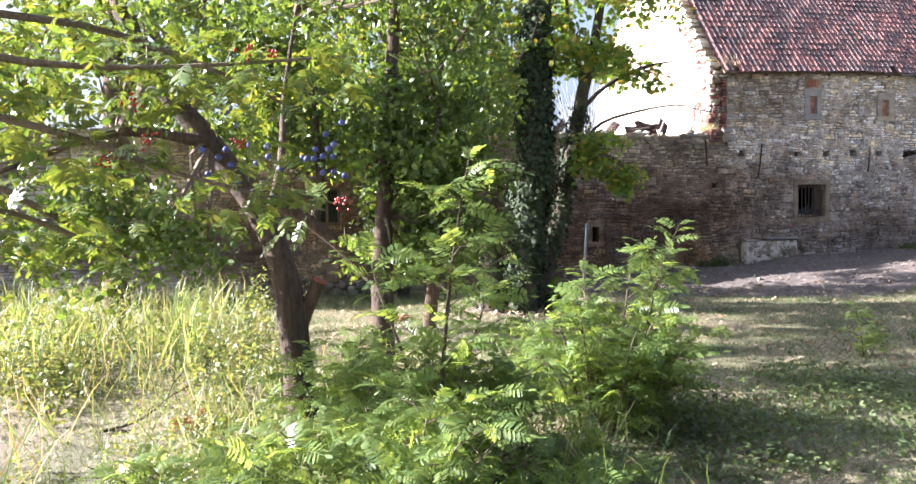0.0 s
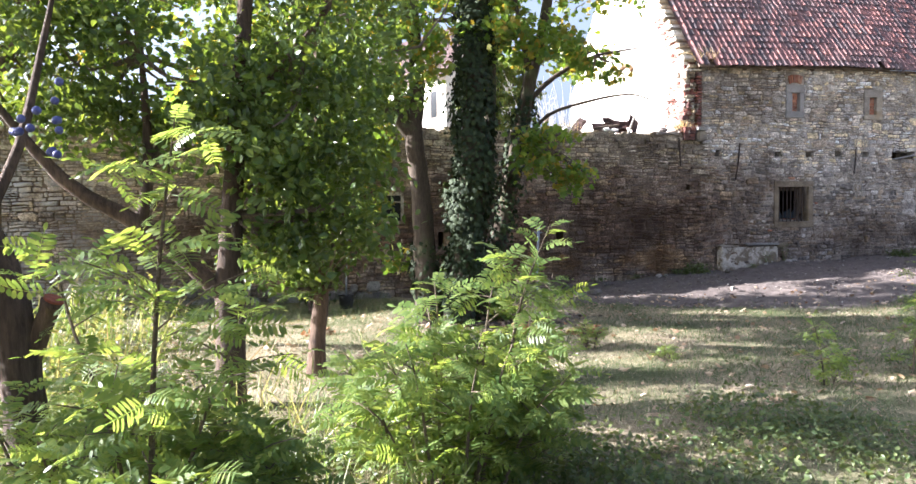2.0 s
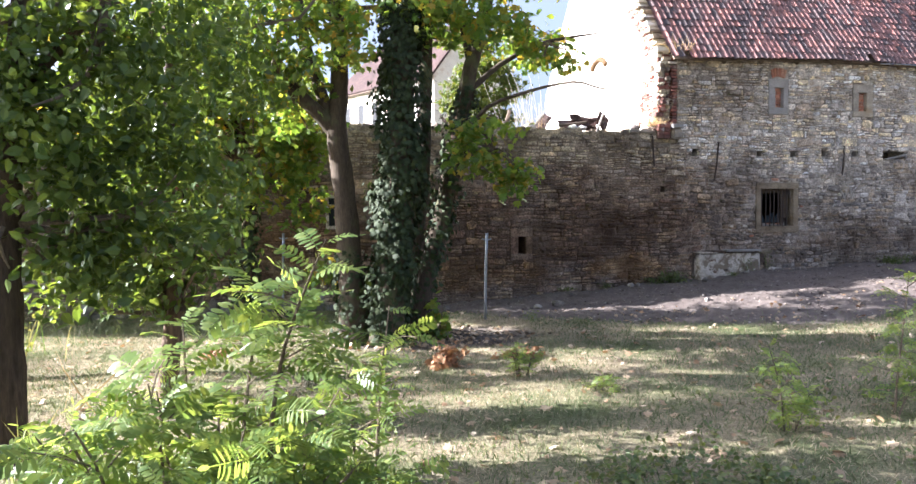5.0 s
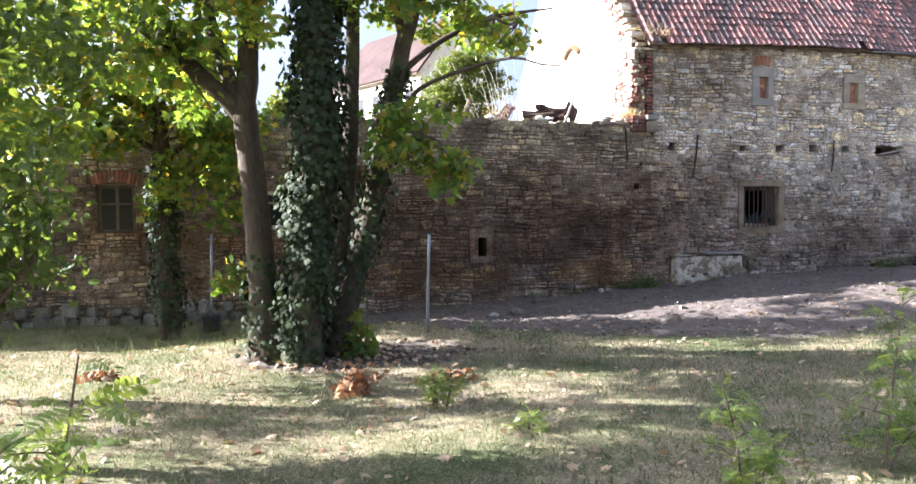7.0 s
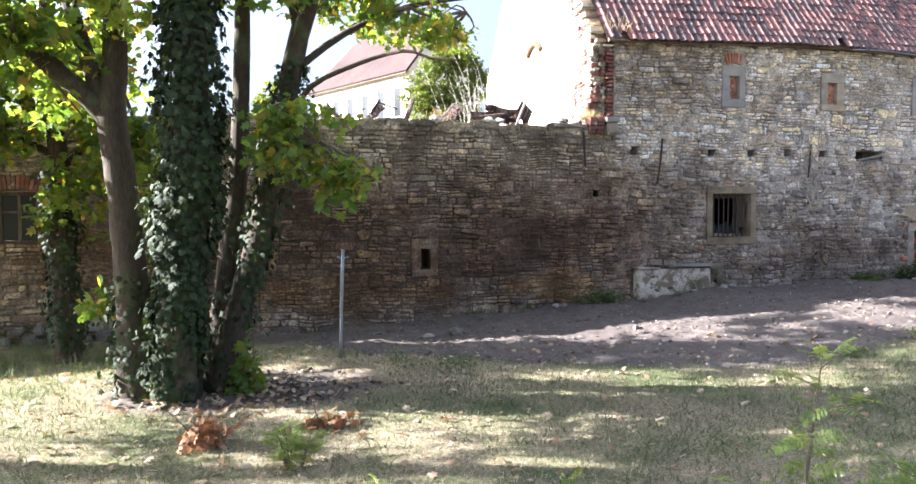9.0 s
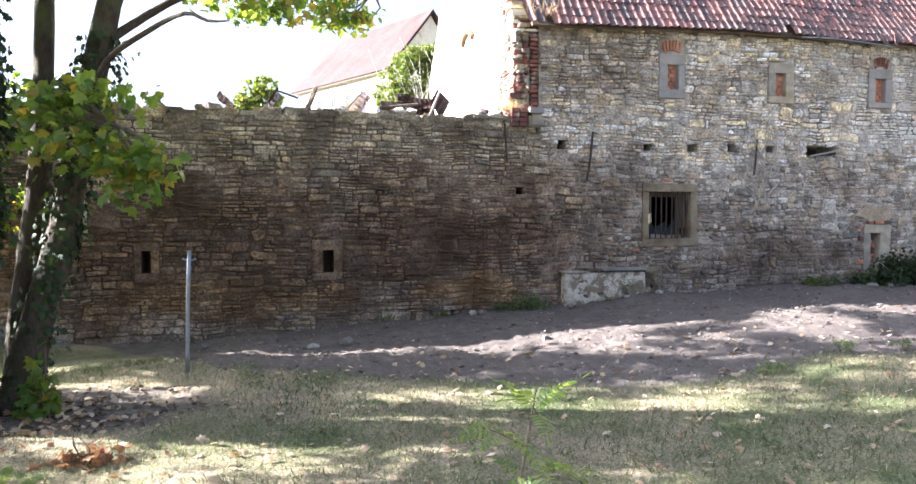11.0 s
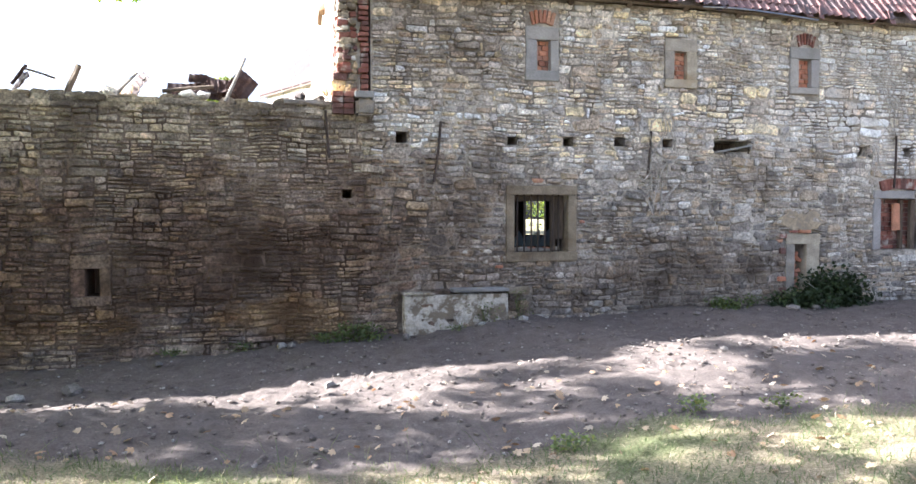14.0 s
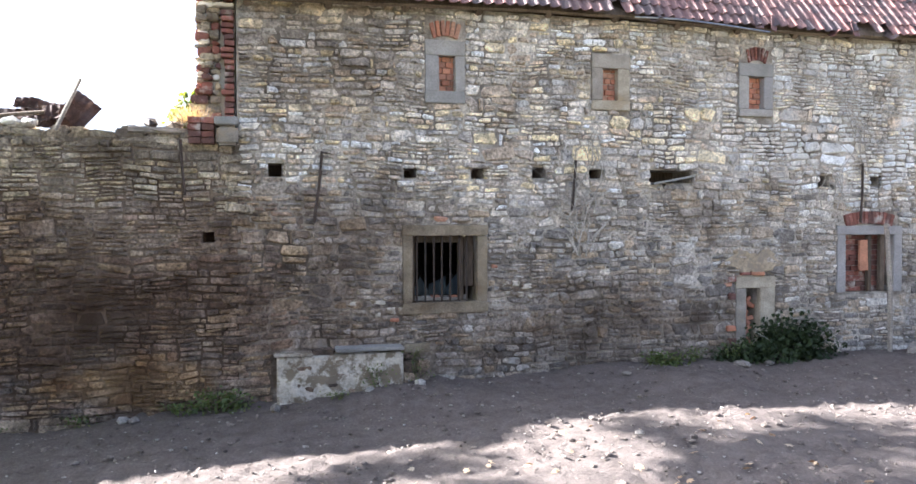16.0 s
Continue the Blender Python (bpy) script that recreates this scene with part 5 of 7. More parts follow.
# ivy-wrapped maple close to the wall; high, mostly unseen tufts added for shade
tree("maple_tree", -12.55, -1.2,
     [([(-12.5, -1.2, -0.9), (-12.55, -1.2, 0.3), (-12.58, -1.2, 1.3), (-12.6, -1.2, 2.6), (-12.7, -1.2, 4.5), (-12.6, -1.0, 8.0)], [0.2, 0.17, 0.16, 0.14, 0.10, 0.04]),
      ([(-12.6, -1.2, 2.2), (-12.0, -1.3, 2.7), (-11.4, -1.5, 2.8)], [0.06, 0.04, 0.015]), ([(-12.6, -1.2, 2.4), (-13.3, -1.4, 2.8), (-14.0, -1.6, 2.9)], [0.06, 0.04, 0.015]),
      ([(-12.65, -1.2, 4.0), (-11.2, -1.0, 5.2), (-9.2, -0.7, 5.6), (-7.4, -0.5, 5.5), (-5.9, -0.3, 5.25)], [0.08, 0.06, 0.045, 0.03, 0.01]),
      ([(-12.65, -1.2, 3.0), (-14.5, -1.3, 4.0), (-16.6, -1.5, 4.6), (-18.6, -1.6, 5.0)], [0.08, 0.06, 0.045, 0.015])],
     [((-12.0, -1.5, 1.9), (0.95, 0.5, 0.75), 1), ((-13.2, -1.6, 2.95), (0.9, 0.5, 0.55), 0.9), ((-11.5, -1.5, 2.6), (0.8, 0.6, 0.6), 0.9), ((-12.6, -1.3, 3.6), (1.7, 1.3, 0.8), 0.9), ((-14.3, -1.6, 3.2), (1.2, 0.9, 0.9), 0.9),
      ((-12.7, -1.0, 5.2), (1.8, 1.3, 0.8), 0.4), ((-12.8, -0.8, 6.8), (1.6, 1.3, 0.7), 0.3), ((-12.3, -0.3, 8.2), (2.0, 1.6, 0.8), 0.25), ((-10.6, -0.6, 6.8), (1.6, 1.4, 0.8), 0.45)] + [((-14.4, -3.8, 3.0), (0.8, 0.5, 0.5), 0.9), ((-13.6, -4.2, 2.4), (0.6, 0.4, 0.4), 0.8)] + [((-12.0, -2.6, 5.2), (1.1, 0.7, 0.35), 0.6), ((-14.4, -2.2, 6.4), (1.2, 0.8, 0.35), 0.5), ((-7.6, -0.5, 4.85), (0.45, 0.35, 0.2), 0.6), ((-6.7, -0.4, 4.9), (0.5, 0.35, 0.22), 0.6), ((-6.2, -0.3, 4.8), (0.3, 0.3, 0.15), 0.6), ((-8.6, -0.6, 5.1), (0.6, 0.4, 0.25), 0.5)] + shade_clumps(9, 16, (-19.5, -14.0), (-2.4, -0.2), (3.3, 5.6), (0.3, 0.5), 0.9) + shade_clumps(4, 30, (-17.0, -8.0), (-3.0, 2.2), (6.2, 9.6), (0.25, 0.45), 0.9),
     LOBED, 0.125, 32, M_MAPLE, M_BARK, "maple tree with an ivy-wrapped trunk near the wall", 15)


def ivy_on(name, line, radius, n, seed, label, size=0.068):
    """Ivy leaves hugging a stem along a line of points."""
    rng = np.random.default_rng(seed)
    p = np.array(line, float)
    t = rng.uniform(0, len(p) - 1.001, n)
    i = t.astype(int)
    c = p[i] + (p[i + 1] - p[i]) * (t - i)[:, None]
    a = rng.uniform(0, 2 * np.pi, n)
    out = np.stack([np.cos(a), np.sin(a), np.zeros(n)], 1)
    rr = np.interp(t, range(len(p)), radius) * (1 + 0.22 * np.sin(c[:, 2] * 5 + a * 2)) + rng.exponential(0.045, n)
    pos = c + out * rr[:, None]
    tip = out * 0.35 + np.array([0, 0, -0.9]) + rng.normal(0, 0.35, (n, 3))
    tip /= np.linalg.norm(tip, axis=1, keepdims=True)
    side = np.cross(tip, out + rng.normal(0, 0.3, (n, 3)))
    side /= np.linalg.norm(side, axis=1, keepdims=True)
    turns = np.stack([side, tip, np.cross(side, tip)], 2)
    ob = empty_at(name, *p[0])
    mesh_part("ivy_leaves", *scatter(LOBED, pos - p[0], turns, rng.uniform(0.6, 1.4, n) * size), M_IVY, ob)
    for b in (4.0, 4.9, 5.6):
        mesh_part("ivy_stem", *tube_data([tuple(q - p[0] + np.array([math.cos(b) * r_ * 0.95, math.sin(b) * r_ * 0.95, 0])) for q, r_ in zip(p, radius)], [0.008] * len(p), 5, 0.1, int(b * 10), 3), M_BARK, ob)
    return tagged(ob, label, "ivy")


ivy_on("ivy", [(-10.5, -5.2, -0.4), (-10.45, -5.35, 0.6), (-10.3, -5.4, 1.9), (-10.28, -5.4, 3.5), (-10.25, -5.4, 5.0)], [0.18, 0.20, 0.28, 0.24, 0.18], 8500, 31, "thick dark ivy wrapped round a maple stem")
ivy_on("ivy", [(-10.87, -4.9, -0.42), (-10.95, -4.9, 0.3), (-11.0, -4.9, 0.9)], [0.27, 0.16, 0.13], 650, 32, "light ivy climbing the maple foot")
ivy_on("ivy", [(-10.05, -4.9, -0.42), (-9.85, -4.9, 0.5), (-9.62, -4.9, 1.25), (-9.4, -4.9, 2.35), (-9.2, -4.9, 3.3)], [0.13, 0.1, 0.13, 0.18, 0.13], 1500, 33, "dark ivy on the slanting maple stem")
ivy_on("ivy", [(-12.5, -1.2, -0.5), (-12.55, -1.2, 0.4), (-12.58, -1.2, 1.4), (-12.6, -1.2, 2.2)], [0.17, 0.16, 0.19, 0.16], 1700, 34, "dark ivy round the trunk near the wall")


# feathered leaves: an arching midrib with paired oval leaflets
OVAL = ([(0, 0, 0), (0.11, 0.18, 0.02), (0.165, 0.5, 0.03), (0.12, 0.83, 0.015), (0, 1, -0.02), (-0.12, 0.83, 0.015), (-0.165, 0.5, 0.03), (-0.11, 0.18, 0.02)],
        [(0, 1, 2, 6, 7), (2, 3, 4, 5, 6)])


def feather_leaf(pairs, length, leaf, arch=0.16, spread=1.2, seed=0):
    r = random.Random(seed)
    v, f = [], []

    def rib(u):
        return length * u * (1 - 0.12 * u), length * arch * (1.7 * u - 2.6 * u * u)

    def leaflet(y, z, s, a, dip):
        ca, sa, o = math.cos(a), math.sin(a), len(v)
        for px, py, pz in OVAL[0]:
            px, py = px * s, py * s
            v.append((px * ca + py * sa, y - px * sa + py * ca, z + pz * s - dip * py))
        f.extend(tuple(i + o for i in face) for face in OVAL[1])

    for k in range(pairs):
        u = 0.20 + 0.76 * k / pairs
        y, z = rib(u)
        s = leaf * (0.72 + 0.42 * math.sin(math.pi * (k + 0.9) / (pairs + 0.6)))
        for side in (-1, 1):
            leaflet(y + r.uniform(-0.004, 0.004), z, s * r.uniform(0.88, 1.1), side * spread * r.uniform(0.9, 1.1), r.uniform(0.05, 0.4))
    y, z = rib(1.0)
    leaflet(y, z, leaf, 0, 0.3)
    steps = [rib(q / 5) for q in range(6)]
    o = len(v)
    for (y, z) in steps:
        v += [(-0.0016, y, z), (0.0016, y, z)]
    f += [(o + 2 * q, o + 2 * q + 1, o + 2 * q + 3, o + 2 * q + 2) for q in range(5)]
    return v, f


ROBINIA_LEAF = feather_leaf(8, 0.25, 0.050, seed=1)
ROWAN_LEAF = feather_leaf(6, 0.17, 0.048, 0.1, 1.0, 2)


def feather_shrub(name, x, y, stems, twigs, leaves, material, label, seed, size=1.0, start=0.2, reach=0.38, category="shrub"):
    """Stems given as lists of world points; side twigs leave them, and both carry feathered leaves in a spiral."""
    rng = np.random.default_rng(seed)
    z = ground_z(x, y) - 0.03
    ob = empty_at(name, x, y, z)
    o = np.array([x, y, z])
    lines = []
    for k, pts in enumerate(stems):
        p = np.array(pts, float) - o
        thick = 0.006 + 0.006 * np.linalg.norm(p[-1] - p[0])
        mesh_part("stem", *tube_data(p, list(np.linspace(thick, 0.003, len(p))), 6, 0, k, 3), M_TWIG, ob)
        lines.append((p, start, leaves))
        for q in range(twigs):
            u = start + (0.92 - start) * (q + rng.random()) / max(1, twigs)
            t = u * (len(p) - 1.001)
            i = int(t)
            base = p[i] + (p[i + 1] - p[i]) * (t - i)
            a = q * 2.4 + rng.normal(0, 0.5) + k
            d = np.array([math.cos(a), math.sin(a), rng.uniform(0.15, 0.8)])
            w = reach * rng.uniform(0.5, 1.1) * (1.15 - 0.75 * u)
            tw = np.array([base, base + d * w * 0.5, base + d * w * np.array([1, 1, 0.75]) + rng.normal(0, 0.02, 3)])
            mesh_part("twig", *tube_data(tw, [0.0045, 0.0035, 0.002], 5, 0, q, 2), M_TWIG, ob)
            lines.append((tw, 0.15, max(3, int(leaves * 0.55))))
    pos, turn, big = [], [], []
    for p, first, m in lines:
        t = (first + (1 - first) * (np.arange(m) + rng.uniform(0.1, 0.9, m)) / m) * (len(p) - 1.001)
        i = t.astype(int)
        along = p[i + 1] - p[i]
        pos.append(p[i] + along * (t - i)[:, None])
        along = along / np.linalg.norm(along, axis=1, keepdims=True)
        az = np.arange(m) * 2.4 + rng.normal(0, 0.5, m) + rng.uniform(0, 6)
        tip = np.stack([np.cos(az), np.sin(az), rng.normal(0.0, 0.35, m)], 1) + along * 0.5
        tip /= np.linalg.norm(tip, axis=1, keepdims=True)
        side = np.cross(tip, np.array([0, -0.25, 1.0]) + rng.normal(0, 0.38, (m, 3)))
        side /= np.linalg.norm(side, axis=1, keepdims=True)
        turn.append(np.stack([side, tip, np.cross(side, tip)], 2))
        big.append(rng.uniform(0.7, 1.12, m) * (1 - 0.35 * (t / (len(p) - 1)) ** 4))
    mesh_part("foliage", *scatter(ROBINIA_LEAF, np.concatenate(pos), np.concatenate(turn), np.concatenate(big) * size), material, ob)
    return tagged(ob, label, category)


def whips(rng, x, y, n, spread, height, z0=None):
    out = []
    z = ground_z(x, y) if z0 is None else z0
    for k in range(n):
        a, s = rng.uniform(0, 2 * math.pi), spread * math.sqrt(rng.random())
        dx, dy, h = math.cos(a) * s, math.sin(a) * s, height * rng.uniform(0.55, 1.0) * (1.1 - 0.5 * s / spread)
        bx, by = x + dx * 0.45, y + dy * 0.45
        out.append([(bx, by, z - 0.02), (x + dx * 0.65, y + dy * 0.65, z + h * 0.45), (x + dx * 0.85, y + dy * 0.85, z + h * 0.8), (x + dx * 1.05, y + dy * 1.05, z + h)])
    return out


rs = random.Random(77)
feather_shrub("robinia_shrub", -12.38, -12.5, whips(rs, -12.38, -12.5, 27, 0.70, 1.42) + [[(-12.1, -12.6, -0.2), (-12.1, -12.68, 0.5), (-12.04, -12.75, 0.95), (-11.88, -12.78, 1.36)]] * 3, 4, 11, M_ROBINIA,
              "bright young robinia shrub with feathered leaves", 41, size=1.12, start=0.1, reach=0.42)
feather_shrub("robinia_shrub", -14.3, -14.1, whips(rs, -14.3, -14.1, 20, 0.8, 0.78), 4, 9, M_ROBINIA, "spreading low robinia shrub among meadow weeds", 42, size=1.1, start=0.1, reach=0.35)
feather_shrub("robinia_shrub", -13.85, -13.6, [[(-13.9, -13.5, -0.2), (-13.88, -13.55, 0.6), (-13.82, -13.63, 1.3), (-13.74, -13.71, 1.84)]] * 2 + [[(-13.95, -13.45, -0.2), (-14.05, -13.4, 0.5), (-14.2, -13.35, 0.95), (-14.3, -13.3, 1.35)],
              [(-13.85, -13.5, -0.2), (-13.75, -13.4, 0.4), (-13.6, -13.35, 0.8), (-13.5, -13.3, 1.1)]] + whips(rs, -13.85, -13.5, 9, 0.5, 0.95), 8, 12, M_ROBINIA,
              "tall thin robinia sapling over a low shrub", 43, size=1.1, start=0.12, reach=0.5)
feather_shrub("robinia_shrub", -11.95, -11.95, whips(rs, -11.95, -11.95, 11, 0.5, 0.8), 4, 9, M_ROBINIA, "shaded robinia suckers beside the taller shrub", 53, start=0.1, reach=0.35)
feather_shrub("robinia_sapling", -11.58, -11.9, [[(-11.6, -11.9, -0.35), (-11.58, -11.9, 0.2), (-11.55, -11.88, 0.6), (-11.5, -11.85, 0.98)], [(-11.62, -11.92, -0.35), (-11.68, -11.95, 0.1), (-11.72, -12.0, 0.5), (-11.74, -12.02, 0.75)]], 6, 10, M_ROBINIA, "slim robinia sapling with dark fine leaflets", 54, start=0.25, reach=0.42, category="sapling")
feather_shrub("robinia_shrub", -13.25, -14.0, whips(rs, -13.25, -14.0, 9, 0.5, 0.42), 3, 8, M_ROBINIA, "low robinia suckers in the shaded weeds", 48, start=0.1, reach=0.25)
feather_shrub("robinia_shrub", -14.35, -12.75, whips(rs, -14.35, -12.75, 11, 0.5, 1.15), 4, 10, M_ROBINIA, "bushy robinia growing before the plum trunk", 51, start=0.1, reach=0.4)
feather_shrub("robinia_shrub", -15.2, -13.6, whips(rs, -15.2, -13.6, 8, 0.5, 0.55), 3, 9, M_ROBINIA, "low robinia suckers in dry grass", 47, reach=0.25)
feather_shrub("robinia_sapling", -8.05, -10.5, [[(-8.05, -10.5, -0.45), (-8.07, -10.48, -0.15), (-8.1, -10.45, 0.1), (-8.16, -10.42, 0.34)], [(-8.0, -10.5, -0.45), (-7.93, -10.52, -0.25), (-7.85, -10.53, -0.05)]], 6, 11, M_ROBINIA,
              "small dim robinia sapling on the lawn", 44, size=0.8, reach=0.24, category="sapling")
feather_shrub("robinia_sapling", -6.85, -10.38, [[(-6.85, -10.38, -0.5), (-6.83, -10.38, -0.05), (-6.75, -10.36, 0.45), (-6.66, -10.32, 0.88)], [(-6.85, -10.38, -0.5), (-6.75, -10.4, -0.2), (-6.55, -10.42, -0.02), (-6.4, -10.42, 0.1)]], 8, 12, M_ROBINIA,
              "slender leaning robinia sapling with bright leaf tips", 49, size=0.92, reach=0.42, category="sapling")
feather_shrub("robinia_sapling", -5.95, -10.2, whips(rs, -5.95, -10.2, 3, 0.2, 0.8), 5, 9, M_ROBINIA, "young robinia sapling at the lawn edge", 50, size=0.85, reach=0.32, category="sapling")
feather_shrub("robinia_sapling", -9.35, -7.75, whips(rs, -9.35, -7.75, 6, 0.16, 0.45), 3, 7, M_ROBINIA, "small green robinia seedling beside withered leaves", 46, size=0.7, start=0.1, reach=0.16, category="sapling")
feather_shrub("robinia_sapling", -8.85, -8.75, whips(rs, -8.85, -8.75, 4, 0.16, 0.16), 2, 6, M_ROBINIA, "tiny robinia seedling in the grass", 52, size=0.6, start=0.1, reach=0.12, category="sapling")

# rowan bough with berries, reaching in from a tree beside the meadow
rowan = empty_at("rowan_tree", -17.4, -14.4, ground_z(-17.4, -14.4) - 0.05)
rowan_o = np.array([-17.4, -14.4, ground_z(-17.4, -14.4) - 0.05])
mesh_part("trunk", *tube_data([(0, 0, 0), (0.03, 0, 1.0), (0.0, 0.05, 2.2), (0.1, 0, 3.6)], [0.10, 0.085, 0.07, 0.03], 10, 0.08, 2, 3), M_BARK, rowan, smooth=True)
rng_r = np.random.default_rng(61)
boughs = [[(-17.4, -14.4, 1.9), (-16.4, -14.5, 2.15), (-15.7, -14.5, 2.08), (-15.2, -14.5, 2.08), (-14.5, -14.5, 2.15)],
          [(-17.4, -14.4, 1.7), (-16.4, -14.6, 1.95), (-15.6, -14.55, 1.81), (-15.2, -14.5, 1.66), (-14.6, -14.45, 1.5)],
          [(-17.4, -14.4, 2.1), (-16.5, -14.3, 2.3), (-15.6, -14.2, 2.3), (-15.0, -14.2, 2.1), (-14.7, -14.2, 1.95)],
          [(-17.4, -14.4, 1.5), (-16.6, -14.2, 1.6), (-15.9, -14.1, 1.5), (-15.5, -14.1, 1.3)],
          [(-17.4, -14.4, 2.4), (-17.0, -14.9, 3.0), (-16.2, -15.1, 3.1), (-15.4, -15.2, 2.8)],
          [(-17.4, -14.4, 2.6), (-17.9, -14.0, 3.4), (-18.3, -13.6, 4.2)]]
pos, turn = [], []
for k, b in enumerate(boughs):
    p = np.array(b)
    mesh_part("bough", *tube_data(p - rowan_o, list(np.linspace(0.026, 0.005, len(p))), 6, 0, k, 3), M_TWIG, rowan)
    m = 110
    t = rng_r.uniform(0.2, 1, m) * (len(p) - 1.001)
    i = t.astype(int)
    pos.append(p[i] + (p[i + 1] - p[i]) * (t - i)[:, None] - rowan_o + rng_r.normal(0, 0.09, (m, 3)))
    az, el = rng_r.uniform(0, 2 * np.pi, m), rng_r.normal(-0.25, 0.4, m)
    tip = np.stack([np.cos(az) * np.cos(el), np.sin(az) * np.cos(el), np.sin(el)], 1)
    side = np.cross(tip, np.array([0, 0, 1.0]) + rng_r.normal(0, 0.35, (m, 3)))
    side /= np.linalg.norm(side, axis=1, keepdims=True)
    turn.append(np.stack([side, tip, np.cross(side, tip)], 2))
tagged(mesh_part("foliage", *scatter(ROWAN_LEAF, np.concatenate(pos), np.concatenate(turn), rng_r.uniform(0.7, 1.2, 110 * len(boughs))), M_ROWAN, rowan), kind="stuff")
tagged(rowan, "rowan tree whose long boughs carry red berries", "tree")


def ball_data(c, r, seg=8, rings=5):
    v = [(c[0], c[1], c[2] - r)]
    for j in range(1, rings):
        a = math.pi * j / rings
        v += [(c[0] + r * math.sin(a) * math.cos(2 * math.pi * i / seg), c[1] + r * math.sin(a) * math.sin(2 * math.pi * i / seg), c[2] - r * math.cos(a)) for i in range(seg)]
    v.append((c[0], c[1], c[2] + r))
    f = [(0, 1 + (i + 1) % seg, 1 + i) for i in range(seg)]
    for j in range(rings - 2):
        f += [(1 + j * seg + i, 1 + j * seg + (i + 1) % seg, 1 + (j + 1) * seg + (i + 1) % seg, 1 + (j + 1) * seg + i) for i in range(seg)]
    o = 1 + (rings - 2) * seg
    f += [(o + i, o + (i + 1) % seg, o + seg) for i in range(seg)]
    return v, f


for x, y, z in ((-14.9, -14.5, 2.16), (-15.35, -14.5, 1.93), (-15.3, -14.5, 1.79), (-14.95, -14.5, 1.78), (-14.53, -14.45, 1.53), (-14.8, -14.5, 2.15), (-15.45, -14.5, 1.70)):
    tagged(mesh_part("berry_cluster", *join_data([ball_data(np.array([x, y, z]) - rowan_o + rng_r.normal(0, 0.018, 3), 0.0065, 6, 4) for _ in range(13)]), M_BERRY, rowan), "drooping cluster of red berries", kind="stuff")
plums = bpy.data.objects["plum_tree"]
po = np.array(plums.matrix_basis.translation)
plum_mesh = as_mesh("plum", *ball_data((0, 0, 0), 0.021, 10, 7), M_PLUMFRUIT, True)
for k in range(34):
    f = new("plum", plum_mesh)
    f.parent = plums
    f.location = (rng_r.uniform(-15.4, -14.35) - po[0], rng_r.uniform(-12.95, -12.5) - po[1], rng_r.normal(1.82, 0.12) - po[2])


cut = bmesh.new()
bmesh.ops.create_circle(cut, cap_ends=True, segments=12, radius=0.052)
bmesh.ops.solidify(cut, geom=cut.faces[:], thickness=0.012)
d = Vector((0.06, -0.03, 0.13)).normalized()
bmesh.ops.transform(cut, matrix=Matrix.Translation(Vector((-14.503, -12.453, 0.995)) - Vector(po)) @ d.to_track_quat('Z', 'Y').to_matrix().to_4x4(), verts=cut.verts[:])
part("cut_face", cut, M_CUT, plums, "reddish sawn end of the lopped branch")


# ---- grass, litter and stones on the ground ----
def on_ground(rng, n, x0, x1, y0, y1, keep):
    """Random places on the ground, of which keep(x, y) says how likely each stays."""
    out = []
    for x, y, r in zip(rng.uniform(x0, x1, n), rng.uniform(y0, y1, n), rng.random(n)):
        if r < keep(x, y):
            out.append((x, y, ground_z(x, y) + 0.035 * noise.noise((x * 0.8, y * 0.8, 1)) + 0.012 * noise.noise((x * 3, y * 3, 2))))
    return np.array(out)


def upright(rng, n, lean=0.45):
    """Turns for blades that stand up, leaning at random."""
    tip = rng.normal(0, lean, (n, 3))
    tip[:, 2] = 1
    tip /= np.linalg.norm(tip, axis=1, keepdims=True)
    a = rng.uniform(0, 2 * np.pi, n)
    side = np.stack([np.cos(a), np.sin(a), np.zeros(n)], 1)
    side -= tip * (side * tip).sum(1, keepdims=True)
    side /= np.linalg.norm(side, axis=1, keepdims=True)
    return np.stack([side, tip, np.cross(side, tip)], 2)


def flat_turns(rng, n, tilt=0.35):
    nor = rng.normal(0, tilt, (n, 3))
    nor[:, 2] = 1
    nor /= np.linalg.norm(nor, axis=1, keepdims=True)
    a = rng.uniform(0, 2 * np.pi, n)
    tip = np.stack([np.cos(a), np.sin(a), np.zeros(n)], 1)
    tip -= nor * (tip * nor).sum(1, keepdims=True)
    tip /= np.linalg.norm(tip, axis=1, keepdims=True)
    return np.stack([np.cross(tip, nor), tip, nor], 2)


def stuff(name, shape, places, turns, sizes, material, label, category):
    return tagged(mesh_part(name, *scatter(shape, places, turns, sizes), material), label, category, kind="stuff")


rng_g = np.random.default_rng(71)


def maple_foot(x, y):
    """1 under the maple, where nothing but mould lies."""
    return max(0.0, 1 - math.hypot((x + 9.8) / 1.7, (y + 5.0) / 0.95) ** 3)


def lush(x, y):
    return 0.62 + (0.4 if x > -8 and y > -8.5 else 0.0) - 3.0 * maple_foot(x, y) + 0.9 * noise.noise((x * 0.55, y * 0.9, 41)) + 0.5 * noise.noise((x * 2.2, y * 2.2, 42))


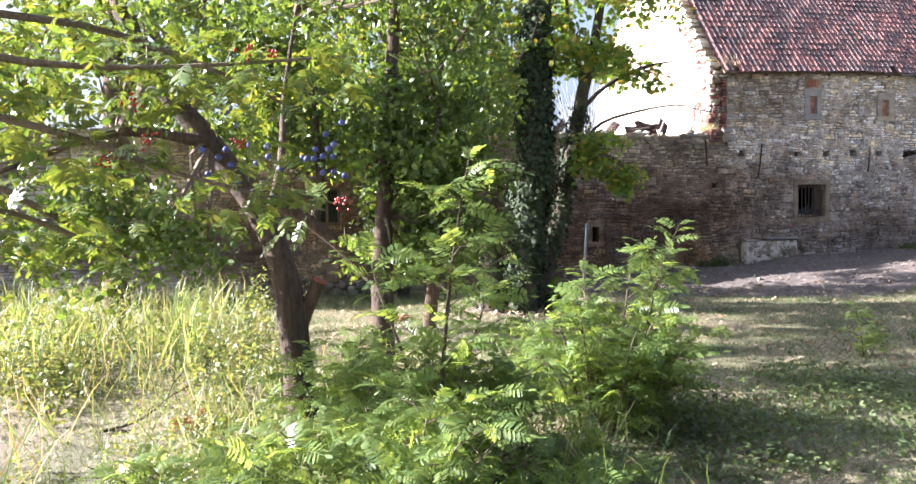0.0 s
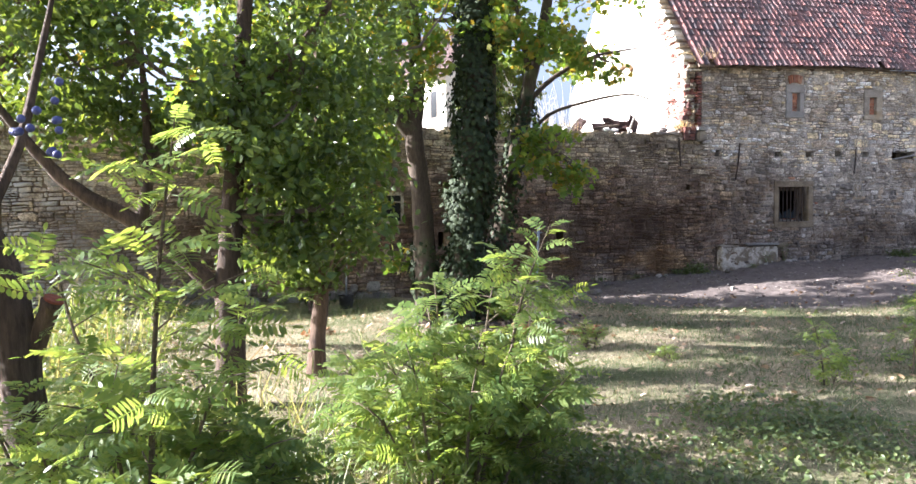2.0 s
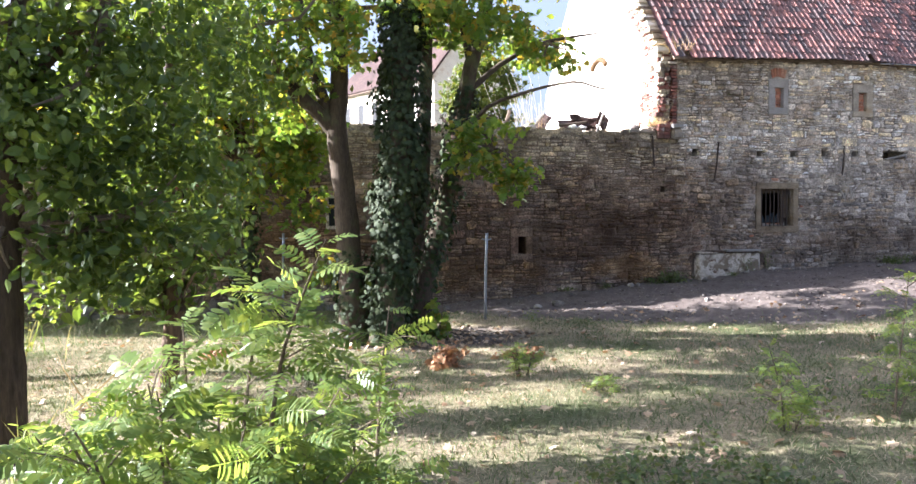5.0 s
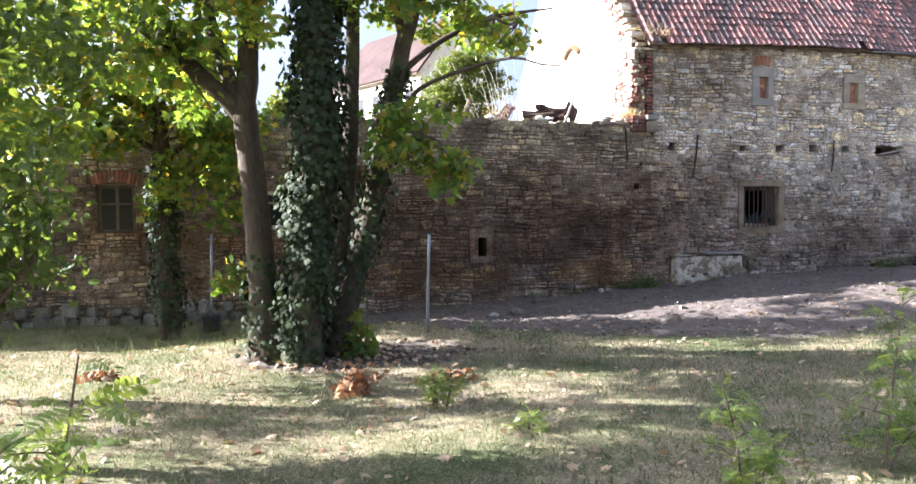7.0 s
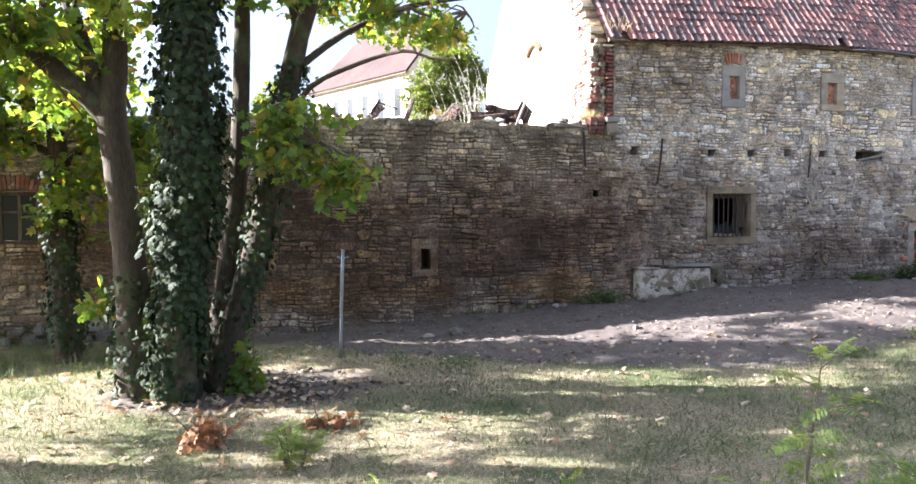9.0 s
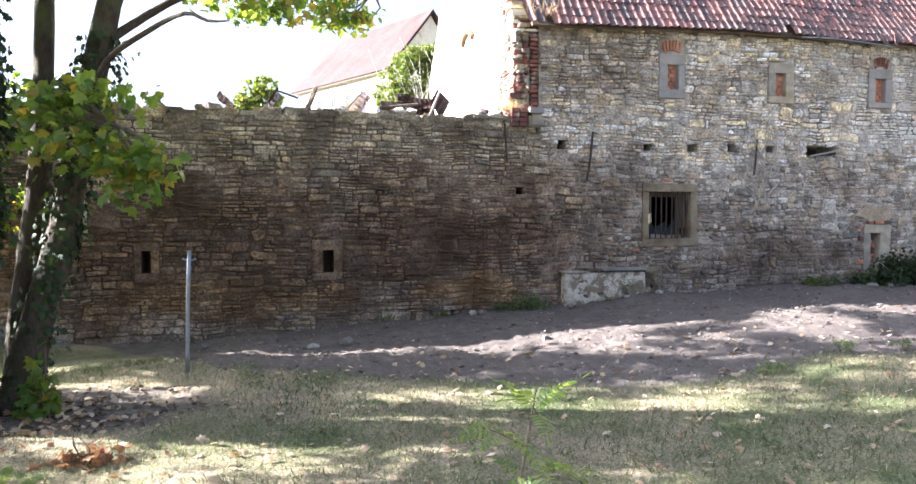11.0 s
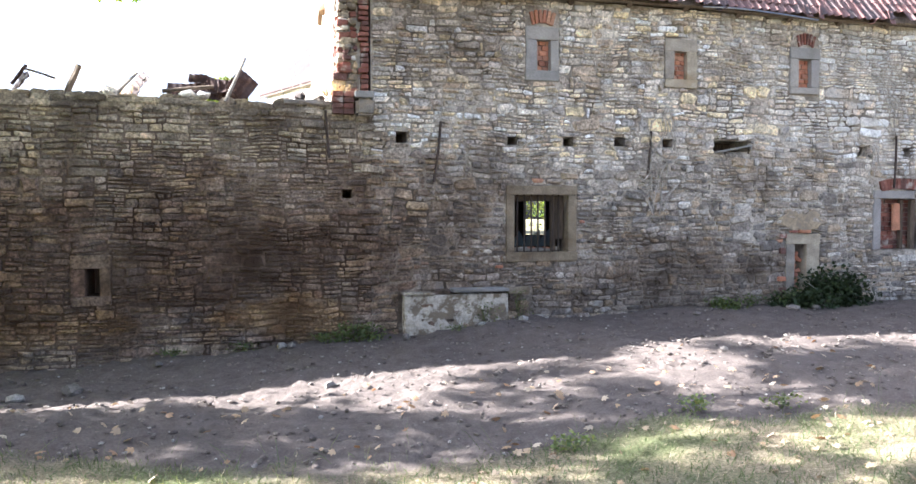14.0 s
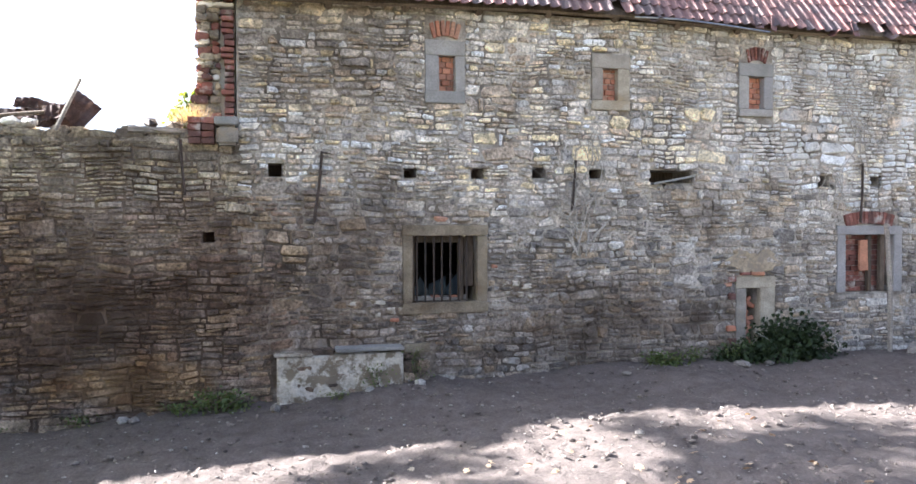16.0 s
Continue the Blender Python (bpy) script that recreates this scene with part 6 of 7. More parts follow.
g = on_ground(rng_g, 150000, -17, 4, -14, -2.5, lambda x, y: (1 - is_soil(x, y)) * (1 - min(1, 2 * maple_foot(x, y))) * min(1, max(0.18, 1 - lush(x, y))) * (0.45 + 0.55 * min(1, (-y) / 8)))
stuff("dry_grass", BLADE, g, upright(rng_g, len(g), 0.8), rng_g.uniform(0.02, 0.06, len(g)), M_STRAW_GRASS, "short dry straw-coloured lawn grass", "grass")
g = on_ground(rng_g, 170000, -17, 5, -14, -2.5, lambda x, y: (1 - is_soil(x, y)) * (1 - min(1, 2 * maple_foot(x, y))) * min(1, max(0.05, lush(x, y))))
stuff("green_grass", BLADE, g, upright(rng_g, len(g), 0.6), rng_g.uniform(0.025, 0.075, len(g)), M_GREEN_GRASS, "short green lawn grass in patches", "grass")
g = on_ground(rng_g, 5200, -19.0, -14.6, -10.2, -4.0, lambda x, y: (1.0 if x < -15.1 - 0.25 * (y + 10) * 0.5 else 0.3) * min(1, max(0, 0.35 + 1.6 * noise.noise((x * 1.1, y * 1.1, 48)))))
stuff("tall_grass", REED, g, upright(rng_g, len(g), 0.28), rng_g.uniform(0.35, 1.05, len(g)), M_REED, "tall yellowing reed-like grass in thick stands", "grass")
g = on_ground(rng_g, 6000, -16.5, -10.9, -2.6, -0.1, lambda x, y: 0.9 * min(1.0, max(0.1, 0.6 + noise.noise((x * 1.3, y * 1.3, 54)))))
stuff("wall_foot_grass", REED, g, upright(rng_g, len(g), 0.7), rng_g.uniform(0.08, 0.32, len(g)), M_GREEN_GRASS, "rank green grass along the wall foot", "grass")
g = on_ground(rng_g, 3500, -17.5, -12.5, -14.3, -10.6, lambda x, y: (1 - is_soil(x, y)) * (0.5 + noise.noise((x * 1.4, y * 1.4, 44))) * (1 if x > -15.4 else 0.3))
stuff("meadow_grass", REED, g, upright(rng_g, len(g), 0.5), rng_g.uniform(0.2, 0.6, len(g)), M_REED, "knee-high unmown meadow grass", "grass")
g = on_ground(rng_g, 2200, -9.2, 3.5, -6.2, -2.2, lambda x, y: 0.9 * math.exp(-((y - soil_edge(x)) / 0.3) ** 2) * max(0, 0.6 + noise.noise((x * 1.5, y, 45))))
stuff("edge_grass", REED, g, upright(rng_g, len(g), 0.5), rng_g.uniform(0.10, 0.28, len(g)), M_GREEN_GRASS, "green grass tufts at the edge of the soil", "grass")


# Rotting leaves whose dark colour also carries the maple's shade
g = on_ground(rng_g, 2600, -12.2, -7.3, -6.4, -3.6, lambda x, y: is_soil(x, y) if y < -3.9 else 0)
stuff("leaf_mould", LOBED, g, flat_turns(rng_g, len(g), 0.5), rng_g.uniform(0.025, 0.07, len(g)), M_SHADE_MOULD, "rotting leaves on bare earth under the maple, darkened for its shade", "leaves")


def weed_bed(name, n, box, height, size, material, label, keep=lambda x, y: 1.0, per=16, shape=OVATE, loose=0.09):
    """Many small leafy weeds over a stretch of ground."""
    c = on_ground(rng_g, n, *box, keep)
    q = np.repeat(c, per, 0)
    t = rng_g.random(len(q))
    tall = np.array([rng_g.uniform(0.35, 1.0) * (0.75 + 0.6 * noise.noise((p[0] * 1.1, p[1] * 1.1, 61))) for p in c]) * height
    lean = rng_g.normal(0, 0.16, (len(c), 2))
    q = q + np.stack([rng_g.normal(0, loose, len(q)) + t * np.repeat(lean[:, 0] * tall, per), rng_g.normal(0, loose, len(q)) + t * np.repeat(lean[:, 1] * tall, per), t * np.repeat(tall, per)], 1)
    return stuff(name, shape, q, frames(rng_g, len(q), 0.9, 0.1), rng_g.uniform(0.6, 1.3, len(q)) * size, material, label, "weeds")


weed_bed("meadow_weeds", 1100, (-15.5, -8.8, -13.8, -10.9), 0.28, 0.05, M_WEED, "low green leafy weeds in the unmown meadow", lambda x, y: max(0, 0.45 + noise.noise((x * 0.9, y * 0.9, 46))) * (1 if y < -11.6 else 0.6))
weed_bed("meadow_weeds", 520, (-9.0, -3.0, -12.4, -9.4), 0.2, 0.045, M_WEED, "scattered green weeds in the lawn", lambda x, y: max(0, 0.2 + noise.noise((x * 0.9, y * 0.9, 47))))
weed_bed("tall_weeds", 800, (-18.7, -14.7, -11.2, -6.5), 1.15, 0.055, M_WEED_PALE, "tall leafy weeds among yellow grass", lambda x, y: min(1, max(0.1, 0.5 + 1.4 * noise.noise((x * 0.9, y * 0.9, 49)))), 30, OVATE, 0.035)
weed_bed("meadow_herbs", 620, (-16.6, -13.6, -13.9, -10.4), 0.42, 0.032, M_WEED_PALE, "pale tangled herbs beside the trodden path", lambda x, y: min(1, max(0, 0.5 + 1.4 * noise.noise((x * 1.0, y * 1.0, 50)))) * (1 if x > -15.9 else 0.35), 24, OVATE, 0.05)
weed_bed("lush_weeds", 520, (-13.0, -8.4, -14.3, -11.3), 0.2, 0.042, M_WEED, "light green weeds in the long grass", lambda x, y: min(1, max(0, 0.45 + 1.2 * noise.noise((x * 0.8, y * 0.8, 52)))), 16)
g = on_ground(rng_g, 420, -18.6, -13.4, -13.6, -8.0, lambda x, y: min(1, max(0, 0.3 + 1.5 * noise.noise((x * 0.8, y * 0.8, 53)))))
stuff("dry_stalks", REED, g, upright(rng_g, len(g), 0.45), rng_g.uniform(0.2, 0.75, len(g)), M_STRAW, "brittle dry stalks among the weeds", "grass")
for k, (x, y, h, s) in enumerate(((-2.85, -0.12, 0.22, 0.05), (-3.5, -0.12, 0.12, 0.04), (-1.02, -0.3, 0.32, 0.04), (-0.45, -0.28, 0.45, 0.03), (3.1, -0.18, 0.16, 0.05), (3.75, -0.2, 0.18, 0.05), (-4.6, -0.12, 0.14, 0.04),
                                  (-1.75, -5.3, 0.16, 0.05), (-0.3, -4.9, 0.14, 0.045), (-1.5, -0.42, 0.1, 0.03), (-7.9, -4.1, 0.2, 0.035), (0.6, -5.0, 0.12, 0.04), (-5.6, -0.12, 0.1, 0.04), (4.4, -0.25, 0.25, 0.05))):
    n = 90
    z = ground_z(x, y)
    ob = empty_at("weed", x, y, z)
    p = np.stack([rng_g.normal(0, 0.10, n), rng_g.normal(0, 0.06, n), rng_g.uniform(0.02, h, n)], 1)
    mesh_part("leaves", *scatter(OVATE, p, frames(rng_g, n, 0.8, 0.1), rng_g.uniform(0.6, 1.3, n) * s), M_WEED, ob)
    for j in range(4):
        mesh_part("stalk", *tube_data([(0, 0, -0.02), (rng_g.normal(0, 0.05), rng_g.normal(0, 0.03), h * 0.6), (rng_g.normal(0, 0.09), rng_g.normal(0, 0.05), h)], [0.004, 0.003, 0.002], 5, 0, j, 2), M_WEED, ob)
    tagged(ob, "small green weed rooted in bare earth" if y < -1 else "green weed at the foot of the wall", "weed")

g = on_ground(rng_g, 2600, -15, 3, -12.5, -2.5, lambda x, y: 0.75 - 0.35 * is_soil(x, y))
g[:, 2] += 0.02
stuff("fallen_leaves", LOBED, g, flat_turns(rng_g, len(g), 0.45), rng_g.uniform(0.035, 0.10, len(g)), M_LITTER, "dry brown maple leaves scattered on the ground", "leaves")
g = on_ground(rng_g, 900, -11.4, -8.2, -6.2, -4.2, lambda x, y: math.exp(-((x + 9.9) / 1.0) ** 2 - ((y + 5.3) / 0.5) ** 2))
g[:, 2] += 0.02
stuff("fallen_leaves", LOBED, g, flat_turns(rng_g, len(g), 0.6), rng_g.uniform(0.04, 0.10, len(g)), M_LITTER, "brown leaf litter round the maple foot", "leaves")


def rock_data(rng, c, r):
    t = (1 + 5 ** 0.5) / 2
    v = [(-1, t, 0), (1, t, 0), (-1, -t, 0), (1, -t, 0), (0, -1, t), (0, 1, t), (0, -1, -t), (0, 1, -t), (t, 0, -1), (t, 0, 1), (-t, 0, -1), (-t, 0, 1)]
    f = [(0, 11, 5), (0, 5, 1), (0, 1, 7), (0, 7, 10), (0, 10, 11), (1, 5, 9), (5, 11, 4), (11, 10, 2), (10, 7, 6), (7, 1, 8), (3, 9, 4), (3, 4, 2), (3, 2, 6), (3, 6, 8), (3, 8, 9), (4, 9, 5), (2, 4, 11), (6, 2, 10), (8, 6, 7), (9, 8, 1)]
    s = np.array([rng.uniform(0.7, 1.4), rng.uniform(0.6, 1.1), rng.uniform(0.4, 0.75)]) * r * 0.53
    a = rng.uniform(0, math.pi)
    out = []
    for p in v:
        q = np.array(p) * s * rng.uniform(0.78, 1.2)
        out.append((c[0] + q[0] * math.cos(a) - q[1] * math.sin(a), c[1] + q[0] * math.sin(a) + q[1] * math.cos(a), c[2] + q[2]))
    return out, f


rr = random.Random(81)
g = on_ground(rng_g, 2400, -9.5, 8, -5.2, -0.15, lambda x, y: is_soil(x, y) * (0.5 + 0.5 * math.exp(y)))
tagged(mesh_part("pebbles", *join_data([rock_data(rr, p, rr.choice((0.006, 0.009, 0.014, 0.024)) * rr.uniform(0.6, 1.1)) for p in g]), M_STONE_LOOSE), "small stones and clods strewn over the dug earth", "pebbles", kind="stuff")
g = on_ground(rng_g, 3200, -9.3, 6, -5.4, -0.3, lambda x, y: is_soil(x, y))
tagged(mesh_part("clods", *join_data([rock_data(rr, p - np.array([0, 0, 0.01]), rr.choice((0.010, 0.014, 0.02, 0.034)) * rr.uniform(0.7, 1.2)) for p in g]), M_CLOD), "crumbled clods of dry earth", "soil", kind="stuff")
for x, y, r in ((-4.09, -0.28, 0.17), (-3.95, -0.35, 0.12), (-6.49, -1.78, 0.16), (-7.0, -2.0, 0.12), (-3.58, -2.55, 0.11), (-1.1, -0.4, 0.1), (-0.45, -0.42, 0.13), (-8.6, -1.0, 0.14), (1.4, -2.9, 0.1), (4.3, -0.6, 0.14), (4.8, -0.55, 0.12),
                (-2.3, -0.5, 0.13), (-5.7, -0.6, 0.12), (2.4, -0.7, 0.08), (7.7, -0.35, 0.3), (8.2, -0.4, 0.25)):
    r *= 0.72
    z = ground_z(x, y)
    ob = mesh_part("fieldstone", *rock_data(rr, (0, 0, r * 0.15), r), M_STONE_LOOSE)
    ob.matrix_basis = pose(x, y, z)
    tagged(ob, "grey broken fieldstone lying on dug earth", "stone", "loose stones by the wall")


# ---- ivy, creepers and rubble at the wall ----
def leaf_heap(name, x, y, z, radii, n, shape, size, material, label, category, seed, stems=8, stem_mat=M_TWIG):
    rng = np.random.default_rng(seed)
    ob = empty_at(name, x, y, z)
    d = rng.normal(0, 1, (n, 3))
    d /= np.linalg.norm(d, axis=1, keepdims=True)
    p = d * np.array(radii) * rng.uniform(0.5, 1.05, (n, 1)) * (1 + 0.25 * np.sin(d[:, :1] * 9 + d[:, 1:2] * 7))
    p[:, 2] = np.abs(p[:, 2])
    mesh_part("leaves", *scatter(shape, p, frames(rng, n, 0.5, 0.4), rng.uniform(0.6, 1.3, n) * size), material, ob)
    for k in range(stems):
        e = rng.normal(0, 0.55, 3) * radii
        e[2] = abs(e[2]) + 0.3 * radii[2]
        mesh_part("stem", *tube_data([(0.1 * e[0], 0.1 * e[1], -0.02), tuple(e * 0.6 + rng.normal(0, 0.04, 3)), tuple(e * 1.15)], [0.008, 0.006, 0.003], 5, 0, k, 3), stem_mat, ob)
    return tagged(ob, label, category)


leaf_heap("ivy_bush", 5.35, -0.26, 0.0, (0.85, 0.26, 0.62), 2600, LOBED, 0.06, M_IVY, "dark ivy bush heaped against the wall foot", "ivy", 91, 14, M_PALE_VINE)
leaf_heap("ivy_bush", 4.5, -0.2, 0.0, (0.45, 0.18, 0.25), 600, LOBED, 0.05, M_IVY, "low ivy creeping along the wall foot", "ivy", 92, 5)
leaf_heap("ivy_bush", 3.3, -0.2, 0.02, (0.35, 0.15, 0.16), 320, OVATE, 0.06, M_WEED, "low green weeds along the wall foot", "weed", 93, 5)
leaf_heap("ivy_bush", -3.0, -0.18, -0.27, (0.5, 0.15, 0.3), 420, OVATE, 0.055, M_WEED, "dark nettles by the plinth", "weed", 94, 6)
leaf_heap("withered_branch", -10.05, -7.05, ground_z(-10.05, -7.05), (0.22, 0.16, 0.33), 120, LOBED, 0.085, M_DEAD, "withered maple branch with curled orange leaves", "dead branch", 95, 6)
leaf_heap("withered_branch", -9.0, -6.75, ground_z(-9.0, -6.75), (0.38, 0.10, 0.15), 85, LOBED, 0.08, M_DEAD, "fallen twig of dry orange leaves on grass", "dead branch", 96, 4)
leaf_heap("withered_branch", -12.75, -5.6, ground_z(-12.75, -5.6), (0.22, 0.10, 0.10), 45, LOBED, 0.08, M_DEAD, "dry twig with brown leaves on the lawn", "dead branch", 99, 4)
leaf_heap("sprout", -9.75, -5.2, ground_z(-9.75, -5.2), (0.2, 0.16, 0.55), 120, LOBED, 0.11, M_MAPLE, "young maple sprout at the tree foot", "sapling", 97, 5)
leaf_heap("sprout", -11.35, -4.5, 0.35, (0.25, 0.2, 0.5), 70, LOBED, 0.12, M_MAPLE, "leafy maple shoot beside the stem", "sapling", 98, 4)


leaf_heap("withered_branch", -15.35, -11.7, ground_z(-15.35, -11.7), (0.28, 0.14, 0.12), 90, LOBED, 0.07, M_DEAD, "heap of brown withered leaves beside the trodden path", "dead branch", 100, 5)
fallen = empty_at("fallen_branch", -16.0, -11.6, ground_z(-16.0, -11.6))
for k, pts in enumerate(([(-0.25, -0.1, 0.03), (0.0, 0.0, 0.05), (0.28, 0.12, 0.12), (0.55, 0.3, 0.3), (0.8, 0.42, 0.42)], [(0.28, 0.12, 0.12), (0.4, 0.0, 0.28), (0.6, -0.08, 0.36)], [(0.55, 0.3, 0.3), (0.62, 0.42, 0.48), (0.75, 0.5, 0.62)], [(-0.2, 0.06, 0.02), (0.05, -0.08, 0.03), (0.2, -0.12, 0.02)])):
    mesh_part("branch", *tube_data([tuple(0.6 * c for c in p) for p in pts], list(np.linspace(0.014 if k in (0, 3) else 0.007, 0.004, len(pts))), 7, 0.1, k, 3), M_BARK, fallen)
tagged(fallen, "dark fallen branch with bare side twigs on the path", "branch")


def straw_tuft(x, y, z, n, h, label, seed):
    rng = np.random.default_rng(seed)
    ob = empty_at("straw_tuft", x, y, z)
    p = np.stack([rng.normal(0, 0.12, n), rng.normal(0, 0.06, n), np.zeros(n)], 1)
    mesh_part("tuft", *scatter(REED, p, upright(rng, n, 0.7), rng.uniform(0.4, 1.1, n) * h), M_STRAW, ob)
    return tagged(ob, label, "grass tuft")


straw_tuft(-3.28, 0.05, 3.38, 420, 0.26, "dry straw-yellow grass tuft on the wall top", 101)
straw_tuft(-2.72, -0.1, 5.05, 60, 0.5, "dry grass stalks growing at the roof edge", 102)
straw_tuft(-6.3, 0.2, 3.3, 80, 0.35, "dry stalks on the broken wall top", 103)


def creeper(x, z, n, up, side, seed, label, thick=0.016):
    """Bare pale stems that fork as they cling to the wall."""
    r = random.Random(seed)
    ob = empty_at("creeper", x, -0.068, z)
    for k in range(n):
        p, d, pts = Vector((r.gauss(0, 0.07) + (0.0 if k % 3 == 0 else r.uniform(-0.3, 0.5) * side), 0, r.uniform(0, up * (0.15 if k % 3 == 0 else 0.6)))), Vector((r.uniform(-0.8, 1) * side * (0.25 if k % 3 == 0 else 1), 0, r.uniform(0.3, 1.0))).normalized(), []
        for s in range(7):
            pts.append((p.x, r.uniform(-0.012, 0.004), p.z))
            d = (d + Vector((r.uniform(-0.75, 0.75), 0, r.uniform(-0.5, 0.6)))).normalized()
            p = p + d * abs(up) * r.uniform(0.08, 0.18)
        rad = r.uniform(0.45, 1.0) * thick
        mesh_part("stem", *tube_data(pts, [rad * (1 - 0.12 * i) for i in range(7)], 5, 0.1, k, 2), M_PALE_VINE, ob)
    return tagged(ob, label, "creeper")


creeper(1.95, 1.6, 15, 1.5, 0.45, 111, "bare pale creeper stems clinging below a joist hole")
creeper(2.25, 2.6, 6, 0.9, 1.2, 112, "leafless creeper spreading over the masonry", 0.011)
creeper(6.25, 2.2, 6, 0.9, 0.4, 113, "dead creeper hanging by the window")
creeper(6.9, 3.0, 26, 2.2, 0.9, 114, "thin web of leafless creeper on pale stone", 0.006)
creeper(6.4, 4.0, 6, 1.0, 0.8, 115, "wispy leafless creeper under the eave", 0.005)


def bent_sheet(name, x, y, z, w, d, rx, ry, rz, seed, label):
    """A corrugated, buckled iron sheet."""
    r = random.Random(seed)
    nx, ny = 26, 5
    verts = []
    for j in range(ny):
        for i in range(nx):
            u, v = i / (nx - 1) - 0.5, j / (ny - 1) - 0.5
            verts.append((u * w, v * d, 0.006 * math.sin(u * w * 75) + 0.045 * noise.noise((u * 2.5 + seed, v * 2, 5)) - 0.05 * abs(u) ** 2))
    faces = [(j * nx + i, j * nx + i + 1, (j + 1) * nx + i + 1, (j + 1) * nx + i) for j in range(ny - 1) for i in range(nx - 1)]
    bm = bmesh.new()
    bm.from_mesh(as_mesh("tmp", verts, faces, M_RUST))
    bmesh.ops.solidify(bm, geom=bm.faces[:], thickness=0.006)
    ob = part(name, bm, M_RUST)
    ob.matrix_basis = pose(x, y, z, rx, ry, rz)
    return tagged(ob, label, "iron sheet")


bent_sheet("iron_sheet", -5.15, 0.26, 3.40, 1.0, 0.26, 52, 3, 4, 1, "rusty corrugated iron sheet buckled on the wall top")
bent_sheet("iron_sheet", -4.95, 0.20, 3.47, 0.8, 0.22, 60, -6, -5, 2, "dark rusted iron sheet lying on rubble")
bent_sheet("iron_sheet", -5.05, 0.30, 3.56, 0.62, 0.2, 48, 9, 6, 6, "flat rusted sheet on top of the iron pile")
bent_sheet("iron_sheet", -4.60, 0.12, 3.50, 0.34, 0.42, 68, 38, 12, 3, "rust-brown iron sheet bent over the wall edge")
bent_sheet("iron_sheet", -8.3, 0.2, 3.40, 0.36, 0.3, 40, 42, 20, 4, "small rusty sheet tipped on the wall")
bent_sheet("iron_sheet", -7.55, 0.2, 3.41, 0.4, 0.3, 40, -48, -15, 5, "reddish rusted sheet on the broken wall top")
bent_sheet("iron_sheet", -6.05, 0.2, 3.44, 0.42, 0.3, 45, -52, -10, 7, "narrow rusty sheet standing askew on the wall")


def timber(x0, z0, x1, z1, y, w, material, label, seed):
    a, b = Vector((x0, y, z0)), Vector((x1, y + 0.05, z1))
    ob = mesh_part("timber", *tube_data([Vector((0, 0, 0)), (b - a) * 0.5 + Vector((0, 0.005, 0.005)), b - a], [w, w * 0.95, w * 0.9], 6, 0.12, seed, 2), material)
    ob.matrix_basis = pose(*a)
    return tagged(ob, label, "timber")


timber(-4.83, 3.22, -4.56, 3.86, -0.06, 0.028, M_GREY_WOOD, "pale grey slat leaning over the wall edge", 1)
timber(-6.95, 3.30, -6.8, 3.70, 0.2, 0.05, M_DARK_WOOD, "short charred beam end on the wall top", 2)
timber(-7.62, 3.38, -7.45, 3.66, 0.15, 0.025, M_RUST, "thin rusty iron strut sticking up", 3)
timber(-7.5, 3.62, -7.1, 3.5, 0.2, 0.018, M_DARK_WOOD, "thin dark batten among rubble", 4)
timber(-6.3, 3.3, -6.03, 3.62, 0.12, 0.022, M_GREY_WOOD, "thin weathered batten standing askew", 5)
timber(-5.7, 3.36, -5.0, 3.46, 0.1, 0.03, M_DARK_WOOD, "dark beam lying along the wall top", 6)
timber(-4.02, 3.26, -3.2, 3.25, -0.05, 0.05, M_GREY_WOOD, "split pale beam bedded in the wall top", 7)
for x, z, r, mt, lab in ((-5.37, 3.38, 0.12, M_PLASTER, "white lime-coated stone on the wall top"), (-5.15, 3.36, 0.12, M_FACADE, "loose flat stone on the wall top"), (-3.78, 3.40, 0.14, M_IRON, "dark loose stone on the wall top"),
                         (-6.4, 3.36, 0.14, M_FACADE, "pale loose stone on the broken wall"), (-8.6, 3.34, 0.15, M_LOW, "brown loose stone on the broken wall"), (-3.5, 3.36, 0.13, M_LOW, "loose stone below the gable end")):
    ob = mesh_part("rubble_stone", *rock_data(rr, (0, 0, 0), r), mt)
    ob.matrix_basis = pose(x, 0.08, z - 0.05)
    tagged(ob, lab, "stone", "loose stones on the wall top")
leaf_heap("twig_nest", -3.37, -0.06, 3.33, (0.12, 0.08, 0.1), 120, REED, 0.14, M_DARK_STRAW, "dark tangle of dead roots on the wall", "dead plant", 121, 4)


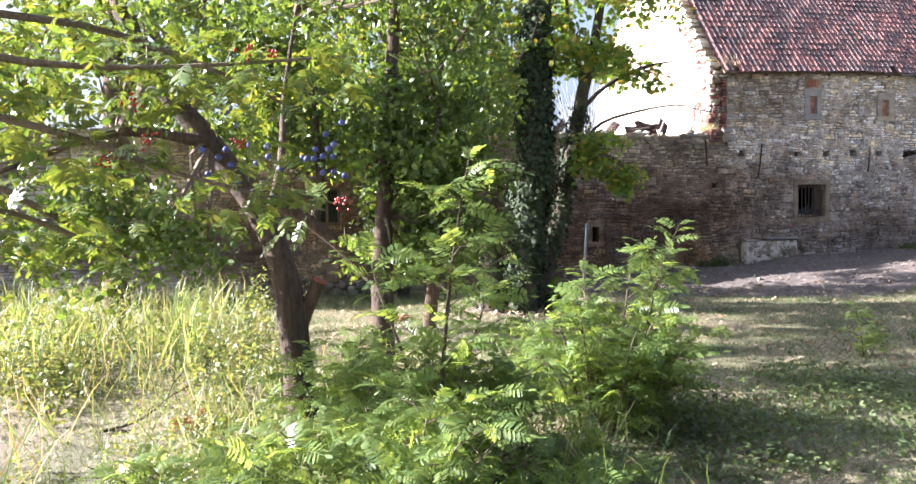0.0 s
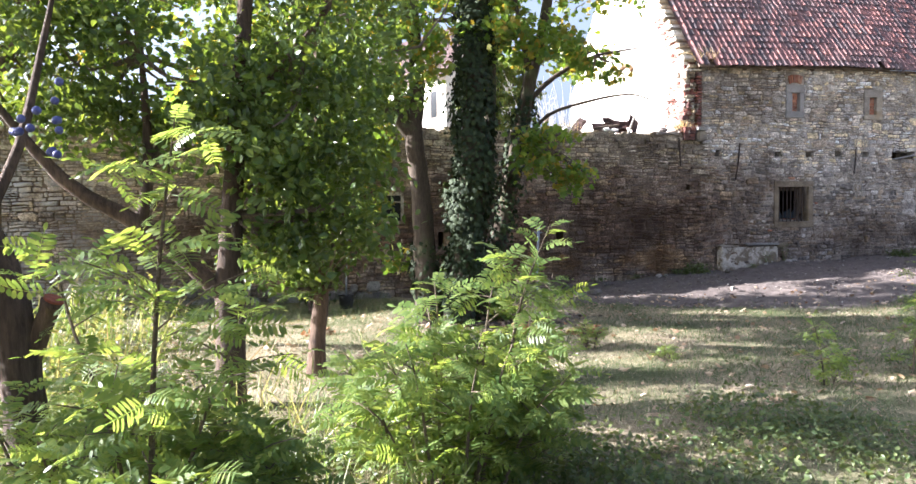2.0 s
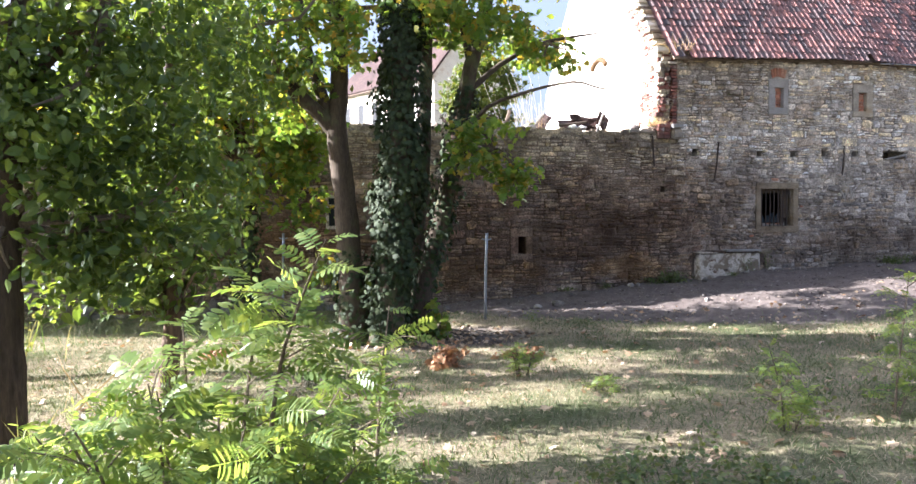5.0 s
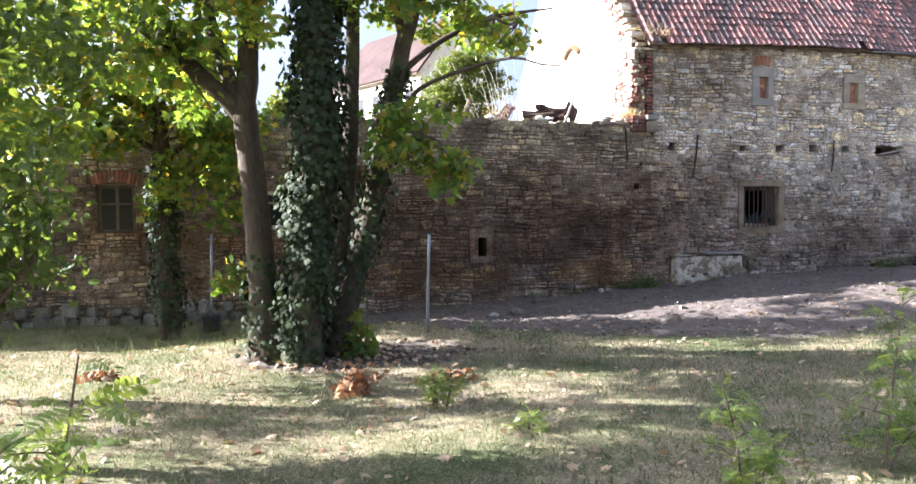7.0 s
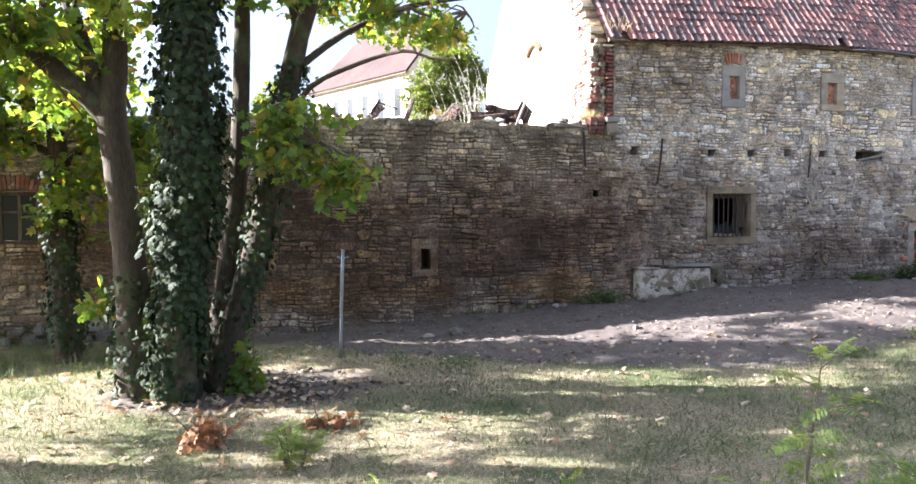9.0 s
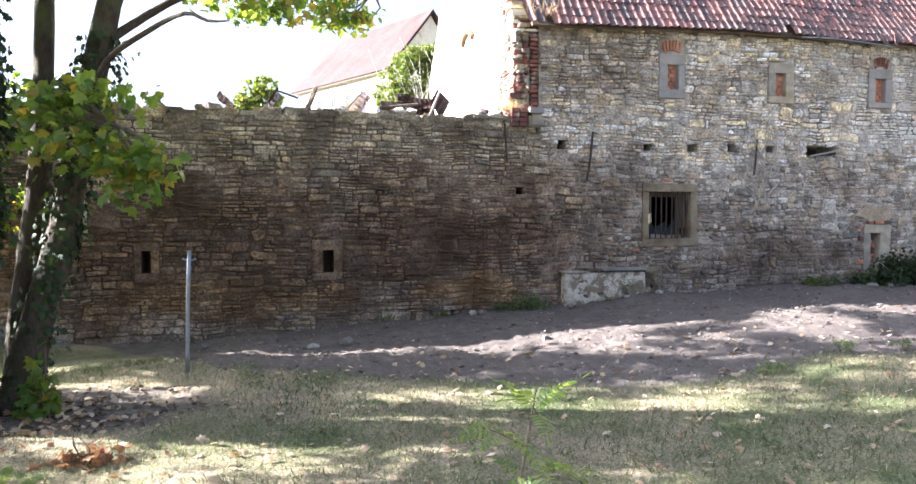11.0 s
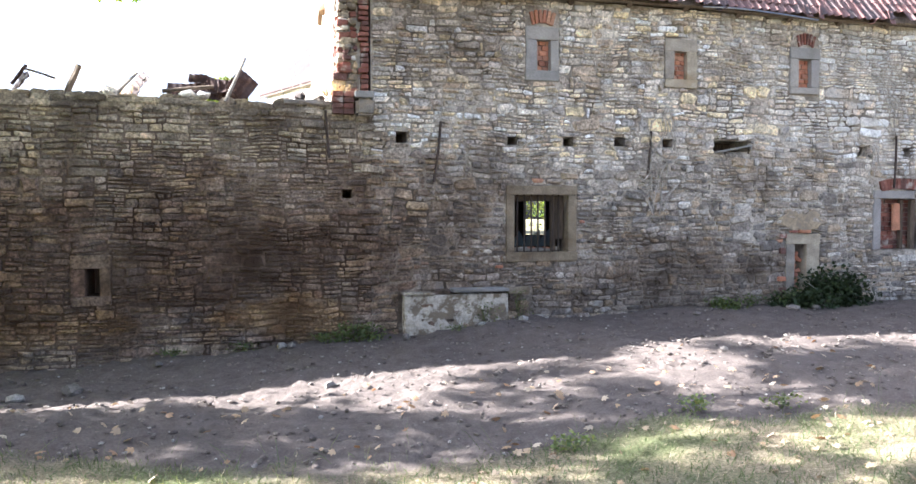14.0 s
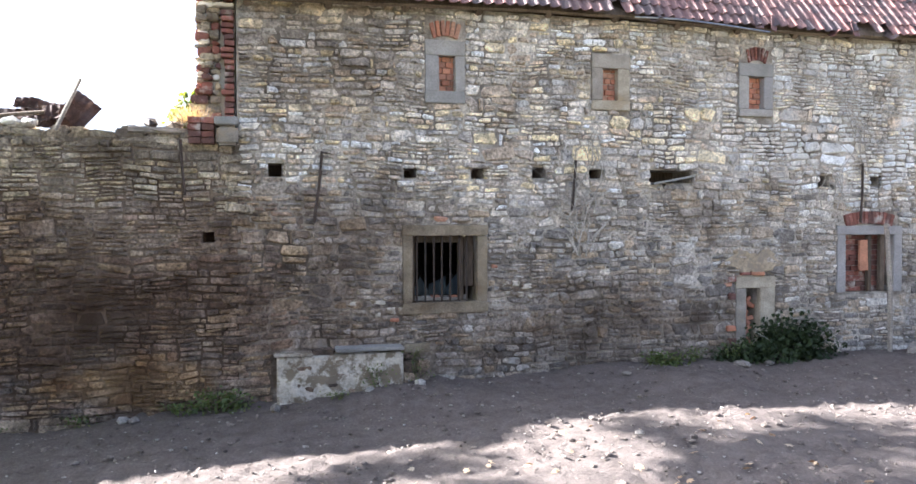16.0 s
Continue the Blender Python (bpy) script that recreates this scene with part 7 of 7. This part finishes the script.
# ---- clothes poles on the lawn ----
def clothes_pole(x, y, top, label, bucket=False):
    z = ground_z(x, y)
    ob = empty_at("clothes_pole", x, y, z)
    h = top - z
    base = 0.22 if bucket else -0.05
    mesh_part("tube", *tube_data([(0, 0, base), (0.01, 0, h * 0.5), (0.035, 0, h)], [0.024] * 3, 12, 0, 0, 2), M_STEEL, ob, smooth=True)
    part("cap", worn_block(0.01, 0.06, -0.03, 0.03, h, h + 0.012, 0.004, 0), M_STEEL, ob)
    for sx in (-1, 1):
        mesh_part("hook", *tube_data([(0.033, 0, h - 0.10), (0.033 + sx * 0.05, 0, h - 0.10), (0.033 + sx * 0.075, 0, h - 0.08)], [0.012, 0.012, 0.014], 8, 0, 0, 2), M_STEEL, ob)
    if bucket:
        mesh_part("footing", *tube_data([(0, 0, -0.05), (0, 0, 0.1), (0, 0, 0.26)], [0.13, 0.15, 0.17], 14, 0.02, 0, 2), M_BUCKET, ob, "black plastic bucket holding the pole")
    return tagged(ob, label, "clothes pole")


clothes_pole(-8.58, -3.69, 1.06, "galvanised steel clothes pole standing in the lawn")
clothes_pole(-11.87, -0.83, 1.03, "thin steel clothes pole standing in a black bucket", True)


# ---- the distance beyond the ruin ----
def chapel():
    """A long hall with a tiled roof, far behind the ruined wall."""
    ob = empty_at("hall", 3.4, 53.8, 0.0, math.degrees(math.atan2(16.4, -7.7)))
    L, W, E, R = 18.1, 9.0, 14.6, 20.2
    bm = worn_block(0, L, -W, 0, 0, E, 0, 0)
    g1 = [bm.verts.new(p) for p in ((0, -W, E), (0, 0, E), (0, -W / 2, R - 0.25))]
    g2 = [bm.verts.new(p) for p in ((L, -W, E), (L, 0, E), (L - 2.5, -W / 2, R - 0.25))]
    bm.faces.new(g1)
    bm.faces.new(g2[::-1])
    part("wall", bm, M_PLASTER, ob, "cream rendered wall")
    v = [(-0.4, 0.5, E - 0.35), (L + 0.4, 0.5, E - 0.35), (L - 2.2, -W / 2, R), (-0.4, -W / 2, R), (-0.4, -W - 0.5, E - 0.35), (L + 0.4, -W - 0.5, E - 0.35)]
    bm = bmesh.new()
    bm.from_mesh(as_mesh("tmp", v, [(0, 1, 2, 3), (3, 2, 5, 4), (1, 5, 2)], M_FAR_TILE))
    bmesh.ops.solidify(bm, geom=bm.faces[:], thickness=0.2)
    part("roof", bm, M_FAR_TILE, ob, "pinkish red plain tile roof")
    mesh_part("gutter", *tube_data([(-0.4, 0.62, E - 0.45), (L + 0.4, 0.62, E - 0.45)], [0.09, 0.09], 8, 0, 0, 1), M_DARK_WOOD, ob)
    for k in range(6):
        x = 1.8 + k * 2.8
        win = part("window", worn_block(x - 0.5, x + 0.5, 0.0, 0.06, E - 4.2, E - 1.6, 0.02, 0), pane_mat, ob)
        for a, b, c, d in ((x - 0.62, x - 0.5, E - 4.2, E - 1.6), (x + 0.5, x + 0.62, E - 4.2, E - 1.6), (x - 0.62, x + 0.62, E - 4.35, E - 4.2)):
            part("surround", worn_block(a, b, 0.0, 0.1, c, d, 0.01, 0), M_ASHLAR, win)
        mesh_part("arch", *tube_data([(x - 0.56, 0.05, E - 1.6), (x - 0.4, 0.05, E - 1.15), (x, 0.05, E - 0.98), (x + 0.4, 0.05, E - 1.15), (x + 0.56, 0.05, E - 1.6)], [0.07] * 5, 6, 0, 0, 2), M_ASHLAR, win)
    return tagged(ob, "long cream hall with arched windows and tiled roof", "building")


chapel()
tree("far_tree", 1.2, 30.0, [([(1.2, 30, -0.5), (1.2, 30, 4.0), (1.3, 30, 8.0), (1.2, 30, 10.5)], [0.25, 0.2, 0.12, 0.03]), ([(1.2, 30, 4.5), (0.0, 30, 7.0), (-0.6, 30, 8.5)], [0.1, 0.06, 0.02]), ([(1.3, 30, 5.0), (2.6, 30, 7.5), (3.2, 30, 9.0)], [0.1, 0.06, 0.02])],
     [((-0.3, 30, 8.6), (1.2, 1.0, 1.3), 0.9), ((0.8, 30, 10.3), (1.2, 1.0, 1.2), 0.9), ((2.2, 30, 10.6), (1.1, 1.0, 1.0), 0.8), ((3.2, 30, 9.2), (1.1, 1.0, 1.2), 0.8), ((1.5, 30, 8.4), (1.8, 1.2, 1.2), 0.9), ((0.6, 30, 6.6), (1.9, 1.2, 1.1), 0.8), ((2.6, 30, 7.0), (1.4, 1.0, 1.0), 0.7)],
     OVATE, 0.2, 26, M_ROWAN, M_BARK, "bushy bright green tree behind the ruin", 16)
dry = empty_at("dry_shrub", -1.9, 11.2, -0.5)
for k in range(80):
    e = rng_r.normal(0, 1, 3) * np.array([1.0, 0.4, 0.7])
    mesh_part("stem", *tube_data([(e[0] * 0.3, e[1] * 0.3, 0.02), tuple(np.array([0, 0, 3.4]) + e * 0.5 + rng_r.normal(0, 0.15, 3)), tuple(np.array([0, 0, 5.0]) + e * 0.9 + rng_r.normal(0, 0.25, 3)), tuple(np.array([0, 0, 6.0]) + e * 1.3)], [0.02, 0.013, 0.009, 0.004], 5, 0, k, 3), M_PALE_VINE, dry)
tagged(dry, "leafless pale shrub behind the broken wall", "shrub")
tree("far_tree", -8.2, 60.0, [([(-8.2, 60, -1), (-8.2, 60, 8), (-8.2, 60, 13)], [0.4, 0.3, 0.1])], [((-8.2, 60, 12.0), (2.2, 2.0, 2.4), 0.3), ((-9.5, 60, 10.5), (1.8, 1.6, 1.8), 0.3)], OVATE, 0.4, 26, M_ROWAN, M_BARK, "distant leafy tree beyond the ruin", 17)
tree("far_tree", 3.6, 11.5, [([(3.6, 11.5, -0.5), (3.6, 11.5, 1.5), (3.6, 11.5, 3.5)], [0.12, 0.1, 0.03])], [((3.6, 11.5, 2.2), (1.6, 0.8, 1.4), 0.8)], OVATE, 0.09, 26, M_ROWAN, M_BARK, "green shrub seen through the building", 18)
for k in range(60):
    x, h = -16 + 0.13 * k + rr.uniform(-0.05, 0.05), rr.uniform(0.12, 0.26)
    if x > -11.0:
        break
    z = ground_z(x, -0.1) - 0.05 + (0.0 if k % 3 else 0.2)
    part("footing_stone", worn_block(x, x + rr.uniform(0.14, 0.32), -0.10 - rr.uniform(0, 0.08), 0.02, z, z + h, 0.03, 0.025, k), M_STONE_LOOSE, wall_garden)

# ---- the single stones and tiles of the walls and roof ----
rng_stone = random.Random(21)
facade_stones = courses(rng_stone, -2.73, 15.9, -0.35, 5.02, FACADE_RECTS + ARCHES[:3] + [(-2.32, -0.15, -0.4, 0.42)], 0.045, 0.125, 0.07, 0.30, 0.16)
older = [q for q in facade_stones if q[2] < 2.55 + 0.45 * noise.noise((q[0] * 0.5, 0, 52)) + rng_stone.uniform(-0.25, 0.25)]
taken = set(older)
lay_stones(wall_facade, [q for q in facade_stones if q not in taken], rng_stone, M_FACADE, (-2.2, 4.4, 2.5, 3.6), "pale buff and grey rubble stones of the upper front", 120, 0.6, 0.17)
corner = [q for q in older if q[0] < -2.0 + 0.8 * noise.noise((q[2] * 0.9, 0, 55)) + rng_stone.uniform(-0.3, 0.3)]
taken = set(corner)
older = [q for q in older if q not in taken]
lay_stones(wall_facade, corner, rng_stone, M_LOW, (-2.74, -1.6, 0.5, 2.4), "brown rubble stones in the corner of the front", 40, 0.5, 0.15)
z = -0.2
while z < 3.0:
    h, w = rng_stone.uniform(0.06, 0.12), rng_stone.uniform(0.2, 0.42)
    x = -2.74 - w * rng_stone.uniform(0.3, 0.7)
    v, f = stone_data(rng_stone, x, x + w, z, z + h, rng_stone.uniform(0.035, 0.055), 0.4, 0.12)
    mesh_part("stone", v, f, M_LOW if z < 2.2 else M_LOW_TOP, wall_garden)
    z += h + rng_stone.uniform(0.0, 0.1)
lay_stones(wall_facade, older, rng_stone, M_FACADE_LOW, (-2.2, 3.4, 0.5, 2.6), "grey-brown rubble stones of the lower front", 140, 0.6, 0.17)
# a few limewashed stones and brick ends let into the front
for x, z, w, h, mt in ((-1.32, 0.98, 0.10, 0.07, M_WHITEWASH), (-0.82, 0.86, 0.12, 0.10, M_WHITEWASH), (-0.66, 0.86, 0.11, 0.09, M_WHITEWASH), (-0.98, 0.83, 0.09, 0.09, M_WHITEWASH), (-1.05, 1.00, 0.22, 0.06, M_WHITEWASH),
                       (0.82, 1.22, 0.12, 0.08, M_WHITEWASH), (0.98, 1.20, 0.10, 0.09, M_WHITEWASH), (1.12, 1.16, 0.16, 0.08, M_WHITEWASH), (0.86, 1.08, 0.11, 0.07, M_WHITEWASH), (1.02, 1.04, 0.13, 0.08, M_WHITEWASH), (1.2, 1.02, 0.1, 0.07, M_WHITEWASH),
                       (-0.78, 0.76, 0.14, 0.05, M_BRICK), (0.66, 1.46, 0.10, 0.06, M_BRICK), (-0.16, 2.12, 0.20, 0.07, M_BRICK), (0.10, 2.12, 0.14, 0.07, M_BRICK_DARK), (4.4, 1.12, 0.14, 0.07, M_BRICK)):
    v, f = stone_data(rng_stone, x, x + w, z, z + h, 0.035, 0.5, 0.12)
    mesh_part("stone" if mt is M_WHITEWASH else "brick", v, f, mt, wall_facade, "limewashed stone" if mt is M_WHITEWASH else "")
# the patch of beige render over the low opening
edge = [(4.90 + (0.44 + 0.34 * noise.noise((k * 1.7, 3, 1))) * math.cos(k * 0.2856), 1.52 + (0.20 + 0.16 * noise.noise((k * 1.9, 5, 2))) * math.sin(k * 0.2856)) for k in range(22)]
v = [(x, -0.034, z) for x, z in edge] + [(x + (4.92 - x) * 0.06, -0.046, z + (1.56 - z) * 0.06) for x, z in edge] + [(4.92, -0.050, 1.56)]
f = [(k, (k + 1) % 22, 22 + (k + 1) % 22, 22 + k) for k in range(22)] + [(22 + k, 22 + (k + 1) % 22, 44) for k in range(22)]
mesh_part("render_patch", v, f, M_RENDER, wall_facade, "ragged patch of beige lime render")
garden_stones = courses(rng_stone, -23.0, -2.74, -1.0, 3.12, LOW_RECTS + ARCHES[3:], 0.042, 0.115, 0.09, 0.36, 0.07)
upper = [q for q in garden_stones if q[2] > 2.35 + 0.35 * noise.noise((q[0] * 0.6, 0, 51)) + rng_stone.uniform(-0.2, 0.2)]
taken = set(upper)
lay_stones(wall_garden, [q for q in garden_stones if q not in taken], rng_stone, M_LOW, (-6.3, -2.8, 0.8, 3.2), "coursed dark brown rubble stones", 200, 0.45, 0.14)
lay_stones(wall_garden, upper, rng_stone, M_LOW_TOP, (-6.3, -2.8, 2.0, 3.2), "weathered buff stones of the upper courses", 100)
# broken wall head: thin overlapping slabs, lower and higher by turns
def head_z(x):
    return 3.275 + 0.07 * noise.noise((x * 0.45, 0, 31)) + 0.06 * noise.noise((x * 1.7, 0, 32))


for layer, (z0, depth) in enumerate(((3.07, 0.0), (3.145, 0.05), (3.22, 0.12))):
    x = -23.0 - 0.1 * layer
    while x < -3.35:
        w = rng_stone.uniform(0.13, 0.42)
        z1 = min(z0 + 0.09, head_z(x + w / 2) + rng_stone.uniform(-0.02, 0.035))
        if z1 > z0 + 0.02 and (layer < 2 or rng_stone.random() < 0.8):
            a = wavy(x, z0)
            bm = worn_block(x - 0.004, x + w - 0.004, -0.035 + depth * 0.4 + rng_stone.uniform(-0.03, 0.03), 0.46, a - 0.012, a + z1 - z0, 0.022, 0.02, int(x * 100) + layer)
            bmesh.ops.rotate(bm, verts=bm.verts, cent=(x + w / 2, 0.2, a), matrix=Matrix.Rotation(rng_stone.gauss(0, 0.025), 3, 'Y'))
            part("coping_stone", bm, M_LOW_TOP, wall_garden)
        x += w
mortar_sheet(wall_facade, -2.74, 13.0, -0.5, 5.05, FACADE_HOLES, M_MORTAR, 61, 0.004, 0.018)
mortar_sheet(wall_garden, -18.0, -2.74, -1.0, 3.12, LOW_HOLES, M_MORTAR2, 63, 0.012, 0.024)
lay_tiles()
